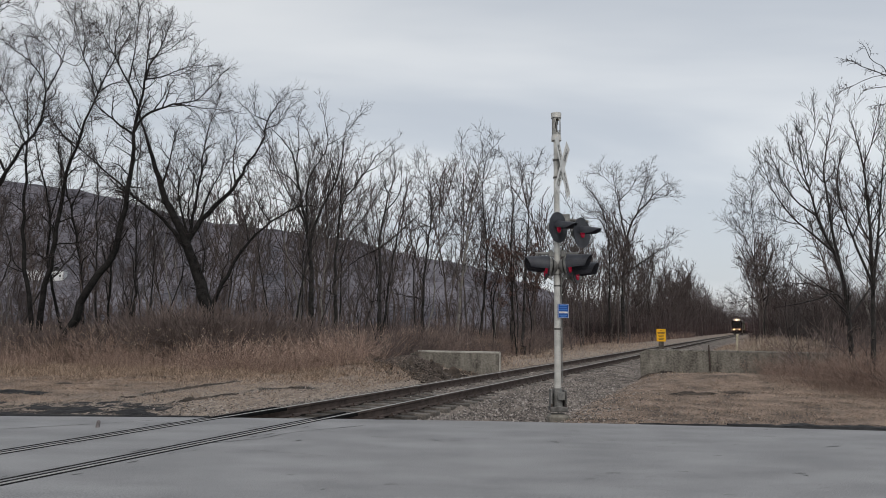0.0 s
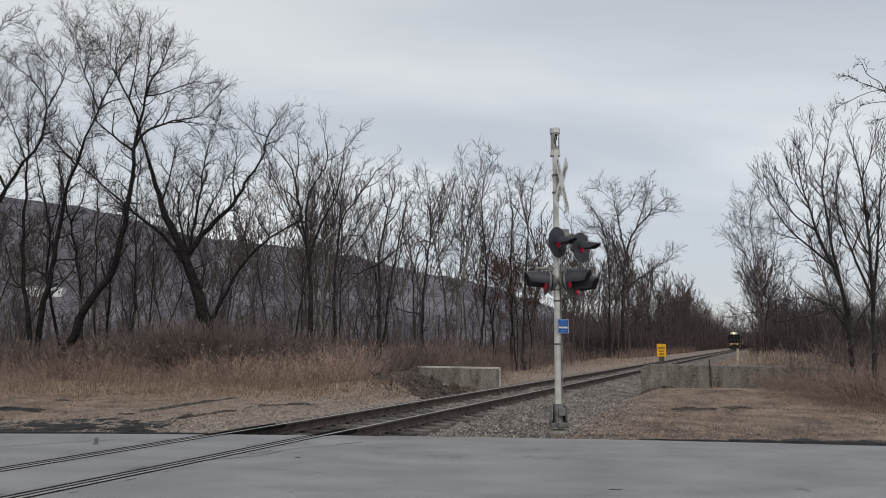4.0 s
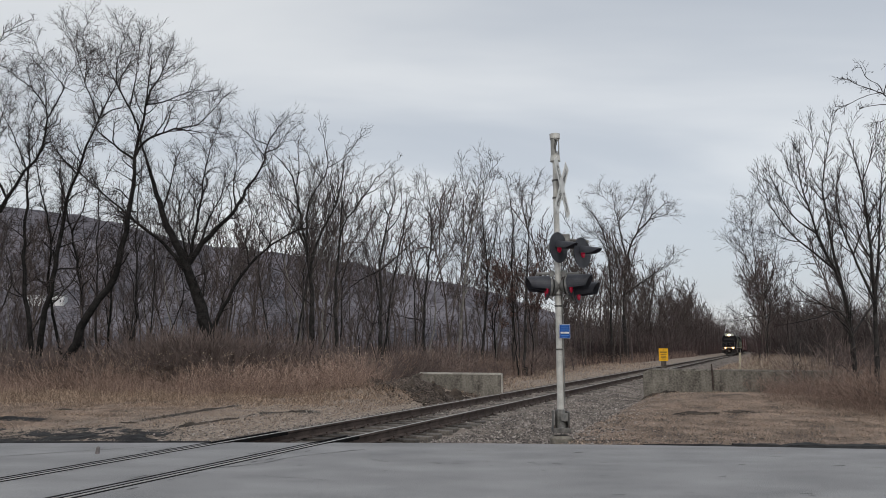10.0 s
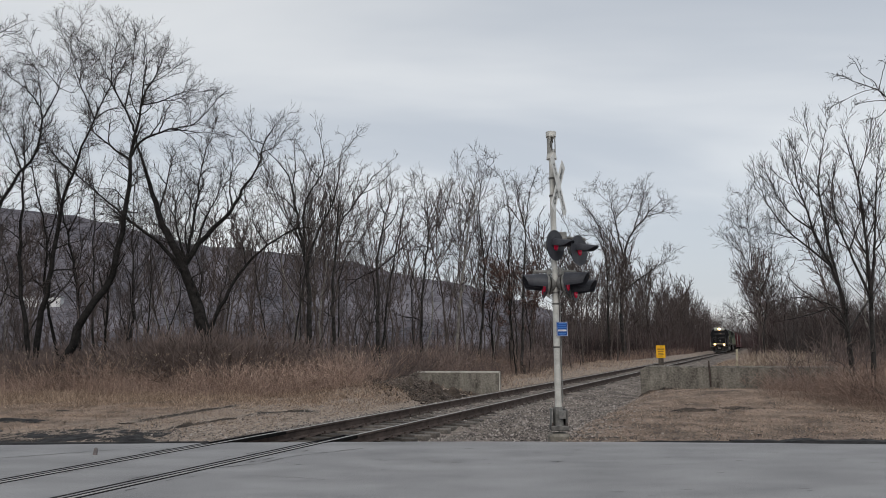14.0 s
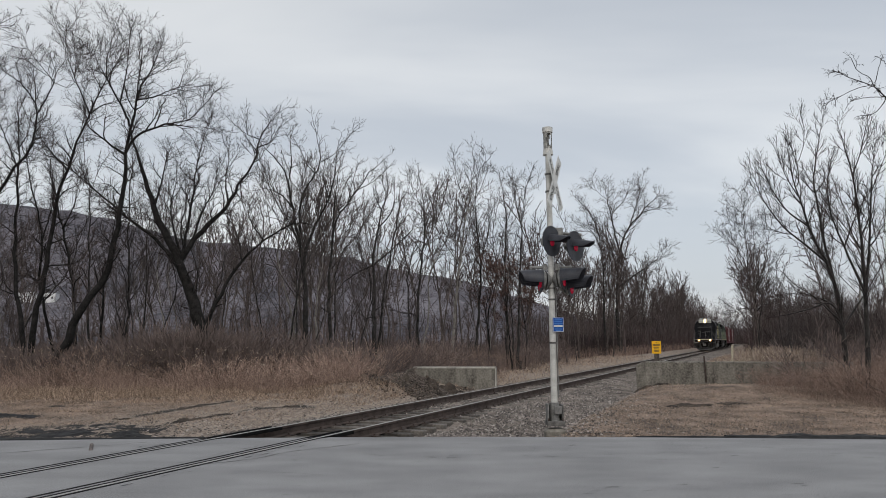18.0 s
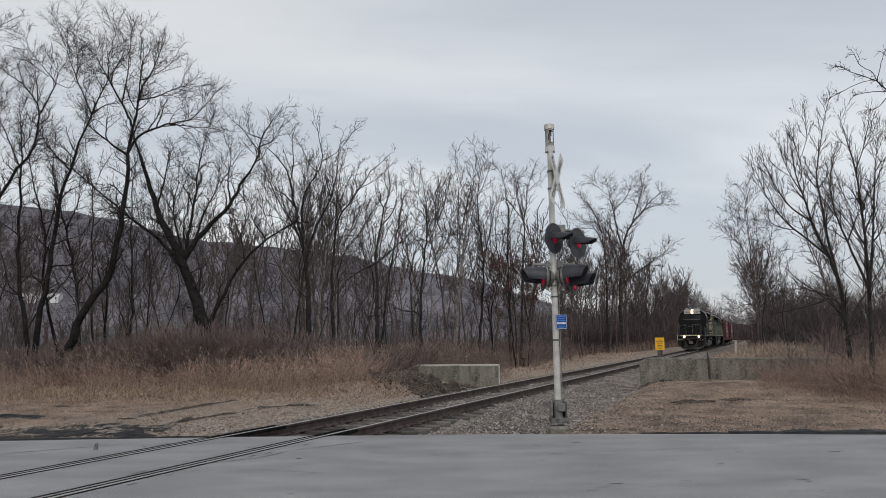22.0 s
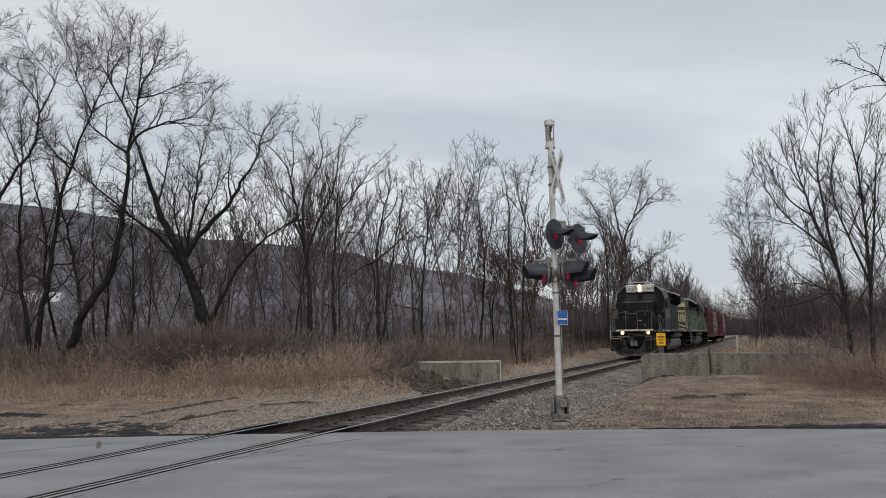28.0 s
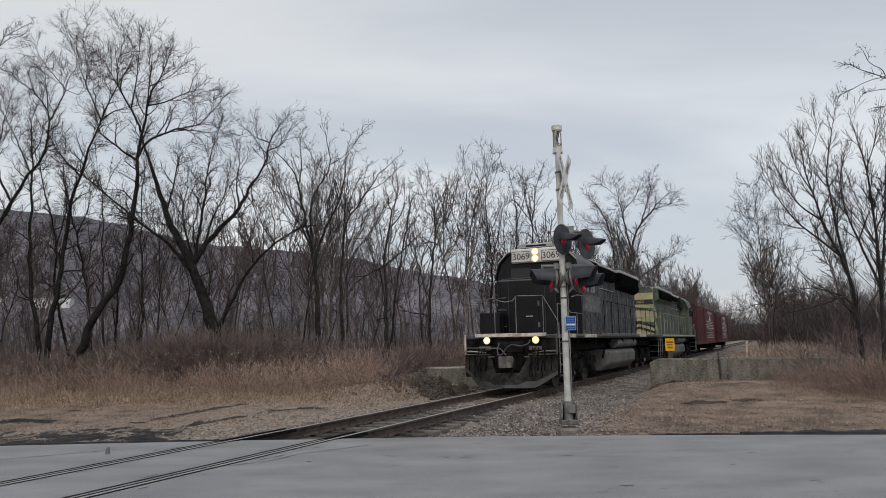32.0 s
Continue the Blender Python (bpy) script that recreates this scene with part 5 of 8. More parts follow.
        # rails round the nose platform
        pts = [(q * 1.5, yy(0.05), 2.62), (q * 1.5, yy(0.9), 2.62), (q * 1.5, yy(1.6), 2.4), (q * 1.5, yy(3.5), 2.4)]
        handrail(lo, pts, [(q * 1.5, yy(0.05), 2.62), (q * 1.5, yy(0.9), 2.62), (q * 1.5, yy(2.4), 2.4)], rail_mat, 1.70)
    f = yy(0.05)
    handrail(lo, [(-1.22, f, 2.78), (-0.52, f, 2.86), (-0.42, f, 2.78), (-0.15, f, 2.72), (0.08, f, 2.76), (0.2, f, 2.9), (1.05, f, 2.88), (1.5, f, 2.1)],
             [(-1.22, f, 2.78), (-0.52, f, 2.86), (0.18, f, 2.88), (1.05, f, 2.88)], rail_mat, 1.70)
    e = yy(19.9)
    handrail(lo, [(-1.5, e, 2.7), (1.5, e, 2.7)], [(x, e, 2.7) for x in (-1.2, -0.45, 0.45, 1.2)], rail_mat, 1.70)
    if lead:
        for xx in (-0.73, 0.85):
            dl = part("ditch_light", rod((xx, -0.02, 1.54), (xx, -0.15, 1.54), 0.115, 0.125, 18), M_UNDER, lo, "ditch light below the deck, lit")
            part("reflector", rod((xx, -0.148, 1.54), (xx, -0.156, 1.54), 0.112, seg=18), M_REFLECT, dl, "reflector, its lamplight put in as its own glow")
            part("lamp_glass", rod((xx, -0.155, 1.54), (xx, -0.162, 1.54), 0.066, seg=18), M_DITCH, dl, "glowing lamp")
        part("uncoupling_lever", bent([(-1.4, -0.16, 1.32), (-0.3, -0.16, 1.30), (-0.1, -0.2, 1.1)], 0.016, 6), M_HANDRAIL, lo)
        for q in (-1, 1):
            part("cab_grab_rail", bent([(q * 1.55, 1.6, 2.9), (q * 1.55, 2.4, 3.0), (q * 1.55, 3.3, 3.0)], 0.016, 6), rail_mat, lo)
    # tank, air reservoirs, trucks
    tank = part("fuel_tank", extrude([(-1.38, 0.55), (-1.38, 0.98), (-1.25, 1.12), (1.25, 1.12), (1.38, 0.98), (1.38, 0.55), (1.05, 0.27), (-1.05, 0.27)], "y", 7.5, 13.6, bevel=0.05), M_TANK, lo, "dusty dark grey fuel tank")
    for q in (-1, 1):
        part("air_reservoir", rod((q * 1.28, 9.2, 1.36), (q * 1.28, 13.6, 1.36), 0.2, seg=16), M_TANK, lo, "long round air tank")
        for y in (9.6, 11.2, 12.9):
            part("strap", rod((q * 1.28, y, 1.36), (q * 1.28, y + 0.05, 1.36), 0.207, seg=16), M_UNDER, lo)
        part("fuel_filler", rod((q * 1.3, 7.6, 0.98), (q * 1.44, 7.6, 1.02), 0.06, seg=10), M_HANDRAIL, tank)
        part("battery_box", box(min(q * 1.0, q * 1.5), max(q * 1.0, q * 1.5), *sorted((yy(C0 + .1), yy(C1 + .2))), 1.70, 2.35, 0.02), side, lo)
        part("piping", bent([(q * 1.3, 6.6, 1.3), (q * 1.34, 7.2, 1.22), (q * 1.2, 7.4, 0.8)], 0.04, 8), M_UNDER, lo)
    loco_truck(lo, 3.9)
    loco_truck(lo, L - 3.9)
    return lo


def boxcar(no):
    """A ribbed red boxcar; its own y axis runs backwards from the leading end."""
    L = 24.3
    bc = thing("boxcar", track_pose(200), "oxide-red ribbed boxcar with white stencilled lettering", "boxcar", "red boxcars of the train")
    body = part("car_body", box(-1.52, 1.52, 0.5, L - 0.5, 1.15, 4.28, 0.03), M_CARRED, bc)
    part("roof", extrude([(-1.56, 4.26), (0, 4.39), (1.56, 4.26), (1.56, 4.33), (0, 4.46), (-1.56, 4.33)], "y", 0.42, L - 0.42), M_CARRED, bc, "shallow ridged roof")
    for k in range(30):
        y = 0.55 + (L - 1.1) * k / 29
        for q in (-1, 1):
            if not (0.04 < k / 29 < 0.32 or 0.40 < k / 29 < 0.92):
                part("rib", box(min(q * 1.52, q * 1.58), max(q * 1.52, q * 1.58), y - 0.05, y + 0.05, 1.2, 4.24), M_CARRED, body)
    for q in (-1, 1):
        dr = part("sliding_door", box(min(q * 1.52, q * 1.60), max(q * 1.52, q * 1.60), L * 0.06, L * 0.30, 1.2, 4.18, 0.02), M_CARRED, bc, "wide sliding door")
        for k in range(8):
            y = L * 0.06 + L * 0.24 * (k + 0.5) / 8
            part("corrugation", box(min(q * 1.60, q * 1.63), max(q * 1.60, q * 1.63), y - 0.06, y + 0.06, 1.3, 3.9), M_CARRED, dr)
        part("side_sill", box(min(q * 1.40, q * 1.56), max(q * 1.40, q * 1.56), 0.9, L - 0.9, 0.92, 1.2), M_CARRED, bc)
        # plain bars stand in for lettering too small to read
        for y0, yl in ((L * 0.40, L * 0.52),):
            rng = random.Random(3)
            for z, h, f in ((4.10, 0.06, 0.30), (3.96, 0.09, 0.48), (3.82, 0.05, 0.26), (3.08, 0.08, 0.62), (2.93, 0.06, 0.50), (2.72, 0.08, 0.74), (2.56, 0.07, 0.66), (2.40, 0.08, 0.72), (2.24, 0.05, 0.40), (1.96, 0.06, 0.56), (1.80, 0.05, 0.34), (1.62, 0.07, 0.60), (1.46, 0.05, 0.66)):
                w = yl * f
                y = y0 + (yl - w) * 0.5 + yl * rng.uniform(-0.03, 0.03)
                end = y + w
                while y < end - 0.3:
                    word = min(rng.uniform(0.5, 1.7), end - y)
                    part("stencil", box(min(q * 1.52, q * 1.532), max(q * 1.52, q * 1.532), y, y + word, z, z + h), M_CARWHITE, body)
                    y += word + rng.uniform(0.22, 0.5)
            m = y0 + yl * 0.5
            part("emblem", extrude([(m - 1.5, 3.26), (m + 1.6, 3.26), (m + 1.5, 3.36), (m + 0.7, 3.40), (m + 0.5, 3.56), (m + 0.8, 3.72), (m - 0.3, 3.74), (m - 0.2, 3.58), (m - 0.6, 3.44), (m - 1.5, 3.34)], "x", *sorted((q * 1.52, q * 1.532))), M_CARWHITE, body, "plain white emblem")
    part("centre_sill", box(-0.3, 0.3, 0.2, L - 0.2, 0.75, 1.16), M_UNDER, bc)
    for y in (0.2, L - 0.2):
        part("coupler", box(-0.13, 0.13, y - 0.5, y + 0.5, 0.78, 1.0, 0.03), M_UNDER, bc)
    for y in (0.47, L - 0.5):
        ld = part("end_ladder", box(1.30, 1.34, y - 0.03, y + 0.03, 1.2, 4.1), M_CARRED, bc)
        for k in range(8):
            part("rung", box(1.34, 1.62, y - 0.02, y + 0.02, 1.3 + 0.4 * k, 1.33 + 0.4 * k), M_CARRED, ld)
    for yc in (2.6, L - 2.6):
        for y in (yc - 0.89, yc + 0.89):
            wheelset(bc, y, 0.419)
        bo = part("bolster", box(-1.2, 1.2, yc - 0.2, yc + 0.2, 0.5, 0.8, 0.03), M_UNDER, bc)
        for q in (-1, 1):
            part("side_frame", extrude([(yc - 1.2, 0.42), (yc - 1.1, 0.6), (yc - 0.4, 0.78), (yc + 0.4, 0.78), (yc + 1.1, 0.6), (yc + 1.2, 0.42), (yc + 0.7, 0.36), (yc + 0.4, 0.22), (yc - 0.4, 0.22), (yc - 0.7, 0.36)], "x", *sorted((q * 0.95, q * 1.1))), M_UNDER, bo)
    return bc


LEAD = locomotive(True)
SECOND = locomotive(False)
CAR_A = boxcar(0)
CAR_B = copy_thing(CAR_A, track_pose(220))
AXLES += [(o, o.location.y, 0.419) for o in CAR_B.children if o.name.startswith("wheelset")]
# ---- trees ----
def fork(rng, p, d, length, r, depth, segs, least, spread=1.0, lift=0.05):
    """A branch that wanders, forks at its end and forks again until it is a twig."""
    n = 2 if length < 0.45 else (3 if length < 1.1 else 5)
    step, r_end = length / n, max(least, r * 0.80)
    w = 0.10 if depth > 3 else 0.16
    for i in range(n):
        d = (d + Vector((rng.gauss(0, w), rng.gauss(0, w), rng.gauss(0, w) + lift))).normalized()
        q = p + d * step
        ra, rb = r + (r_end - r) * i / n, r + (r_end - r) * (i + 1) / n
        segs.append((p[:], q[:], ra, rb, 0 if ra > 0.045 else 1 if ra > 0.02 else 2 if ra > 0.015 else 3))
        p = q
        if depth > 1 and i < n - 1 and rng.random() < 0.30:
            side = d.cross(Vector((rng.gauss(0, 1), rng.gauss(0, 1), rng.gauss(0, 1)))).normalized()
            a = rng.uniform(0.5, 0.95)
            fork(rng, p, (d * math.cos(a) + side * math.sin(a)).normalized(), length * rng.uniform(0.45, 0.7), max(least, rb * rng.uniform(0.35, 0.55)), depth - 2, segs, least, spread, lift)
    if depth <= 0:
        return
    axis = d.cross(Vector((rng.gauss(0, 1), rng.gauss(0, 1), rng.gauss(0, 0.6)))).normalized()
    kids = [(rng.uniform(0.08, 0.32), 0.82, axis), (rng.uniform(0.40, 0.75) * spread, 0.60, -axis)]
    if rng.random() < 0.25:
        kids.append((rng.uniform(0.45, 0.8) * spread, 0.5, axis.cross(d)))
    for a, k, ax in kids:
        fork(rng, p, (d * math.cos(a) + ax * math.sin(a)).normalized(), max(0.16, length * rng.uniform(0.66, 0.92)), max(least, r_end * k), depth - 1, segs, least, spread, lift)


def smooth_line(pts, step):
    """A drawn line with its corners rounded off, as evenly spaced points."""
    pts = [Vector(p) for p in pts]
    for _ in range(2):
        fine = [pts[0]]
        for a, b in zip(pts, pts[1:]):
            fine += [a.lerp(b, 0.2), a.lerp(b, 0.8)]
        pts = fine + [pts[-1]]
    out = [pts[0]]
    for a, b in zip(pts, pts[1:]):
        n = max(1, int((b - a).length / step + 0.5))
        out += [a.lerp(b, (i + 1) / n) for i in range(n)]
    return out


def limb(r, lean, *places):
    """A leading limb: its thickness, how far its end leans away from the eye, and the places (x, z) that it passes."""
    n = len(places) - 1
    return r, [(x, lean * i / n, z) for i, (x, z) in enumerate(places)]


# how the side branches leave: angles, pull upwards, crookedness, and the share of each limb that stays bare
CROOKED = dict(angle=(0.55, 1.25), up=0.06, zig=0.22, bare=0.28)
SLENDER = dict(angle=(0.50, 1.10), up=0.09, zig=0.17, bare=0.36)
UPRIGHT = dict(angle=(0.40, 0.95), up=0.08, zig=0.075, bare=0.25)
DROOPING = dict(angle=(0.5, 1.1), up=0.0, zig=0.26, bare=0.62)


def ramify(seed, limbs, tip, reach, gap=0.40, style=CROOKED, levels=3):
    """Three orders of side branches on the leading limbs, each shorter and finer; rows of start, end and two radii."""
    rs = np.random.RandomState(seed)
    low, high = style["angle"]
    P, R, grown, girth = [], [], None, None
    for k, (r, line) in enumerate(limbs):
        r *= 0.78 if k == 0 else 0.6
        pts = np.array([p[:] for p in smooth_line(line, 0.12)])
        if grown is not None:
            near = np.linalg.norm(grown - pts[0], axis=1).argmin()
            r = min(r, 0.92 * girth[near])
            pts = pts + (grown[near] - pts[0]) * np.linspace(1, 0, len(pts))[:, None] ** 2
        at = np.linspace(0, len(pts) - 1, 26)
        i = np.minimum(at.astype(int), len(pts) - 2)
        w = (at - i)[:, None]
        line = pts[i] * (1 - w) + pts[i + 1] * w
        size = np.linalg.norm(line[-1] - line[0])
        line[1:-1] += rs.normal(0, 0.012 * style["zig"] * size, (24, 3))
        end = max(tip * 1.8, 0.07 * r)
        P.append(line)
        R.append(end + (r - end) * (1 - np.linspace(0, 1, 26)) ** (1.05 if k == 0 else 1.3))
        grown = line if grown is None else np.concatenate([grown, line])
        girth = R[0] if girth is None else np.concatenate([girth, R[-1]])
    P, R = np.array(P), np.array(R)
    rows = []
    for level in range(levels + 1):
        a, b = P[:, :-1].reshape(-1, 3), P[:, 1:].reshape(-1, 3)
        rows.append(np.concatenate([a, b, R[:, :-1].reshape(-1, 1), R[:, 1:].reshape(-1, 1)], axis=1))
        if level == levels:
            break
        size = np.linalg.norm(np.diff(P, axis=1), axis=2).sum(axis=1)
        bare = style["bare"] if level == 0 else 0.14
        short, fine = (1.0, 0.55, 0.28)[level], (1.0, 0.58, 0.42)[level]
        n = (size * (1 - bare) / (gap * fine) + rs.random_sample(len(P))).astype(int) + (2 if level < 2 else 1)
        src = np.repeat(np.arange(len(P)), n)
        rank = np.concatenate([np.arange(k) for k in n])
        f = bare + (1 - bare) * np.minimum(1.0, (rank + rs.random_sample(len(src)) * 1.2) / n[src]) ** 0.85
        at = f * (P.shape[1] - 1) * 0.9999
        i = at.astype(int)
        w = (at - i)[:, None]
        p = P[src, i] * (1 - w) + P[src, i + 1] * w
        t = P[src, i + 1] - P[src, i]
        t /= np.linalg.norm(t, axis=1, keepdims=True) + 1e-9
        rr = R[src, i] * (1 - w[:, 0]) + R[src, i + 1] * w[:, 0]
        e1 = np.cross(t, np.array([0.3, 0.9, 0.2]))
        e1 /= np.linalg.norm(e1, axis=1, keepdims=True) + 1e-9
        e2 = np.cross(t, e1)
        az = (rank * 2.4 + rs.normal(0, 0.6, len(src)) + src * 1.7)[:, None]
        ang = (rs.uniform(low, high, len(src)) * (1.1 - 0.55 * f))[:, None]
        d = t * np.cos(ang) + (e1 * np.cos(az) + e2 * np.sin(az)) * np.sin(ang)
        length = reach * short * (1.3 - 0.78 * f) * rs.uniform(0.45, 1.15, len(src))
        length = np.minimum(length, 0.75 * size[src])
        m = (7, 5, 3)[level]
        r0 = np.minimum(rr * 0.75, tip * (6.2, 2.8, 1.25)[level] * (length / (reach * short)) ** 0.6)
        r1 = np.minimum(r0, tip * (1.5, 1.0, 0.6)[level])
        path, rad = [p], [r0]
        for j in range(m):
            d = d + rs.normal(0, style["zig"], d.shape)
            d[:, 2] += style["up"]
            d /= np.linalg.norm(d, axis=1, keepdims=True)
            p = p + d * (length / m)[:, None]
            path.append(p)
            rad.append(r0 + (r1 - r0) * (j + 1) / m)
        P, R = np.stack(path, axis=1), np.stack(rad, axis=1)
    return np.concatenate(rows)


def slivers(rows):
    """The finest twigs as narrow four-cornered slivers."""
    r = np.random.RandomState(len(rows))
    p0, p1, w0, w1 = rows[:, :3], rows[:, 3:6], 1.15 * rows[:, 6:7], 1.15 * rows[:, 7:8]
    e = np.cross(p1 - p0, r.normal(0, 1, (len(rows), 3)))
    e /= np.maximum(np.linalg.norm(e, axis=1, keepdims=True), 1e-6)
    v = np.stack([p0 - e * w0, p0 + e * w0, p1 + e * w1, p1 - e * w1], axis=1).reshape(-1, 3)
    return v, np.arange(len(rows) * 4).reshape(-1, 4)


def strips(segs):
    return slivers(np.array([(*s[0], *s[1], s[2], s[3]) for s in segs]))


def add_tubes(me, rows, mat):
    """One mesh of an older mesh's four-sided faces and slivers."""
    n = len(me.vertices)
    co, li = np.empty(n * 3, dtype=np.float32), np.empty(len(me.loops), dtype=np.int32)
    me.vertices.foreach_get("co", co)
    me.loops.foreach_get("vertex_index", li)
    v, f = slivers(rows)
    return raw_mesh(me.name, np.concatenate([co.reshape(-1, 3), v]), np.concatenate([li.reshape(-1, 4), f + n]), mat)


def twig_mesh(name, segs, fine, mat):
    """Round twigs and the finest slivers in one mesh."""
    return add_tubes(tubes(name, segs, mat, 3), np.array([(*s[0], *s[1], s[2], s[3]) for s in fine]), mat)


def build_tree(name, rows, tip, bark, twig, m, label, category="tree", group="bare trees beyond the road"):
    tr = thing(name, m, label, category, group)
    r = rows[:, 6]
    thick, fine = rows[r > tip * 3.6], rows[r <= tip * 1.25]
    thin = rows[(r <= tip * 3.6) & (r > tip * 1.25)]
    # lap the pieces over one another, so that bends stay closed
    d = thick[:, 3:6] - thick[:, :3]
    d /= np.linalg.norm(d, axis=1, keepdims=True) + 1e-9
    me = tubes("trunk", [(a, b, s, e) for a, b, s, e in zip(thick[:, :3] - d * thick[:, 6:7] * 0.3, thick[:, 3:6] + d * thick[:, 7:8] * 0.3, thick[:, 6], thick[:, 7])], bark, 7)
    me.shade_smooth()
    new("trunk", me).parent = tr
    me = tubes("crown", [(a[:3], a[3:6], a[6], a[7]) for a in thin], twig, 3)
    new("crown", add_tubes(me, fine, twig)).parent = tr
    return tr


def hero_tree(seed, x, y, reach, tip, *limbs, label="tall leafless tree with dark forked limbs", style=CROOKED, bark=None):
    r = limbs[0][0]
    foot = Vector(limbs[0][1][1]) - Vector(limbs[0][1][0])
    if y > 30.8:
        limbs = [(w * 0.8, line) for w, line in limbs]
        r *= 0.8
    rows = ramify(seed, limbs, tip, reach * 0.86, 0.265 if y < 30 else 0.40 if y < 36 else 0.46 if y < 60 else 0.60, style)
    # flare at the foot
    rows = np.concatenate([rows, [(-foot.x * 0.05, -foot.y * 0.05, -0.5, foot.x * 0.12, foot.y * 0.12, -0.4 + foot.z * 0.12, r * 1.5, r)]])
    # beyond 30 m the greyer bark and twigs carry the haze
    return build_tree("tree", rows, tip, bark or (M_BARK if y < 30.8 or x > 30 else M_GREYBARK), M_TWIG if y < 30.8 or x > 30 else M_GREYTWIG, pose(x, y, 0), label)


hero_tree(79, -17.34, 24, 0.9, 0.005,
          limb(0.116, 0, (0.04, -0.40), (-0.15, 7.55), (0.42, 11.05), (1.11, 12.49), (1.88, 13.12), (2.35, 13.29)),
          limb(0.058, 0.1, (1.07, 12.45), (1.66, 12.85), (2.09, 12.74)),
          limb(0.058, 0.3, (0.42, 11.05), (0.92, 11.64), (1.44, 11.55)))
hero_tree(51, -14.32, 27, 1.75, 0.005,
          limb(0.240, 0, (-0.52, -0.40), (0.31, 2.03), (0.63, 2.77), (1.33, 3.76), (1.73, 4.90), (1.85, 6.01), (1.97, 7.13), (2.11, 8.26), (2.03, 8.95), (2.21, 10.21), (2.37, 11.12), (2.54, 11.78), (2.85, 12.48), (3.16, 13.26)),
          limb(0.152, -0.6, (2.18, 9.98), (1.82, 10.81), (1.43, 11.47), (1.25, 11.90), (1.22, 12.56), (1.48, 13.53), (1.66, 14.07)),
          limb(0.131, 0.1, (2.37, 11.07), (2.39, 12.33), (2.45, 13.23), (2.21, 14.11)),
          limb(0.131, -0.3, (2.10, 8.81), (2.32, 9.39), (2.77, 9.74), (3.62, 10.06), (4.53, 10.20), (5.02, 10.69), (5.46, 11.23)),
          limb(0.057, 0.2, (3.52, 10.09), (4.22, 10.06), (4.76, 9.98), (5.25, 10.09)),
          limb(0.076, 0.3, (2.40, 11.07), (3.14, 11.29), (3.65, 11.65), (4.40, 11.88)),
          limb(0.098, -1.0, (2.09, 8.67), (1.60, 9.06), (1.15, 9.49), (0.88, 9.73), (0.73, 10.46)),
          limb(0.087, -1.1, (1.68, 10.98), (2.02, 12.01), (2.23, 12.72), (2.44, 13.48)),
          limb(0.065, 0.7, (2.63, 11.96), (3.10, 12.45), (3.45, 13.08)),
          limb(0.065, -0.5, (1.09, 11.97), (0.74, 12.70), (0.66, 13.41)))
hero_tree(53, -16.0, 28, 1.6, 0.005,
          limb(0.181, 0, (-0.15, -0.40), (0.09, 3.23), (0.27, 4.36), (0.41, 5.61), (0.58, 7.35), (0.79, 8.29), (1.00, 9.00), (1.38, 10.04), (1.64, 10.83), (1.89, 11.68), (2.18, 12.36), (2.58, 12.90), (2.87, 13.54)),
          limb(0.113, -0.6, (1.54, 10.57), (1.32, 11.40), (1.03, 12.23), (0.72, 13.32), (0.45, 14.17), (0.25, 14.80)),
          limb(0.090, 1.1, (0.90, 12.32), (0.76, 13.38), (0.30, 14.68), (0.29, 15.83)),
          limb(0.102, -0.1, (1.58, 10.62), (2.08, 11.13), (2.74, 11.31), (3.62, 11.63)),
          limb(0.079, 0.7, (0.93, 8.62), (0.24, 9.18), (-0.44, 9.85), (-0.91, 10.61)),
          limb(0.079, -0.1, (1.94, 11.73), (1.68, 12.59), (1.47, 13.43)),
          limb(0.059, 0.3, (1.31, 11.34), (1.30, 12.18), (1.60, 12.60)))
hero_tree(54, -18.07, 26.5, 1.6, 0.005,
          limb(0.171, 0, (-0.16, -0.40), (0.29, 5.31), (1.12, 7.17), (1.82, 8.30), (2.42, 9.19), (2.54, 9.92), (2.44, 10.51), (2.27, 11.06), (1.95, 11.45), (1.44, 11.89), (0.93, 12.18)),
          limb(0.107, -0.8, (2.55, 10.14), (2.91, 10.83), (3.23, 11.41), (3.16, 11.64), (2.72, 12.18), (2.32, 12.72), (2.15, 13.25)),
          limb(0.075, 0.3, (3.08, 11.51), (3.10, 12.18), (3.33, 12.62), (3.37, 13.32)),
          limb(0.075, 0.8, (3.08, 11.51), (3.50, 11.43), (3.67, 11.99), (3.55, 12.81)),
          limb(0.085, 0.1, (1.12, 7.17), (0.55, 8.18), (0.47, 9.54), (0.69, 10.91), (0.89, 11.84)),
          limb(0.064, 0.5, (2.29, 11.06), (2.14, 11.89), (1.71, 12.70)))
hero_tree(55, -16.18, 27.5, 1.5, 0.005,
          limb(0.144, 0, (0.48, -0.40), (-0.34, 3.65), (-0.53, 5.10), (-0.52, 6.57), (-0.58, 8.41), (-0.60, 9.30), (-0.81, 10.40), (-0.72, 11.11), (-0.52, 11.52)),
          limb(0.089, 0.4, (-0.67, 8.41), (-1.17, 9.49), (-1.67, 10.47), (-2.20, 11.23), (-2.47, 12.11)),
          limb(0.067, -1.0, (-0.60, 9.30), (0.02, 9.78), (0.32, 10.30)))
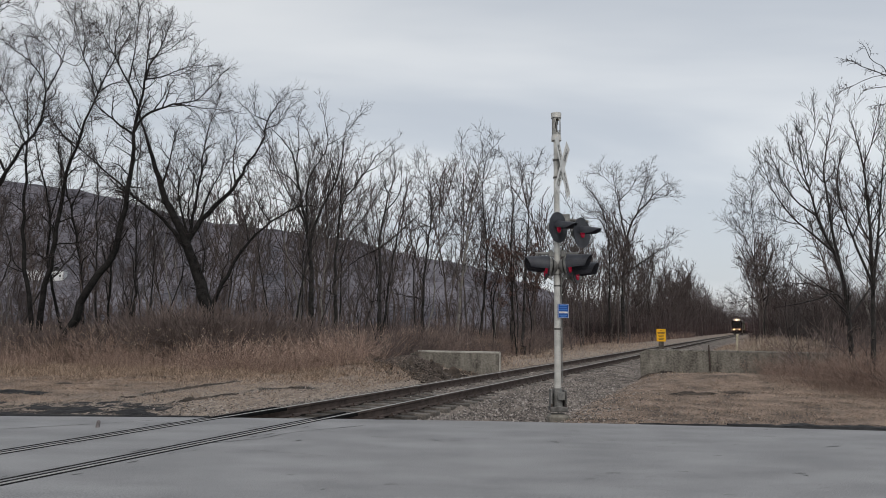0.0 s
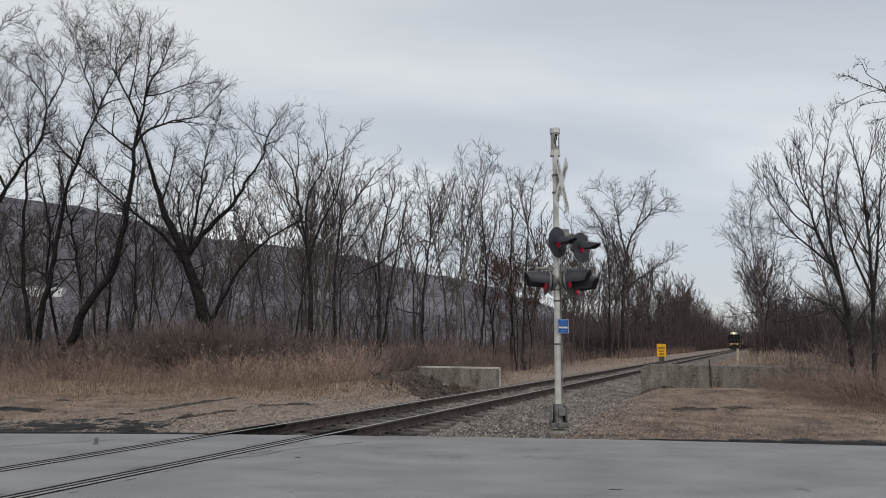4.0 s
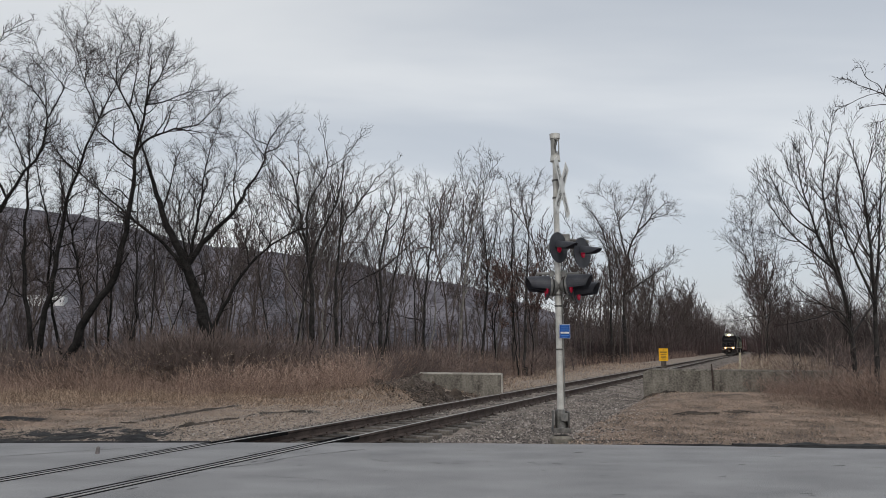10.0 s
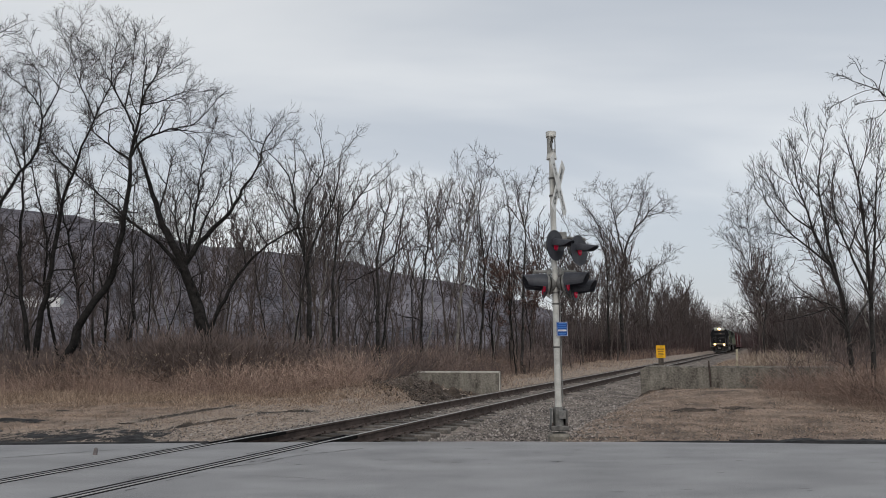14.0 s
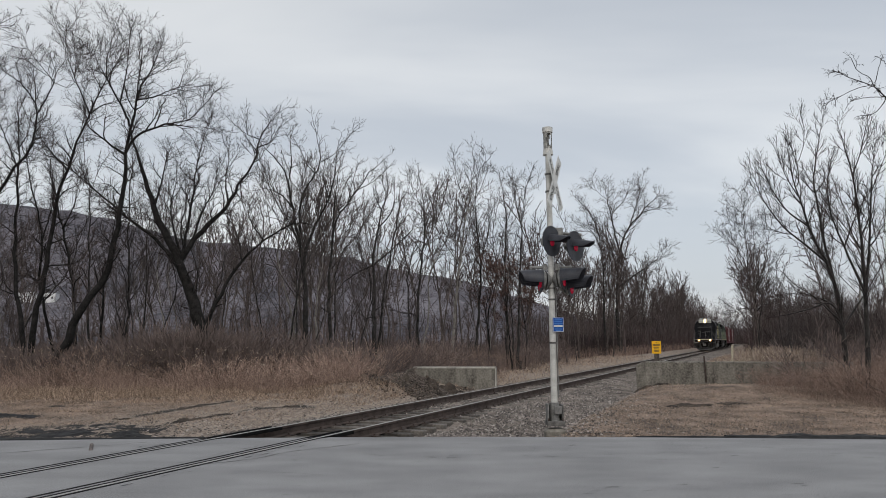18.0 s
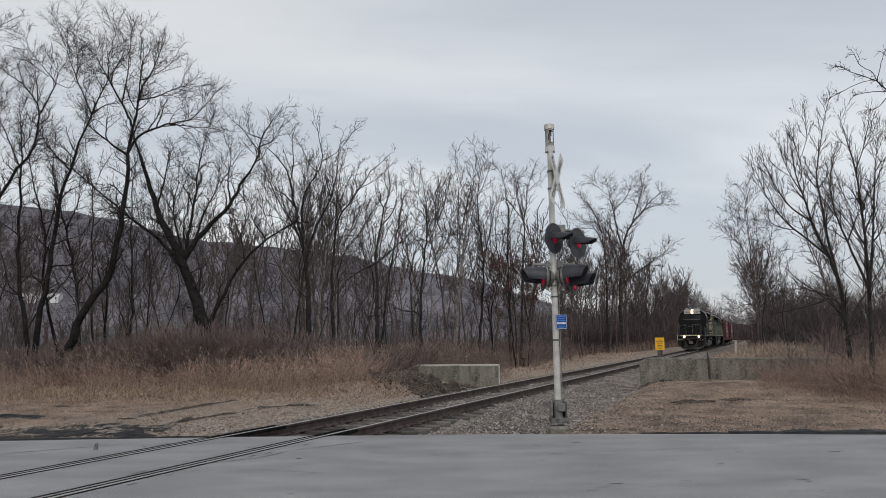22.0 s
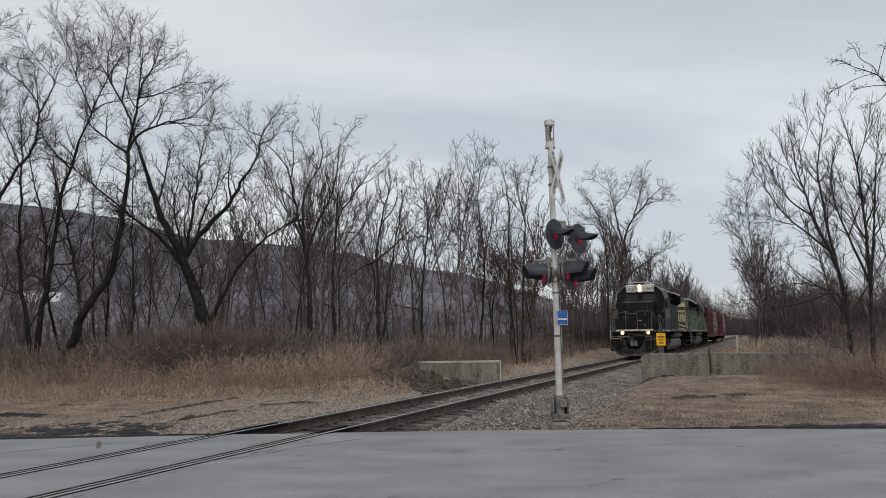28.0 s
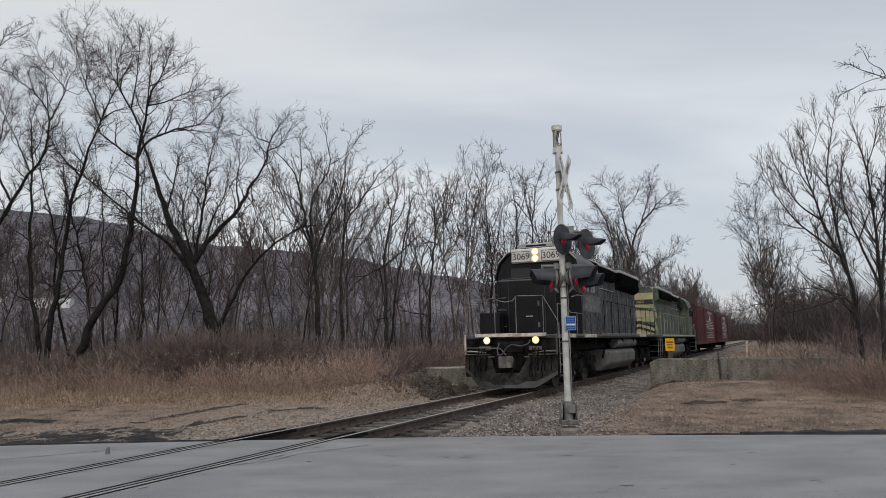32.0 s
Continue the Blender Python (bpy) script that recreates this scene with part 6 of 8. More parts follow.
hero_tree(56, -15.89, 29, 1.1, 0.005,
          limb(0.094, 0, (0.66, -0.40), (-0.38, 3.05), (-0.57, 4.46), (-0.54, 5.76), (-0.94, 7.28), (-1.29, 8.49), (-1.54, 9.33), (-1.89, 10.26), (-2.04, 11.01)),
          limb(0.058, 0.6, (-0.54, 5.76), (-0.36, 7.12), (-0.45, 8.38), (-0.93, 9.68)))
hero_tree(57, -15.09, 29.5, 1.2, 0.005,
          limb(0.107, 0, (0.31, -0.40), (-0.26, 3.90), (-0.59, 5.46), (-0.90, 6.63), (-1.13, 7.22), (-1.39, 8.16), (-1.56, 9.40), (-1.54, 10.66)),
          limb(0.062, 0.2, (-0.80, 6.44), (-0.43, 7.43), (-0.31, 8.69)))
hero_tree(66, -15.32, 31, 1.3, 0.005,
          limb(0.100, 0, (0.08, -0.40), (-0.09, 4.14), (-0.24, 6.68), (-0.34, 8.48), (-0.67, 9.85), (-0.81, 10.85)),
          limb(0.060, -0.4, (-0.24, 6.68), (0.46, 7.28), (1.17, 7.31)),
          limb(0.055, -1.0, (-0.32, 8.10), (0.25, 9.14), (0.95, 9.77)))
hero_tree(67, -13.61, 31, 1.2, 0.005,
          limb(0.113, 0, (0.12, -0.40), (-0.11, 5.39), (-0.24, 6.92), (-0.24, 8.47), (-0.15, 9.65), (-0.31, 10.83)),
          limb(0.060, 0.8, (-0.15, 5.65), (0.02, 6.99), (0.09, 8.38)))
hero_tree(68, -14.53, 30.5, 1.1, 0.005,
          limb(0.089, 0, (0, -0.40), (0.01, 3.60), (0.15, 5.59), (0.38, 6.84), (0.15, 8.37)),
          limb(0.054, -0.1, (0.24, 6.09), (0.81, 6.70), (1.07, 7.83)))
hero_tree(52, -9.85, 29, 1.5, 0.005,
          limb(0.444, 0, (1.10, -0.40), (-0.57, 4.07), (-0.94, 5.01), (-1.70, 6.28), (-2.23, 7.53), (-2.62, 8.75), (-2.95, 9.62), (-3.18, 10.43)),
          limb(0.234, 0.5, (-0.79, 4.85), (-0.55, 5.37), (-0.25, 5.85), (0.44, 6.67), (1.07, 7.41), (1.43, 8.25), (1.79, 8.80), (2.10, 9.51), (2.14, 10.17), (2.52, 10.94), (3.04, 11.48)),
          limb(0.080, 0.8, (2.24, 10.03), (1.57, 10.42), (0.82, 11.11)),
          limb(0.082, 0.5, (2.23, 9.80), (2.71, 10.02), (2.93, 10.65)),
          limb(0.129, 0.9, (-0.70, 5.01), (-0.63, 6.35), (-0.53, 7.60), (-0.56, 8.87), (-0.38, 10.25), (-0.06, 11.43)),
          limb(0.094, -0.2, (-0.87, 5.08), (-1.21, 6.27), (-1.37, 7.22), (-1.11, 8.17), (-1.08, 9.06)),
          limb(0.164, 0.7, (-0.82, 4.30), (-1.76, 5.58), (-3.12, 6.62), (-4.45, 7.72), (-5.67, 8.74), (-6.51, 9.40), (-7.24, 10.01)),
          limb(0.094, -0.1, (-0.26, 5.74), (-0.05, 6.79), (0.47, 7.87), (0.68, 8.83)),
          limb(0.082, 1.0, (-2.15, 7.29), (-1.97, 8.34), (-1.90, 9.42), (-1.77, 10.27)),
          limb(0.070, 0.8, (1.15, 7.39), (0.83, 8.30), (0.88, 9.36), (0.61, 10.19)),
          limb(0.070, -0.9, (-0.64, 5.25), (-0.81, 6.27), (-0.44, 7.28), (-0.51, 8.28)))
hero_tree(58, -9.22, 29, 0.9, 0.005,
          limb(0.164, 0, (-1.40, -0.40), (0.53, 4.17), (1.43, 5.35), (2.36, 6.03), (3.06, 6.44), (3.65, 6.48), (4.60, 6.33)),
          limb(0.082, -0.8, (1.89, 5.70), (1.56, 6.24), (1.36, 7.11)),
          limb(0.070, -0.6, (3.06, 6.44), (3.58, 6.83), (3.91, 7.49)),
          limb(0.061, 1.0, (0.98, 4.83), (0.76, 5.90), (0.27, 6.84)))
hero_tree(59, -5.76, 31, 1.25, 0.005,
          limb(0.250, 0, (0.10, -0.40), (-0.15, 4.08), (-0.27, 5.54), (-0.57, 6.62), (-0.82, 7.86), (-0.99, 8.69), (-1.26, 9.42), (-1.76, 9.98), (-2.24, 10.43)),
          limb(0.200, -0.1, (-0.27, 5.60), (-0.41, 7.85), (0.03, 8.67), (0.41, 9.27), (0.48, 9.97), (0.29, 10.76), (0.10, 11.49)),
          limb(0.087, 0.3, (0.47, 9.67), (1.14, 10.06), (1.64, 10.78), (2.04, 11.40)),
          limb(0.175, -0.4, (-0.17, 5.34), (0.20, 6.55), (0.90, 7.81), (1.20, 9.14), (1.20, 10.10), (1.46, 10.81)),
          limb(0.085, 0.0, (-0.74, 7.60), (-1.24, 8.17), (-1.88, 8.43), (-2.51, 8.31)),
          limb(0.100, -0.3, (-0.30, 5.85), (-0.70, 6.47), (-1.29, 6.95), (-2.03, 7.09)),
          limb(0.085, -0.3, (-0.99, 8.69), (-0.81, 9.58), (-0.91, 10.47), (-0.75, 11.09)),
          limb(0.087, 0.2, (0.28, 9.07), (-0.26, 9.62), (-0.56, 10.45)),
          limb(0.075, 0.2, (0.88, 7.84), (0.52, 8.96), (0.62, 9.78)))
hero_tree(60, -4.9, 32, 1.15, 0.005,
          limb(0.168, 0, (0.06, -0.40), (-0.09, 4.15), (-0.01, 5.93), (0.11, 7.04), (0.70, 7.83), (1.25, 8.63), (1.74, 9.41), (2.27, 9.86), (2.59, 10.19)),
          limb(0.090, 0.9, (1.22, 8.57), (1.92, 9.05), (2.47, 9.76)),
          limb(0.116, 0.4, (-0.01, 5.93), (0.10, 8.13), (0.23, 9.51), (0.57, 10.58)),
          limb(0.077, 0.9, (0.70, 7.83), (0.85, 9.00), (1.11, 10.08)))
hero_tree(61, -3.0, 33, 1.2, 0.005,
          limb(0.213, 0, (0.01, -0.40), (-0.01, 4.22), (-0.04, 5.24), (0.06, 6.59), (0.32, 7.69), (0.10, 8.57), (-0.04, 9.46)),
          limb(0.120, 0.8, (-0.17, 4.97), (-0.79, 4.79), (-1.58, 4.33), (-1.99, 3.62)),
          limb(0.133, 1.1, (0.09, 5.08), (0.71, 5.70), (1.13, 6.23), (1.78, 6.90), (2.02, 7.79)),
          limb(0.106, 0.4, (0.14, 6.81), (0.67, 7.43), (0.96, 8.29), (0.81, 9.26)),
          limb(0.080, -0.7, (0.30, 7.69), (0.64, 8.49), (0.61, 9.37)))
hero_tree(70, -2.67, 33.5, 1.3, 0.005,
          limb(0.122, 0, (-0.33, -0.40), (0.21, 4.80), (0.64, 6.94), (0.80, 8.11), (1.24, 9.09)),
          limb(0.070, 0.8, (0.64, 6.94), (1.06, 7.62), (1.41, 8.69)))
hero_tree(62, -1.11, 38, 1.9, 0.007,
          limb(0.153, 0, (-0.05, -0.40), (0.07, 4.61), (0.23, 6.10), (0.42, 7.72), (0.33, 8.98), (0.18, 9.94), (0.06, 10.70)),
          limb(0.092, 1.0, (0.39, 7.66), (0.79, 8.76), (1.02, 9.99)),
          limb(0.086, 0.9, (0.36, 8.67), (-0.09, 9.55), (-0.55, 10.63)),
          limb(0.080, 0.2, (0.23, 6.47), (-0.30, 7.11), (-0.92, 7.60)))
hero_tree(63, 0.89, 42, 2.0, 0.007,
          limb(0.169, 0, (-0.14, -0.40), (0.16, 4.24), (0.45, 6.29), (0.57, 7.59), (0.68, 8.70), (1.04, 10.10), (1.27, 11.51), (1.43, 13.00)),
          limb(0.102, 0.5, (0.65, 8.49), (0.01, 9.59), (-0.25, 11.10)),
          limb(0.088, -0.6, (0.53, 7.32), (-0.22, 7.62), (-0.90, 8.27)),
          limb(0.102, 0.7, (1.04, 9.89), (0.37, 11.17), (0.12, 12.47)),
          limb(0.108, 0.2, (0.82, 9.05), (1.71, 10.64), (2.19, 11.98)),
          limb(0.085, -0.5, (1.26, 11.15), (1.89, 12.15), (2.29, 12.61)), bark=M_PALEBARK, label="tall leafless tree with a pale trunk")
hero_tree(64, 2.45, 44, 1.9, 0.007,
          limb(0.160, 0, (-0.24, -0.40), (0.29, 5.00), (0.21, 6.86), (0.06, 8.60), (-0.10, 10.06), (0.02, 11.54), (0.41, 12.94)),
          limb(0.106, -1.0, (0.28, 6.65), (0.74, 8.52), (1.08, 10.22)),
          limb(0.092, 0.8, (0.09, 8.49), (-0.43, 9.85)))
hero_tree(65, 4.51, 46, 1.9, 0.007,
          limb(0.167, 0, (0.04, -0.40), (-0.08, 5.22), (-0.03, 8.15), (0.08, 10.05), (-0.19, 11.67), (-0.39, 12.83)),
          limb(0.111, 1.1, (0.07, 9.29), (0.65, 10.93), (1.02, 12.70)))
hero_tree(69, 5.14, 45, 1.8, 0.007,
          limb(0.163, 0, (-0.16, -0.40), (0.21, 5.14), (0.22, 7.26), (0.38, 9.49), (0.56, 10.99), (1.04, 12.57)),
          limb(0.102, -0.9, (0.37, 9.19), (-0.09, 10.60), (-0.33, 11.99)),
          limb(0.094, 0.7, (0.56, 10.88), (1.22, 11.70), (1.72, 12.05)))
hero_tree(72, 23.66, 92, 3.4, 0.012,
          limb(0.519, 0, (0.05, -0.40), (-0.17, 6.44), (0.07, 8.81), (0.19, 11.66), (0.55, 13.31), (1.16, 15.50), (1.97, 16.71), (3.54, 18.31), (4.75, 19.99), (6.46, 20.90)),
          limb(0.371, -0.2, (0.38, 12.86), (-0.20, 15.50), (-0.50, 17.86), (-1.03, 20.15), (-1.32, 22.60)),
          limb(0.297, -0.8, (0.13, 8.37), (1.92, 9.83), (3.47, 10.84), (4.95, 12.00), (6.43, 13.17)),
          limb(0.223, -0.5, (-0.46, 18.18), (1.21, 20.03), (1.97, 21.97)),
          limb(0.252, 0.6, (-0.10, 10.01), (-0.80, 13.95), (-1.79, 16.27), (-3.56, 18.77)),
          limb(0.223, 0.8, (1.97, 16.71), (3.20, 20.08), (4.04, 22.80)),
          limb(0.193, -1.0, (-0.84, 20.02), (-2.42, 21.23), (-3.24, 22.43)),
          limb(0.178, 0.3, (3.46, 18.23), (5.43, 19.01), (6.78, 19.42)))
hero_tree(73, 20.73, 88, 3.2, 0.012,
          limb(0.284, 0, (-0.05, -0.40), (0.19, 8.37), (0.01, 13.39), (-0.60, 16.30), (-1.82, 18.50), (-3.22, 19.98)),
          limb(0.185, -1.0, (0.01, 13.39), (-1.10, 15.28), (-2.96, 16.29)),
          limb(0.170, 0.5, (0.06, 10.65), (1.58, 13.59)))
hero_tree(74, 34.06, 75, 4.2, 0.012,
          limb(0.206, 0, (-0.01, -0.40), (0.03, 5.43), (-0.40, 7.25), (-0.90, 9.82), (-1.71, 11.54), (-2.77, 12.29)),
          limb(0.218, -0.4, (-0.62, 8.47), (-0.63, 12.13), (-0.87, 15.21), (-1.09, 17.49)),
          limb(0.212, 0.8, (-0.13, 6.64), (1.31, 9.22), (2.02, 12.34), (2.98, 15.64)),
          limb(0.157, 1.1, (0.00, 4.95), (-0.97, 4.98), (-2.16, 4.71)),
          limb(0.151, 0.0, (-0.63, 12.28), (-1.57, 13.83), (-2.26, 14.64)))
hero_tree(75, 12.69, 22, 1.1, 0.0045,
          limb(0.124, 0, (0.07, -0.40), (-0.07, 3.01), (-0.35, 3.93), (-0.60, 4.45), (-0.83, 5.03), (-1.05, 5.95), (-1.25, 6.65), (-1.37, 7.59)),
          limb(0.098, 1.1, (-0.06, 2.48), (-0.12, 3.56), (-0.23, 4.68), (-0.24, 5.82), (-0.27, 6.80), (0.01, 7.64), (0.34, 8.82), (0.63, 9.47)),
          limb(0.071, -0.4, (-0.37, 3.95), (-1.08, 4.55), (-1.70, 5.01), (-2.07, 5.44), (-2.46, 6.00), (-2.73, 6.79)),
          limb(0.062, -0.9, (-0.83, 5.03), (-1.66, 5.50), (-2.26, 6.19), (-2.70, 6.93)),
          limb(0.062, 0.2, (-0.60, 6.65), (-0.90, 7.27), (-1.20, 7.96)),
          limb(0.062, -1.0, (-1.05, 5.95), (-1.72, 6.58), (-2.23, 7.31)),
          limb(0.053, -0.7, (-0.44, 7.34), (-0.83, 7.99), (-1.30, 8.43)), bark=M_GREYBARK, style=UPRIGHT, label="leafless tree with many upright stems")
hero_tree(76, 12.77, 21, 1.1, 0.0045,
          limb(0.110, 0, (-0.05, -0.40), (0.09, 2.77), (0.10, 3.79), (0.10, 4.83), (0.05, 5.88), (0.02, 6.59), (-0.20, 7.48), (-0.33, 8.09)),
          limb(0.085, -0.2, (0.13, 2.60), (0.38, 4.82), (0.48, 6.03), (0.58, 7.08), (0.74, 7.72)),
          limb(0.085, 0.2, (0.08, 2.97), (-0.40, 4.32), (-0.73, 5.38), (-0.74, 6.31), (-0.46, 7.21)),
          limb(0.058, -0.8, (0.02, 6.59), (0.09, 7.22), (0.04, 7.89)),
          limb(0.051, -1.0, (-0.46, 4.31), (-0.35, 5.13), (-0.26, 5.70)),
          limb(0.051, 0.8, (0.55, 6.05), (1.24, 7.08), (1.84, 7.92)), bark=M_GREYBARK, style=UPRIGHT, label="leafless tree with many upright stems")
hero_tree(77, 12.45, 21.5, 0.6, 0.004,
          limb(0.087, 0, (0.04, -0.40), (-0.04, 1.98), (-0.33, 2.76), (-1.04, 2.47), (-1.75, 2.30), (-2.31, 2.20)),
          limb(0.061, -0.4, (-0.07, 2.06), (-0.91, 2.84), (-1.56, 3.18), (-2.10, 3.68)),
          limb(0.061, 1.0, (-0.04, 1.98), (1.45, 3.58), (2.41, 4.72)),
          limb(0.052, 0.9, (-0.33, 2.76), (-0.94, 3.02), (-1.29, 3.02)), bark=M_GREYBARK, style=UPRIGHT, label="leafless tree with many upright stems")
hero_tree(78, 11.64, 17, 0.6, 0.0042,
          limb(0.069, 0, (-0.16, -0.40), (0.38, 4.22), (0.26, 6.66), (-0.34, 7.57), (-0.60, 7.93), (-0.90, 8.05), (-1.32, 8.14), (-1.54, 8.29)),
          limb(0.041, -0.3, (-0.58, 7.91), (-0.73, 8.13), (-1.09, 8.21), (-1.28, 8.52)),
          limb(0.036, -0.1, (-0.62, 7.94), (-1.09, 7.82), (-1.69, 7.51)),
          limb(0.041, 0.0, (-0.36, 7.64), (-0.79, 7.62), (-1.20, 7.52)),
          limb(0.041, 0.3, (-0.54, 7.90), (-0.32, 8.42), (-0.10, 8.78)),
          limb(0.030, 0.2, (-0.24, 7.47), (-0.48, 7.21), (-0.78, 7.20)), style=DROOPING, label="leafless tree with wide drooping branches")


def leafy_tree(seed, x, y, h):
    """A small oak that still holds withered leaves."""
    rng = random.Random(seed)
    rows = slender_tree(seed)
    k = h / rows[:, 5].max()
    rows[:, :6] *= k
    t = build_tree("oak_tree", rows, 0.0065, M_BARK, M_TWIG, pose(x, y, -0.1), "small tree that still holds withered red-brown leaves")
    tips = [Vector(a[3:6]) for a in rows if a[6] < 0.0065 and 0.35 * h < a[5] < 0.9 * h]
    v = []
    for _ in range(2600):
        c = rng.choice(tips) + Vector((rng.gauss(0, 0.08), rng.gauss(0, 0.08), rng.gauss(0, 0.08)))
        e1 = Vector((rng.gauss(0, 1), rng.gauss(0, 1), rng.gauss(0, 1))).normalized()
        e2 = e1.cross(Vector((rng.gauss(0, 1), rng.gauss(0, 1), rng.gauss(0, 1)))).normalized()
        k = rng.uniform(0.03, 0.065)
        v += [(c - e1 * k)[:], (c + e2 * k * 0.5)[:], (c + e1 * k)[:], (c - e2 * k * 0.5)[:]]
    ob = new("foliage", raw_mesh("foliage", np.array(v), np.arange(len(v)).reshape(-1, 4), M_DEADLEAF))
    ob.parent = t
    tagged(ob, "withered red-brown leaves", kind="stuff")


def sapling_mesh(seed, height, stems, spread, r, depth, least=0.009, bole=0.22, lift=0.03):
    """A whole tree or shrub of forking stems."""
    rng = random.Random(seed)
    segs = []
    for _ in range(stems):
        a = rng.uniform(0, 6.28)
        d = Vector((math.cos(a) * spread * rng.random(), math.sin(a) * spread * rng.random(), 1)).normalized()
        fork(rng, Vector((0.15 * math.cos(a) * (stems > 1), 0.15 * math.sin(a) * (stems > 1), -0.3)), d, height * bole * rng.uniform(0.8, 1.1), r, depth, segs, least, 0.8, lift)
    return segs


def slender_tree(seed, tip=0.0060, gap=0.60, levels=3, bare=0.36):
    """A ten metre tree: a straight stem and a few steep limbs."""
    rng = random.Random(seed)

    def lean(k):
        return rng.gauss(0, k)
    stem = [(0, 0, -0.4), (lean(0.25), lean(0.25), 2.5), (lean(0.5), lean(0.5), 5.0), (lean(0.6), lean(0.6), 7.2), (lean(1.0), lean(1.0), 9.0)]
    limbs = [(0.062, stem)]
    for k in range(rng.choice((4, 5, 6))):
        h = rng.uniform(2.6, 6.4)
        a, out = rng.uniform(0, 6.283), rng.uniform(0.8, 2.0)
        z = min(9.2, h + rng.uniform(2.0, 3.8))
        c, s = math.cos(a), math.sin(a)
        for p, q in zip(stem, stem[1:]):
            if p[2] <= h <= q[2]:
                g = (h - p[2]) / (q[2] - p[2])
                ox, oy = p[0] + (q[0] - p[0]) * g, p[1] + (q[1] - p[1]) * g
        limbs.append((rng.uniform(0.026, 0.045), [(ox, oy, h), (ox + out * 0.55 * c, oy + out * 0.55 * s, h + (z - h) * 0.4), (ox + out * c, oy + out * s, z)]))
    return ramify(seed, limbs, tip, 1.35, gap, dict(SLENDER, bare=bare), levels)


def make_woods():
    rng = random.Random(21)
    kinds = []
    for k in range(7):
        rows = slender_tree(100 + k)
        # kinds 4 and up are paler, with haze put into their colour
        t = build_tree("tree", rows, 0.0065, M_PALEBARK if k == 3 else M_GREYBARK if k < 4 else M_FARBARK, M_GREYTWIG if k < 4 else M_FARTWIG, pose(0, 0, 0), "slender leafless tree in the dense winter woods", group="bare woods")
        kinds.append((t, rows[:, 5].max()))
    # plainer kinds, of which the far woods are made
    plain = []
    for k in range(6):
        rows = slender_tree(140 + k, 0.011, 0.62, 2, 0.30 if k < 4 else 0.12)
        rows[:, :6] /= rows[:, 5].max()
        plain.append(rows[rows[:, 6] > 0.004])
    distant = []
    used = [0] * len(kinds)

    def skyline(px):
        pts = ((-900, 190), (-60, 230), (60, 210), (150, 300), (330, 170), (480, 165), (600, 185), (690, 250), (760, 265), (850, 238), (910, 265), (960, 275), (1010, 360), (1090, 290), (1150, 300), (1190, 330), (1230, 440), (1290, 510), (1305, 520), (1320, 380), (1400, 260), (1480, 200), (1700, 200))
        for (a, ya), (b, yb) in zip(pts, pts[1:]):
            if a <= px <= b:
                return ya + (yb - ya) * (px - a) / (b - a)
        return 300

    def place(x, y, h, k):
        if abs(x * ACROSS.x + y * ACROSS.y - SIDE) < 6.5:
            return
        if y > 55:
            rows = plain[4 + k % 2 if k > 6 else k % 4].copy()
            ang = rng.uniform(0, 6.283)
            c, q = math.cos(ang), math.sin(ang)
            for i in (0, 3):
                px, py = rows[:, i].copy(), rows[:, i + 1].copy()
                rows[:, i], rows[:, i + 1], rows[:, i + 2] = x + h * (px * c - py * q), y + h * (px * q + py * c), h * rows[:, i + 2] - 0.2
            rows[:, 6:] *= h / 9.0
            distant.append(rows)
            return
        t, top = kinds[k % 7]
        s = h / top
        m = pose(x, y, -0.2, rng.gauss(0, 6), rng.gauss(0, 6), rng.uniform(0, 360))
        if used[k % 7] == 0:
            t.matrix_world = m
            t.scale = (s, s, s)
        else:
            copy_thing(t, m).scale = (s, s, s)
        used[k % 7] += 1
    n = 0
    while n < 190:
        y = rng.uniform(28, 62) if n < 80 else rng.uniform(60, 130)
        if n % 8 == 7:
            px = rng.uniform(1290, 1750)
        elif n % 9 == 1:
            px, y = rng.uniform(1010, 1275), rng.uniform(52, 110)
        else:
            px = rng.uniform(-160, 1290)
        x = (px - 784) / 1240 * y
        v = x * ACROSS.x + y * ACROSS.y - SIDE
        if (px > 1290 and y < 36) or abs(v) < 5.5 + 0.02 * y or (px < 1290 and v > 0) or (px > 1290 and v < 0):
            continue
        if 1010 < px < 1170 and rng.random() < 0.5:
            n += rng.random() < 0.5
            continue
        if (px < 720 and rng.random() < 0.84) or (720 < px < 1010 and y > 30 and rng.random() < 0.88):
            continue
        h = 1.5 + (577 - skyline(px)) / 1240 * y
        if px < 420 and y > 40:
            h *= 0.8
        h = min(h, 17.0) * rng.uniform(0.72, 1.0)
        if h < 3.5:
            continue
        place(x, y, h, rng.randrange(3) if (y < 38 and px < 1290) or 1080 < px < 1250 else rng.choice((2, 3, 4, 5, 6)))
        n += 1
    # the dark clump at the mouth of the cutting, and the trees that close the view behind it
    n = 0
    while n < 22:
        far = n >= 11
        px = rng.uniform(1276, 1330) if far else rng.uniform(1296, 1375)
        y = rng.uniform(100, 190) if far else rng.uniform(50, 98)
        x = (px - 784) / 1240 * y
        if x * ACROSS.x + y * ACROSS.y - SIDE < 7.0:
            n += rng.random() < 0.02
            continue
        top = max(395, 500 - 2.6 * (px - 1276)) if far else max(375, 430 - 1.6 * (px - 1296))
        place(x, y, min(15.0, 1.5 + (577 - top) / 1240 * y) * rng.uniform(0.75, 1.0), rng.choice((4, 5, 6)) if far else rng.randrange(3))
        n += 1
    for n in range(5):
        px, y = 885 + 25 * n + rng.uniform(-6, 6), rng.uniform(38, 62)
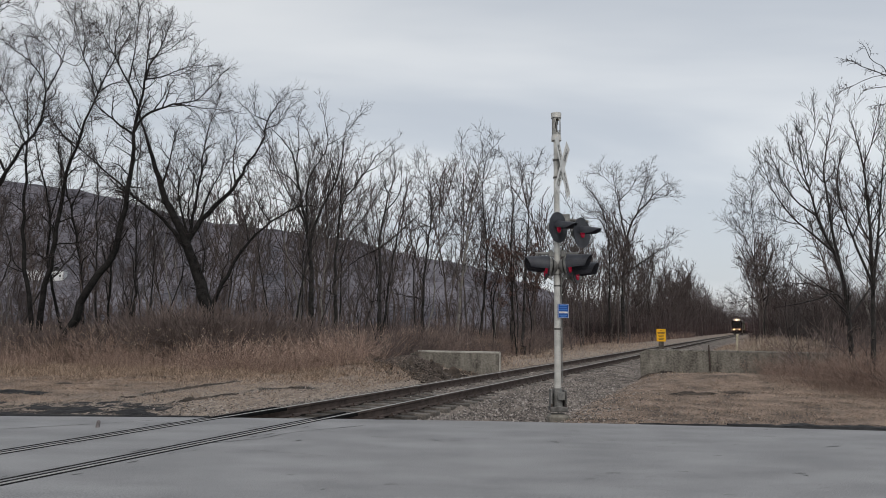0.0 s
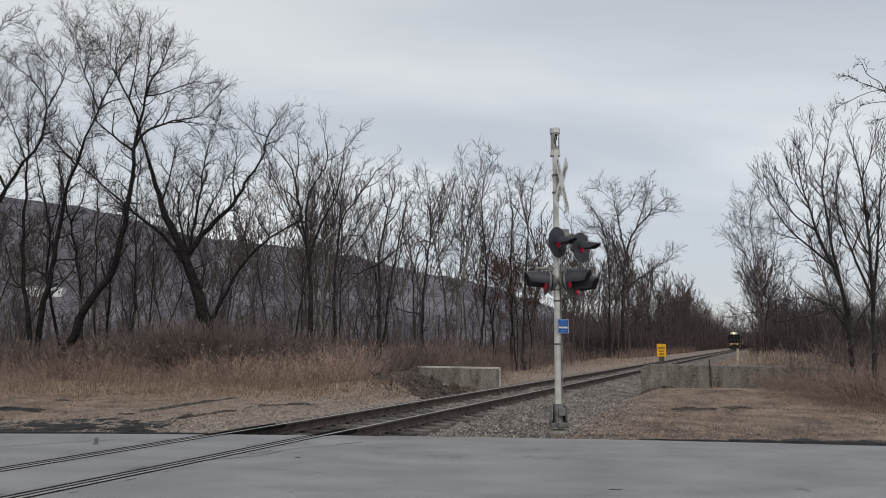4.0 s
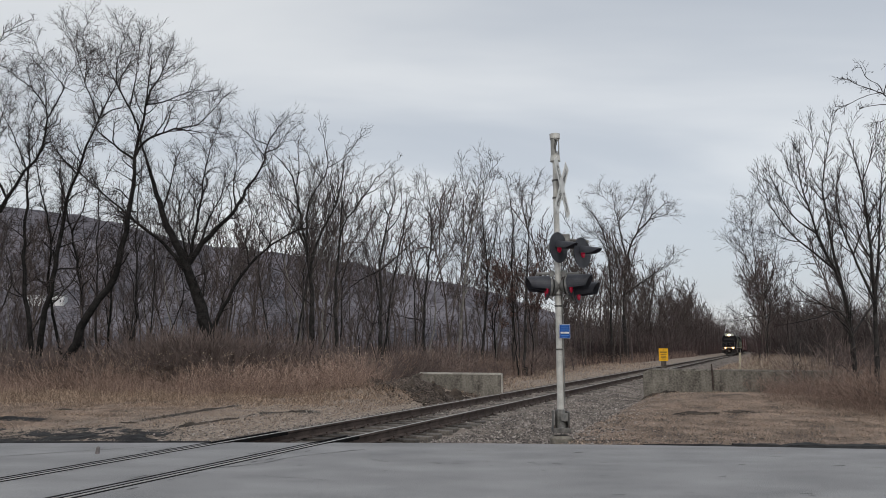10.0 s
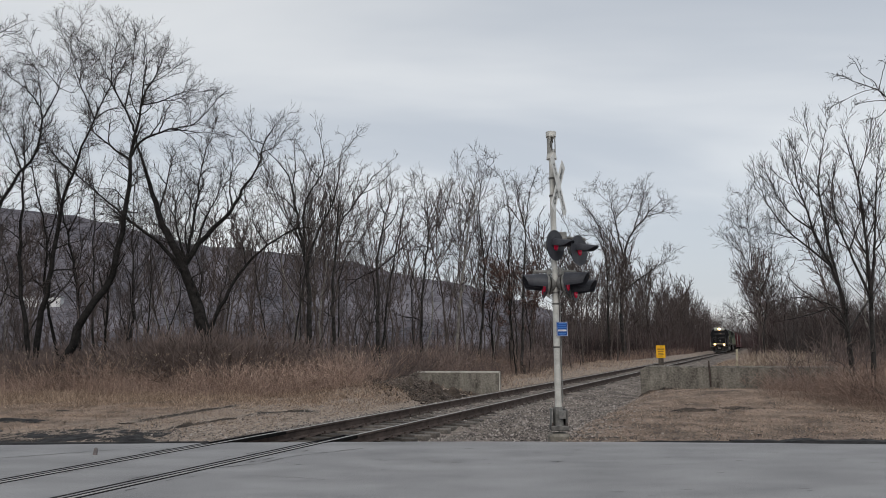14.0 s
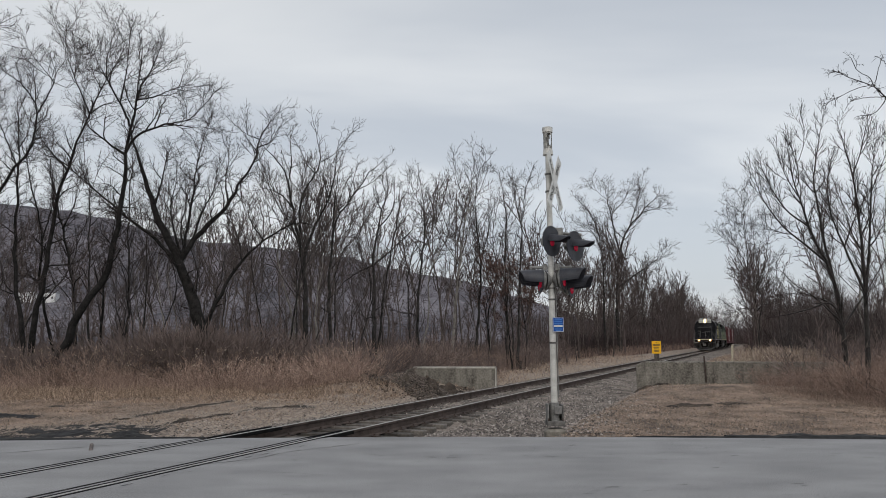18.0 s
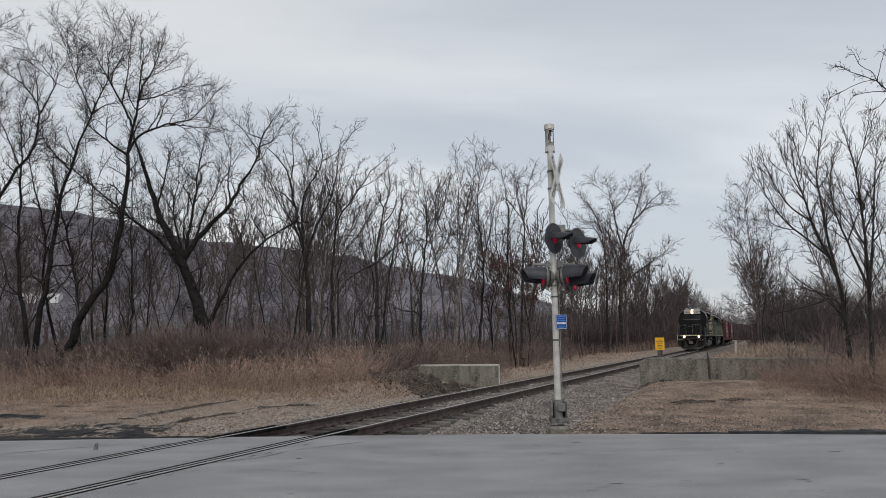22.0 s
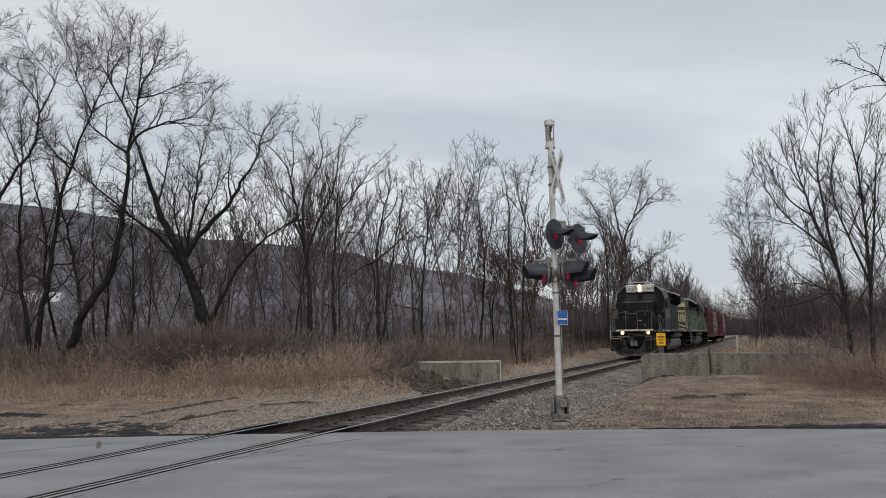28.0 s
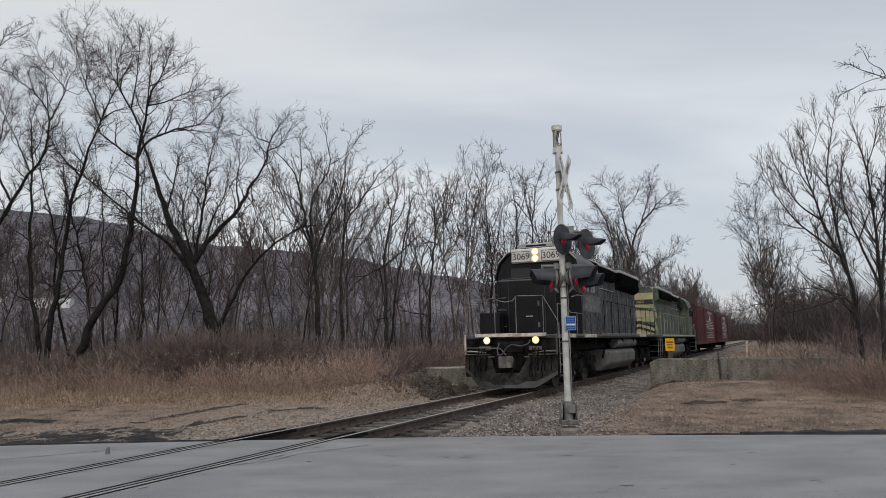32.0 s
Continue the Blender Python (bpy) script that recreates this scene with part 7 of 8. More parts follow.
        place((px - 784) / 1240 * y, y, 1.5 + (577 - rng.uniform(285, 335)) / 1240 * y, rng.choice((0, 1, 2, 4, 5, 6)))
    # the row of trees that closes in on the line from the far side
    for n in range(28):
        q = on_track(rng.uniform(110, 260), -rng.uniform(8, 12))
        px = 784 + 1240 * q.x / q.y
        top = 396 + 1.1 * max(0.0, px - 1165) + rng.uniform(0, 45)
        place(q.x, q.y, min(18.0, 1.5 + (577 - top) / 1240 * q.y), rng.choice((0, 1, 2, 4, 5)))
    for n in range(190):
        u, v = rng.uniform(80, 330), (9.0 + rng.expovariate(0.16)) * (1 if rng.random() < 0.72 else -1)
        q = on_track(u, v)
        place(q.x, q.y, rng.uniform(3.5, 7.0) + 0.012 * u, 7 + n % 2)
    for n in range(75):
        px = rng.uniform(-120, 1000) if n < 52 else rng.uniform(1380, 1640)
        y = rng.uniform(28, 37) + 10 * fade(650, 950, px) if px < 1200 else rng.uniform(26, 40)
        place((px - 784) / 1240 * y, y, rng.uniform(3.0, 6.5), rng.choice((0, 1, 2, 4, 5, 6)))
    n = 0
    while n < 16:
        px, y = rng.uniform(1180, 1272), rng.uniform(85, 180)
        x = (px - 784) / 1240 * y
        if x * ACROSS.x + y * ACROSS.y - SIDE > -6.0:
            n += rng.random() < 0.02
            continue
        place(x, y, min(15.0, 1.5 + (577 - 412 - 1.15 * (px - 1180)) / 1240 * y) * rng.uniform(0.8, 1.05), rng.choice((0, 1, 2, 4, 5)))
        n += 1

    rows = np.concatenate(distant)
    v, f = slivers(rows[rows[:, 6] <= 0.03])
    stout = rows[rows[:, 6] > 0.03]
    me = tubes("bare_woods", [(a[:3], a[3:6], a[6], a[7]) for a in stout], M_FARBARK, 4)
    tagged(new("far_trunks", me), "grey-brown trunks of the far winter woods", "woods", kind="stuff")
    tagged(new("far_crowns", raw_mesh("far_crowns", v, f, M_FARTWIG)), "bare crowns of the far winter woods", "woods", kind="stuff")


make_woods()
leafy_tree(901, 4.4, 42.0, 7.6)
leafy_tree(902, 3.0, 44.0, 7.0)
leafy_tree(903, 5.6, 46.0, 7.2)


def make_far_woods():
    """Thin far trees closing the view along the line and behind the woods."""
    r = random.Random(5)
    segs = []
    for k in range(1300):
        y = r.uniform(75, 300)
        px = r.uniform(-300, 1900)
        x = (px - 784) / 1240 * y
        if k % 2 == 0:
            q = on_track(r.uniform(110, 400), r.choice((-1, 1)) * (7.6 + r.expovariate(0.08)))
            x, y = q.x, q.y
            px = 784 + 1240 * x / y
        if k % 12 == 0:
            q = on_track(r.uniform(338, 430), r.uniform(-22, 22))
            x, y = q.x, q.y
        v = x * ACROSS.x + y * ACROSS.y - SIDE
        if abs(v) < 6 and y < 290:
            continue
        h = min(13.5, 2.0 + y * 0.075) * r.uniform(0.6, 1.0)
        if px < 1000:
            h *= 0.75
        if k % 12 == 0:
            h = r.uniform(11, 19)
        lean = Vector((r.gauss(0, 0.08), r.gauss(0, 0.08), 1))
        a = Vector((x, y, -0.3))
        for i in range(4):
            b = a + lean * h * 0.25
            segs.append((a[:], b[:], 0.12 * (1 - i * 0.22), 0.12 * (0.8 - i * 0.22) + 0.02, 0))
            if i:
                for _ in range(6):
                    d = Vector((r.gauss(0, 0.6), r.gauss(0, 0.6), r.uniform(0.4, 1))).normalized()
                    c = a.lerp(b, r.random())
                    e = c + d * h * r.uniform(0.12, 0.28)
                    segs.append((c[:], e[:], 0.045, 0.015, 1))
                    for _ in range(3):
                        d2 = (d + Vector((r.gauss(0, 0.6), r.gauss(0, 0.6), r.gauss(0, 0.5)))).normalized()
                        g = c.lerp(e, r.uniform(0.4, 1))
                        segs.append((g[:], (g + d2 * h * r.uniform(0.06, 0.13))[:], 0.022, 0.008, 1))
            a = b
            lean = (lean + Vector((r.gauss(0, 0.1), r.gauss(0, 0.1), 0)))
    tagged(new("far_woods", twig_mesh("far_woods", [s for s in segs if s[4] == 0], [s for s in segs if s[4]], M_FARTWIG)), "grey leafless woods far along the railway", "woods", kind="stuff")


make_far_woods()


def make_shrubs():
    rng = random.Random(33)
    kinds = []
    for k in range(5):
        segs = sapling_mesh(300 + k, 2.0, 13, 1.0, 0.0095, 4, 0.0042, 0.26)
        kinds.append(segs)
    spots = []
    for k in range(130):
        px = rng.uniform(-120, 800) if k < 60 else rng.uniform(760, 1250)
        y = rng.uniform(27.5, 34) if k < 60 else rng.uniform(31, 60)
        spots.append((px, y))
    for k in range(26):
        spots.append((rng.uniform(1430, 1700), rng.uniform(22, 45)))
    made = {}
    for px, y in spots:
        x = (px - 784) / 1240 * y
        v = x * ACROSS.x + y * ACROSS.y - SIDE
        if abs(v) < 4.6 or (px > 1300 and v < 8):
            continue
        k = rng.randrange(5)
        s = rng.uniform(0.7, 1.5)
        if k not in made:
            t = thing("shrub", pose(x, y, ground_height(x, y), 0, 0, rng.uniform(0, 360)), "leafless grey-brown thicket shrub with many thin stems", "shrub", "thicket shrubs")
            ob = new("crown", twig_mesh("crown", [s for s in kinds[k] if s[2] > 0.0066], [s for s in kinds[k] if s[2] <= 0.0066], M_SHRUB))
            ob.parent = t
            made[k] = t
        else:
            t = copy_thing(made[k], pose(x, y, ground_height(x, y), 0, 0, rng.uniform(0, 360)))
            t.scale = (s, s, s * rng.uniform(0.8, 1.1))


make_shrubs()


# ---- weeds and grass ----
def blades(name, xy, h, width, mat, bend, label, category, seed, joints=3):
    """Upright thin stems, each a narrow strip of a few joints, leaning and bending at random."""
    r = np.random.RandomState(seed)
    n = len(xy)
    base = np.array([(x, y, ground_height(x, y) - 0.03) for x, y in xy])
    ang = r.uniform(0, 6.283, n)
    face = np.stack([np.cos(ang), np.sin(ang), np.zeros(n)], axis=1)
    lean = r.normal(0, bend, (n, 2))
    verts = []
    for j in range(joints + 1):
        k = j / joints
        off = np.concatenate([lean * (h * k * k)[:, None] + r.normal(0, 0.03, (n, 2)) * (h * k)[:, None], (h * k * (1 - 0.25 * k * np.minimum(1, np.hypot(lean[:, 0], lean[:, 1]))))[:, None]], axis=1)
        w = width * (1 - 0.75 * k)
        verts.append(base + off - face * w[:, None] / 2)
        verts.append(base + off + face * w[:, None] / 2)
    v = np.stack(verts, axis=1).reshape(-1, 3)
    b = np.arange(n)[:, None] * (2 * (joints + 1))
    f = np.concatenate([b + np.array([[2 * j, 2 * j + 1, 2 * j + 3, 2 * j + 2]]) for j in range(joints)])
    tagged(new(name, raw_mesh(name, v, f, mat)), label, category, kind="stuff")


BARE = ((-7.3, 14.2, 2.3, 1.4), (-11.2, 13.6, 2.8, 1.2), (-10.6, 17.0, 1.3, 0.45), (-10.3, 19.65, 0.5, 0.25), (9.6, 22.6, 2.2, 0.35), (8.7, 25.4, 1.4, 0.35))
RUTS = ((-7.4, 16.6, -6.3, 20.2), (-6.5, 14.4, -4.6, 18.5), (-4.7, 18.2, -3.5, 19.4), (-6.9, 18.3, -6.0, 20.6))


def in_rut(x, y):
    for x0, y0, x1, y1 in RUTS:
        dx, dy = x1 - x0, y1 - y0
        k = min(1.0, max(0.0, ((x - x0) * dx + (y - y0) * dy) / (dx * dx + dy * dy)))
        if math.hypot(x - x0 - k * dx, y - y0 - k * dy) < 0.2:
            return True
    return False


def bare(x, y):
    return any(((x - a) / c) ** 2 + ((y - b) / d) ** 2 < 0.8 for a, b, c, d in BARE) or in_rut(x, y)


def worn(x, y, r):
    """Grass that is thin along the road and between the ruts."""
    k = fade(13.2, 17.5, y) if x < 1.5 else 0.25 + 0.6 * fade(12.5, 19, y)
    return not bare(x, y) and r.random_sample() < 0.12 + 0.88 * k and noise.noise((x * 0.9, y * 0.9, 11)) + 0.3 * r.standard_normal() > -0.3


def patch(seed, n, px0, px1, y0, y1, far_bias=1.0, clear=3.6, keep=None):
    r = np.random.RandomState(seed)
    out = []
    while len(out) < n:
        px, y = r.uniform(px0, px1), y0 + (y1 - y0) * r.random_sample() ** far_bias
        x = (px - 784) / 1240 * y
        v = x * ACROSS.x + y * ACROSS.y - SIDE
        if abs(v) < clear or y < road_edge(x) + 0.25 or (keep and not keep(x, y, r)):
            continue
        out.append((x, y))
    return out


def clumpy(scale, cut, seed, front=0.0):
    def f(x, y, r):
        return y > front + 1.6 * noise.noise((x * 0.45, 0, seed)) + 0.5 * noise.noise((x * 1.7, 3, seed)) and noise.noise((x * scale, y * scale, seed)) + 0.25 * r.standard_normal() > cut
    return f


def plants(name, xy, height, mat, label, category, seed, thick=0.0028):
    """Many forking dry plants joined in one mesh: each spot gets a turned and scaled plant."""
    r = np.random.RandomState(seed)
    kinds = []
    for k in range(7):
        segs = sapling_mesh(500 + seed * 10 + k, 1.0, 4, 0.9, thick, 3, thick * 0.6, 0.34)
        v, f = strips(segs)
        kinds.append(v / max(0.5, v[:, 2].max()))
    pick = r.randint(0, 7, len(xy))
    vs = []
    for (x, y), h, k in zip(xy, height, pick):
        a, v = r.uniform(0, 6.283), kinds[k]
        c, s = math.cos(a), math.sin(a)
        wide = r.uniform(0.8, 1.3)
        vs.append(np.stack([x + (v[:, 0] * c - v[:, 1] * s) * h * wide, y + (v[:, 0] * s + v[:, 1] * c) * h * wide, ground_height(x, y) + v[:, 2] * h], axis=1))
    v = np.concatenate(vs)
    tagged(new(name, raw_mesh(name, v, np.arange(len(v)).reshape(-1, 4), mat)), label, category, kind="stuff")


rs = np.random.RandomState(2)
xy = patch(31, 1000, -150, 662, 23.2, 31, 1.3, 4.5, clumpy(0.5, -0.2, 3, 24.0))
plants("weed_thicket", xy, rs.uniform(0.4, 1.35, len(xy)) * np.array([0.85 + 0.8 * noise.noise((x * 0.35, y * 0.35, 8)) for x, y in xy]), M_WEED, "tangled dry red-brown weeds along the woods", "weeds", 1, 0.0020)
xy = patch(34, 1150, -100, 740, 26.6, 31.5, 1.0, 6.0, clumpy(0.35, -0.1, 31))
plants("brush_thicket", xy, rs.uniform(0.8, 1.7, len(xy)) * np.array([0.9 + 0.7 * noise.noise((x * 0.3, y * 0.3, 18)) + 0.75 * math.exp(-((x / y + 0.36) / 0.10) ** 2) for x, y in xy]), M_SHRUB, "grey-brown leafless brush at the foot of the trees", "brush", 4, 0.0034)
xy = patch(35, 300, 1340, 1440, 26.5, 44, 1.0, 5.6)
plants("pale_brush", xy, rs.uniform(0.7, 1.4, len(xy)), M_SEED, "pale dry weed stalks behind the wall", "weeds", 5, 0.005)
xy = patch(32, 560, 1340, 1720, 15.5, 29, 1.3, 6.0, clumpy(0.6, -0.3, 7))
xy = [(x, y) for x, y in xy if y > 15.8 + 1.5 * max(0.0, 13.5 - x)]
plants("weed_thicket", xy, np.array([rs.uniform(0.35, 0.85) + 0.55 * fade(0.48, 0.60, x / y) for x, y in xy]), M_WEEDGREY, "tangled dry brown weeds around the wall", "weeds", 2, 0.002)
xy = [(x, y) for x, y in patch(33, 300, 700, 1200, 32, 52, 1.2, 7.5) if x / y < 0.13 or y > 38]
plants("weed_thicket", xy, rs.uniform(0.7, 1.7, len(xy)), M_WEEDGREY, "tangled dry brown weeds before the woods", "weeds", 3)
xy = patch(1, 19000, -150, 662, 22.8, 31, 1.2, 4.5, clumpy(0.5, -0.25, 3, 23.6))
blades("tall_weeds", xy, rs.uniform(0.35, 1.25, len(xy)) * np.array([0.8 + 1.1 * noise.noise((x * 0.4, y * 0.4, 8)) for x, y in xy]), rs.uniform(0.003, 0.0065, len(xy)), M_WEED, 0.5, "thick stand of tall dry red-brown weeds", "weeds", 11)
xy = [(x, y) for x, y in patch(2, 7000, 690, 1130, 30, 46, 1.2, 6.3, clumpy(0.5, -0.2, 5)) if x / y < 0.13 or y > 37]
blades("tall_weeds", xy, rs.uniform(0.4, 1.3, len(xy)), rs.uniform(0.008, 0.014, len(xy)), M_WEEDGREY, 0.28, "dry brown weeds between the culvert wall and the woods", "weeds", 12)
xy = patch(3, 24000, 1338, 1720, 14.5, 30, 1.3, 6.0, clumpy(0.6, -0.3, 7))
xy = [(x, y) for x, y in xy if y > 15.6 + 1.5 * max(0.0, 13.5 - x)]
blades("tall_weeds", xy, rs.uniform(0.2, 0.95, len(xy)) * np.array([min(1.5, 0.7 + 0.07 * max(0, x - 10.5) + 0.5 * noise.noise((x * 0.7, y * 0.7, 4))) for x, y in xy]), rs.uniform(0.003, 0.007, len(xy)), M_WEEDGREY, 0.7, "dry brown weeds grown over the concrete wall", "weeds", 13)
xy = patch(4, 5000, 1230, 1420, 32, 75, 1.0, 4.2, clumpy(0.4, -0.2, 9))
xy = [(x, y) for x, y in xy if x / y > 0.44 or rs.rand() < 0.25]
blades("tall_grass", xy, np.array([rs.uniform(0.3, 0.9) * (0.35 + 0.65 * fade(0.42, 0.46, x / y)) for x, y in xy]), rs.uniform(0.010, 0.02, len(xy)), M_GRASS, 0.4, "pale dry tall grass beside the track", "grass", 14)
xy = patch(5, 80000, -100, 1000, 12.0, 25.5, 0.9, 3.3, worn)
blades("dry_grass", xy, rs.uniform(0.02, 0.08, len(xy)) * np.array([1 + 1.6 * fade(19, 23, y) for x, y in xy]), rs.uniform(0.009, 0.017, len(xy)), M_GRASS, 0.9, "short dry tan winter grass", "grass", 15, 1)
xy = patch(25, 7000, -150, 330, 21.8, 24.5, 1.0, 4.5, clumpy(0.6, -0.2, 27))
blades("dry_grass", xy, rs.uniform(0.12, 0.42, len(xy)), rs.uniform(0.005, 0.010, len(xy)), M_GRASS, 0.7, "pale dry grass along the edge of the weeds", "grass", 25, 2)
xy = patch(6, 46000, 1000, 1650, 11.4, 27, 1.1, 3.4, worn)
blades("dry_grass", xy, rs.uniform(0.02, 0.10, len(xy)), rs.uniform(0.008, 0.015, len(xy)), M_GRASS, 0.9, "short dry tan winter grass", "grass", 16, 1)
xy = patch(7, 26000, 760, 1300, 28, 80, 1.2, 3.0, clumpy(0.3, -0.4, 15))
blades("dry_grass", xy, np.array([rs.uniform(0.08, 0.3) * (1 - 0.65 * fade(0.15, 0.19, x / y) * (1 - fade(40, 55, y))) for x, y in xy]), rs.uniform(0.012, 0.025, len(xy)), M_GRASS, 0.8, "pale dry grass on the far side of the track", "grass", 17, 2)
xy = [(x, y) for x, y in patch(8, 2600, -150, 1230, 31, 62, 1.0, 7.0) if rs.rand() < (0.3 if x / y < 0.1 else 0.7 if x / y < 0.17 else 0.12)]
blades("understory", xy, rs.uniform(1.0, 4.2, len(xy)), rs.uniform(0.012, 0.032, len(xy)), M_GREYTWIG, 0.25, "thin dark leafless saplings under the trees", "undergrowth", 18)
xy = patch(9, 1800, 1330, 1750, 30, 70, 1.0, 8.0)
blades("understory", xy, rs.uniform(1.0, 4.0, len(xy)), rs.uniform(0.012, 0.032, len(xy)), M_GREYTWIG, 0.25, "dense dark leafless saplings under the trees", "undergrowth", 19)
xy = []
rr = np.random.RandomState(40)
while len(xy) < 10000:
    u = rr.uniform(30, 170)
    v = (-11.0 if u < 60 else -9.0 if u < 80 else -6.5) - rr.exponential(2.4)
    q = on_track(u, v)
    xy.append((q.x, q.y))
blades("tall_weeds", xy, rr.uniform(0.3, 1.5, len(xy)), rr.uniform(0.012, 0.03, len(xy)), M_WEEDGREY, 0.3, "brown weeds along the far side of the track", "weeds", 20)
xy = []
while len(xy) < 6000:
    u, v = rr.uniform(38, 150), 7.9 + rr.exponential(3.0)
    q = on_track(u, v)
    if q.x / q.y > 0.445 or u > 85:
        xy.append((q.x, q.y))
blades("tall_weeds", xy, rr.uniform(0.3, 1.6, len(xy)), rr.uniform(0.012, 0.03, len(xy)), M_WEED, 0.35, "brown weeds along the near side of the track", "weeds", 21)


xy = []
while len(xy) < 5500:
    u = rr.uniform(60, 420)
    v = (8.2 if u < 115 else 5.2) + rr.exponential(4.0)
    if rr.random_sample() < 0.5:
        v = -(9.0 if u < 90 else 6.4) - rr.exponential(4.0)
    if u > 335:
        v = rr.uniform(-14, 14)
    q = on_track(u, v)
    xy.append((q.x, q.y))
blades("far_brush", xy, rr.uniform(1.0, 3.6, len(xy)) + np.array([0.016 * y for x, y in xy]) * rr.random_sample(len(xy)), rr.uniform(0.03, 0.07, len(xy)), M_REDBRUSH, 0.7, "red-brown brush lining the far railway", "brush", 22)
xy = []
while len(xy) < 2600:
    u, v = rr.uniform(105, 330), (6.4 + rr.exponential(5.0)) * (1 if rr.random_sample() < 0.75 else -1)
    q = on_track(u, v)
    xy.append((q.x, q.y))
blades("young_woods", xy, rr.uniform(2.5, 7.0, len(xy)) + np.array([0.014 * y for x, y in xy]) * rr.random_sample(len(xy)), rr.uniform(0.03, 0.075, len(xy)), M_REDBRUSH, 0.5, "dense red-brown young trees lining the far railway", "woods", 23)
xy = []
while len(xy) < 6500:
    u, v = 10.5 + rr.exponential(6.0), (3.0 + rr.exponential(0.8)) * (1 if rr.random_sample() < 0.75 else -1)
    q = on_track(u, v)
    if q.y > road_edge(q.x) + 0.05 and u < 40:
        xy.append((q.x, q.y))
SPREAD = xy


xy = []
while len(xy) < 13000:
    u, v = rr.uniform(190, 430), rr.uniform(-60, 70)
    if abs(v) < 7.0 and u < 340:
        continue
    q = on_track(u, v)
    xy.append((q.x, q.y))
blades("distant_woods", xy, rr.uniform(7.0, 13.0, len(xy)) + np.array([0.008 * y for x, y in xy]) * rr.random_sample(len(xy)), rr.uniform(0.07, 0.20, len(xy)), M_FARTWIG, 0.12, "distant grey-brown woods at the end of the railway", "woods", 24)


# brush that closes the view under the trees
rb = np.random.RandomState(90)
for px0, px1, y0, y1, n, low, high, seed in ((-180, 660, 46, 100, 260, 1.0, 3.0, 91), (640, 985, 46, 115, 370, 1.2, 3.6, 92), (985, 1200, 48, 115, 300, 1.2, 3.8, 95), (1335, 1430, 44, 100, 160, 1.2, 4.2, 93), (1400, 1760, 38, 95, 380, 1.6, 6.0, 94)):
    xy = patch(seed, n, px0, px1, y0, y1, 1.0, 10.0)
    # the darker twigs of patch 95 put the deep woods' shade into the colour
    plants("undergrowth", xy, rb.uniform(low, high, n) * np.array([0.75 + 0.5 * noise.noise((x * 0.12, y * 0.12, seed)) for x, y in xy]), M_FARTWIG if seed in (91, 92) else M_TWIG, "grey-brown leafless undergrowth under the far trees", "undergrowth", seed, 0.0030)
    xy = patch(seed + 10, n if seed in (92, 95) else n * 3, px0, px1, y0, y1, 1.0, 10.0)
    blades("undergrowth", xy, rb.uniform(low, high, len(xy)) * 0.8, rb.uniform(0.02, 0.05, len(xy)), M_FARTWIG if seed in (91, 92) else M_TWIG, 0.5, "grey-brown leafless undergrowth under the far trees", "undergrowth", seed, 2)

def dead_branch(x, y, length, turn, seed, tilt=8):
    rng = random.Random(seed)
    segs = []
    d = Vector((math.cos(radians(turn)), math.sin(radians(turn)), math.sin(radians(tilt))))
    fork(rng, Vector((0, 0, 0)), d, length * 0.4, 0.018 * length, 4, segs, 0.007)
    segs = [(a, b, c, e, 0) for a, b, c, e, l in segs]
    br = new("dead_branch", tubes("dead_branch", segs, M_FARBARK, 4))
    br.matrix_world = pose(x, y, ground_height(x, y) + 0.06)
    tagged(br, "bare dead branch lying in the weeds", "branch", "dead branches on the ground")


for k, (x, y, ln, tn, tl) in enumerate(((13.0, 20.0, 1.9, 150, 18), (13.6, 22.5, 1.7, 120, 25), (-1.8, 25.2, 0.8, 30, 14), (-0.9, 24.8, 0.9, 160, 6), (-2.4, 25.6, 0.7, 80, 35), (11.8, 24.4, 1.2, 60, 20))):
    dead_branch(x, y, ln, tn, 70 + k, tl)


def make_clods():
    """Clods and pebbles strewn over the bare ground beside the road."""
    r = np.random.RandomState(9)
    xy = patch(41, 3000, -120, 1000, 12.0, 22, 0.9, 3.4, clumpy(0.7, -0.1, 19)) + patch(42, 3500, 1000, 1650, 11.5, 25, 0.9, 3.4, clumpy(0.7, -0.1, 23))
    n = len(xy)
    octa = np.array([(1, 0, 0), (0, 1, 0), (-1, 0, 0), (0, -1, 0), (0, 0, 0.7), (0, 0, -0.7)], dtype=float)
    tri = np.array([(0, 1, 4), (1, 2, 4), (2, 3, 4), (3, 0, 4), (1, 0, 5), (2, 1, 5), (3, 2, 5), (0, 3, 5)])
    cen = np.array([(x, y, ground_height(x, y)) for x, y in xy])
    v = cen[:, None, :] + octa[None] * r.uniform(0.006, 0.024, n)[:, None, None] * r.uniform(0.5, 1.3, (n, 6, 3))
    f = (np.arange(n)[:, None, None] * 6 + tri[None]).reshape(-1, 3)
    tagged(new("clods", raw_mesh("clods", v.reshape(-1, 3), f, M_CLOD, 3)), "small dirt clods and pebbles on bare ground", "dirt", kind="stuff")


make_clods()


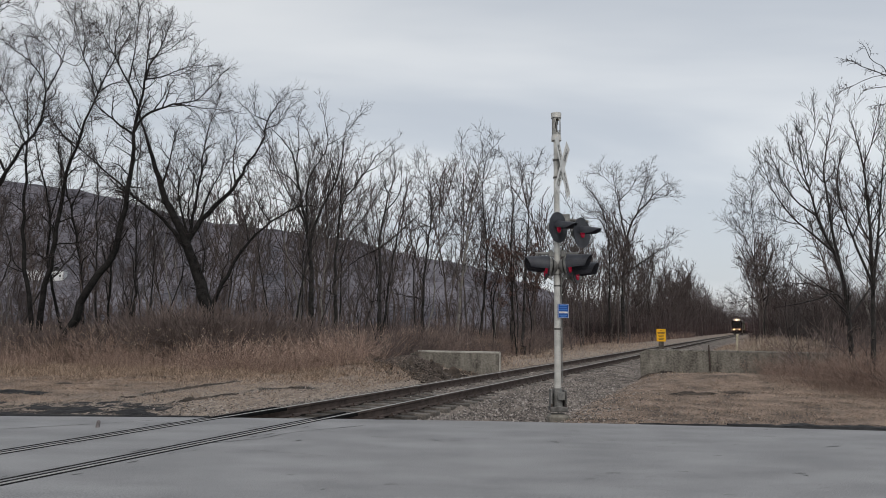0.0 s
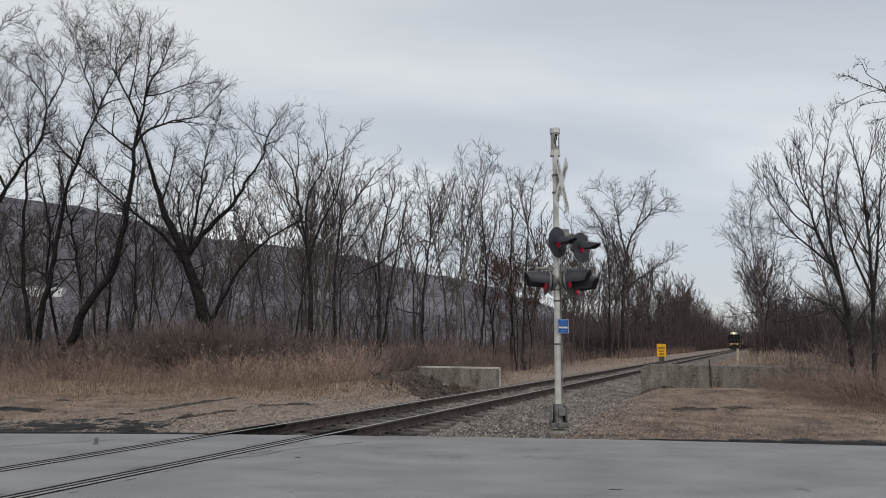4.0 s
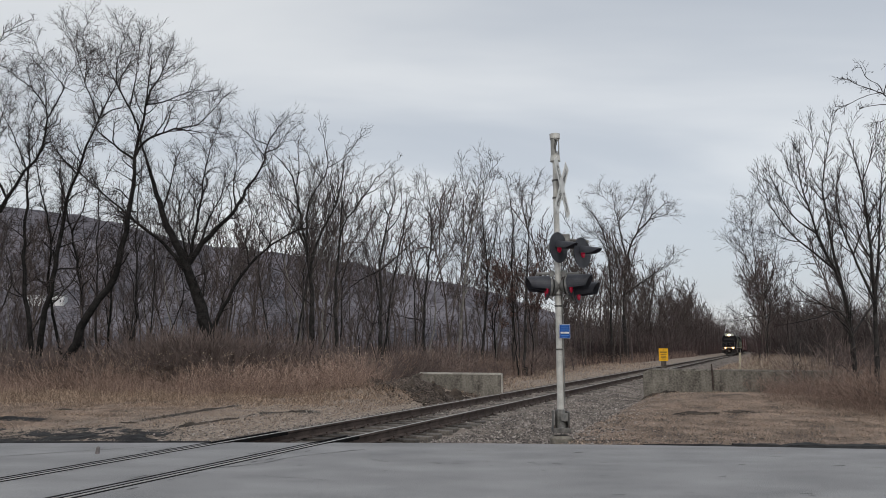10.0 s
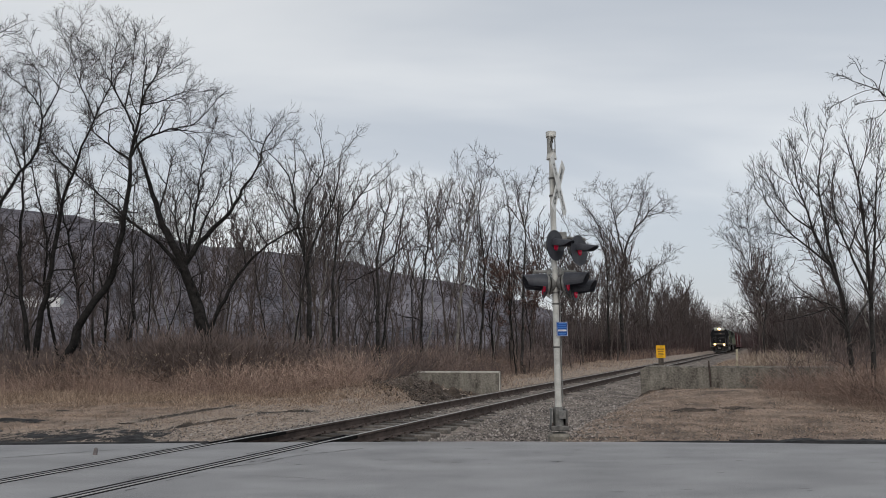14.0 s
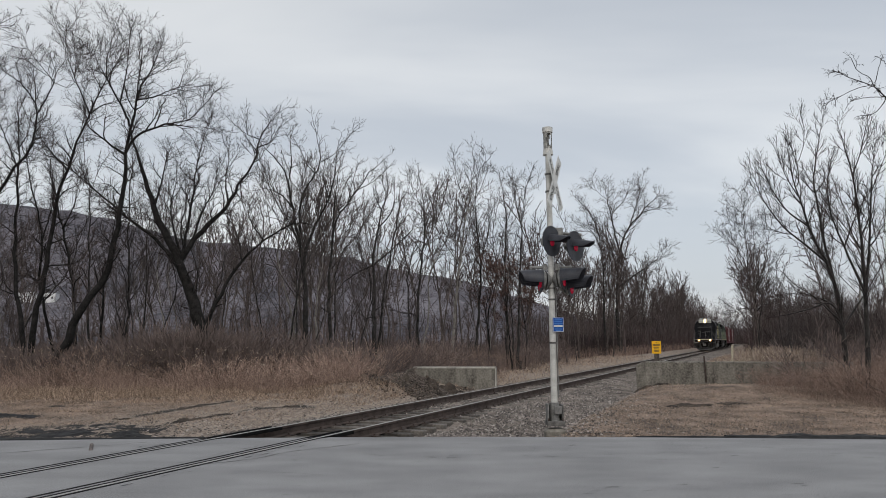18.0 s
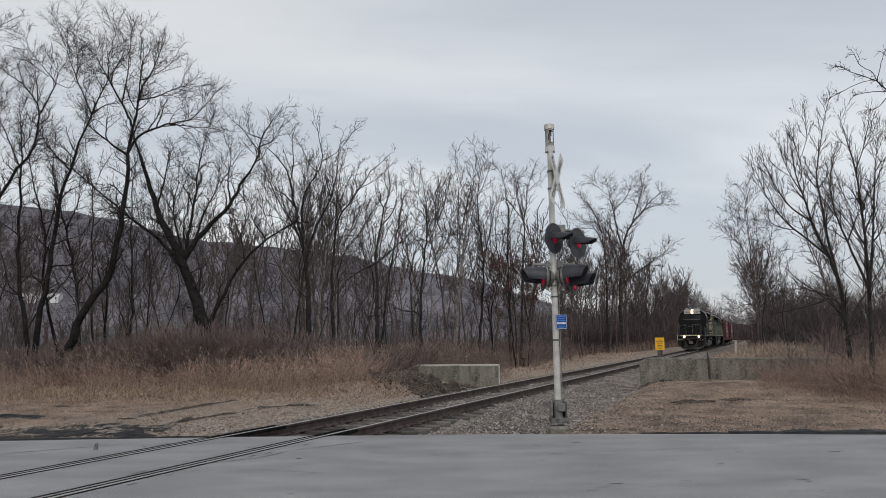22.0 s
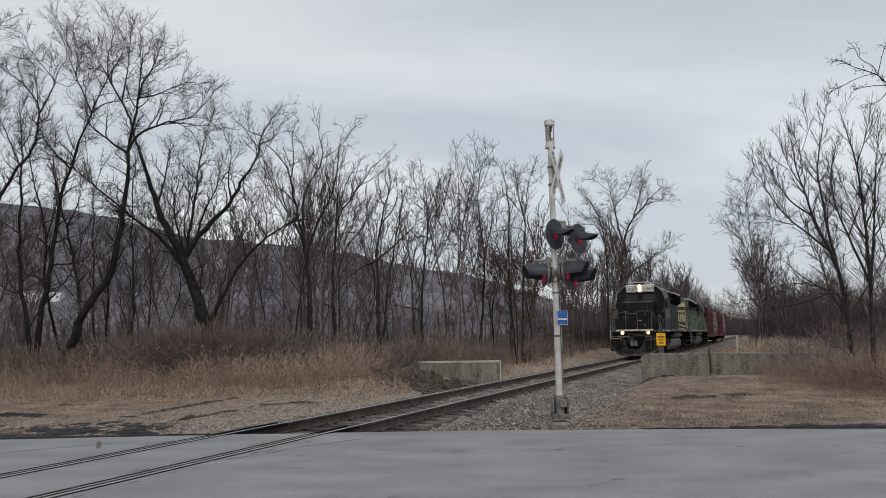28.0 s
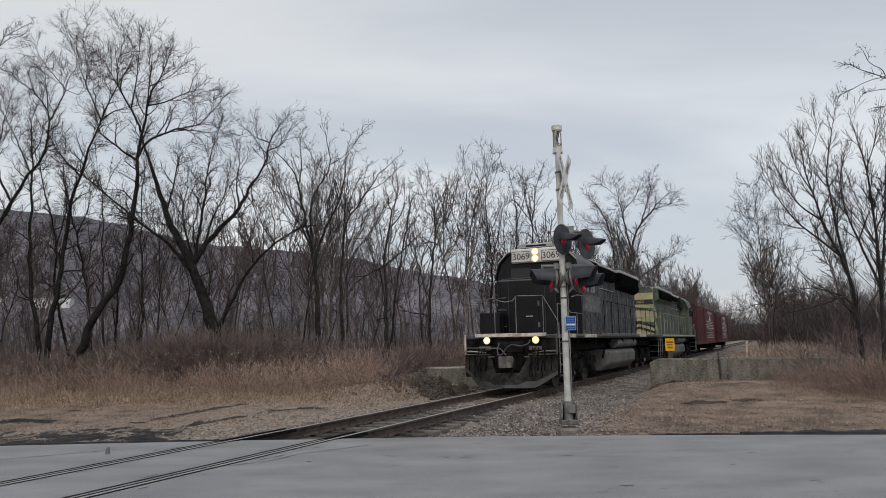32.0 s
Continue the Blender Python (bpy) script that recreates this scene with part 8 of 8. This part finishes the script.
def scatter(name, xy, small, large, mat, label, category, seed, lift=0.0, flat=0.7):
    """Small broken pieces lying about, joined in one mesh."""
    r = np.random.RandomState(seed)
    n = len(xy)
    octa = np.array([(1, 0, 0), (0, 1, 0), (-1, 0, 0), (0, -1, 0), (0, 0, flat), (0, 0, -flat)], dtype=float)
    tri = np.array([(0, 1, 4), (1, 2, 4), (2, 3, 4), (3, 0, 4), (1, 0, 5), (2, 1, 5), (3, 2, 5), (0, 3, 5)])
    up = lift if isinstance(lift, np.ndarray) else np.full(n, lift)
    cen = np.array([(x, y, ground_height(x, y) + u) for (x, y), u in zip(xy, up)])
    v = cen[:, None, :] + octa[None] * r.uniform(small, large, n)[:, None, None] * r.uniform(0.5, 1.3, (n, 6, 3))
    if np.isscalar(lift):
        tri = tri[:4]       # what lies on the ground shows no underside
    f = (np.arange(n)[:, None, None] * 6 + tri[None]).reshape(-1, 3)
    tagged(new(name, raw_mesh(name, v.reshape(-1, 3), f, mat, 3)), label, category, kind="stuff")


def strew(seed, spots):
    """Points round the given spots: x, y, reach in x and y, count."""
    r = np.random.RandomState(seed)
    out = []
    for x, y, rx, ry, n in spots:
        for a, b, k in zip(r.normal(0, 0.5, n), r.normal(0, 0.5, n), r.random_sample(n)):
            px, py = x + a * rx, y + b * ry
            if py > road_edge(px) + 0.02 and noise.noise((px * 1.1, py * 1.6, seed)) > -0.25 + 0.3 * (k - 0.5):
                out.append((px, py))
    return out


xy = strew(61, ((-7.4, 14.0, 2.6, 1.6, 7500), (-11.0, 13.4, 3.2, 1.4, 5500), (-10.6, 17.0, 1.5, 0.5, 500), (-10.3, 19.6, 0.6, 0.25, 200), (-9.0, 12.7, 5.0, 0.5, 1200)))
for x0, y0, x1, y1 in RUTS:
    xy += strew(62, [(x0 + (x1 - x0) * k / 9, y0 + (y1 - y0) * k / 9, 0.22, 0.3, 110) for k in range(10)])
scatter("asphalt_crumbs", xy, 0.007, 0.024, M_CRUMB, "black crumbs of asphalt and wet dirt beside the road", "asphalt spoil", 63)
xy = strew(64, ((7.0, 12.2, 5.0, 0.5, 2200), (2.6, 13.6, 2.2, 1.0, 2200), (10.0, 11.9, 4.0, 0.8, 1200), (7.1, 19.2, 1.9, 0.5, 700), (9.4, 17.2, 1.6, 0.3, 250), (7.8, 25.6, 1.0, 0.3, 300), (9.0, 15.0, 5.5, 3.0, 1800), (6.0, 14.0, 3.5, 2.2, 1500), (-5.5, 14.0, 4.0, 2.0, 1500)))
scatter("asphalt_crumbs", xy, 0.007, 0.024, M_CRUMB, "black crumbs of asphalt among the dry grass", "asphalt spoil", 65)
xy = strew(66, ((-1.6, 25.0, 1.8, 1.3, 4500), (-1.0, 26.0, 1.5, 1.2, 4500), (0.4, 28.3, 2.4, 0.4, 1500), (0.6, 26.5, 1.7, 0.9, 2600), (-0.2, 24.2, 1.2, 0.8, 1500)))
scatter("dirt_heap", xy, 0.012, 0.05, M_HEAP, "heap of dark dirt and roots beside the culvert wall", "dirt", 67, np.array([0.02 + 0.42 * math.exp(-((x + 1.1) ** 2 + (y - 25.8) ** 2) / 1.3) for x, y in xy]))
xy = strew(72, ((8.0, 17.0, 7.0, 5.0, 3500), (-6.5, 17.0, 8.0, 4.0, 3500), (11.0, 14.0, 4.0, 2.0, 1500)))
scatter("dirt_clods", xy, 0.008, 0.028, M_CLOD, "clods, leaves and pebbles in the dry grass", "dirt", 73)
scatter("spread_gravel", SPREAD, 0.010, 0.038, M_STONE, "gravel spilled from the track over the dirt", "gravel", 71)
# pale seed heads over the weeds
rr = np.random.RandomState(68)
xy = patch(69, 600, -150, 690, 23.6, 30, 1.3, 4.5, clumpy(0.5, -0.1, 3, 24.0))
xy = [q for q in xy for _ in range(3)]
xy = [(x + rr.normal(0, 0.05), y + rr.normal(0, 0.05)) for x, y in xy]
hs = np.repeat(rr.uniform(0.5, 1.45, len(xy) // 3), 3) + rr.normal(0, 0.04, len(xy))
scatter("seed_heads", xy, 0.010, 0.030, M_SEED, "pale withered seed heads over the weeds", "weeds", 70, hs, 1.0)


# ---- what moves ----
PATH = [(0, 236.5), (3, 216.8), (6, 196.8), (9, 176.5), (13, 148.9), (17, 120.7), (21, 92.7), (25, 64.8), (28, 45.45), (29, 39.05), (30, 32.8), (31, 26.7), (32, 20.65)]
COUPLED = ((LEAD, 0.0), (SECOND, 21.0), (CAR_A, 42.0), (CAR_B, 66.4))


def travelled(t):
    """Where the front of the train stands at t seconds."""
    for (t0, s0), (t1, s1) in zip(PATH, PATH[1:]):
        if t0 <= t <= t1:
            return s0 + (s1 - s0) * (t - t0) / (t1 - t0)
    return PATH[-1][1]


def motions():
    for ob, back in COUPLED:
        walk(ob, [(t, track_pose(s + back)) for t, s in PATH])
    # the wheels roll as far as the train goes
    for ax, y, r in AXLES:
        n = 400
        walk(ax, [(32.0 * k / n, pose(0, y, r, math.degrees((PATH[0][1] - travelled(32.0 * k / n)) / r), 0, 0)) for k in range(n + 1)])


motions()
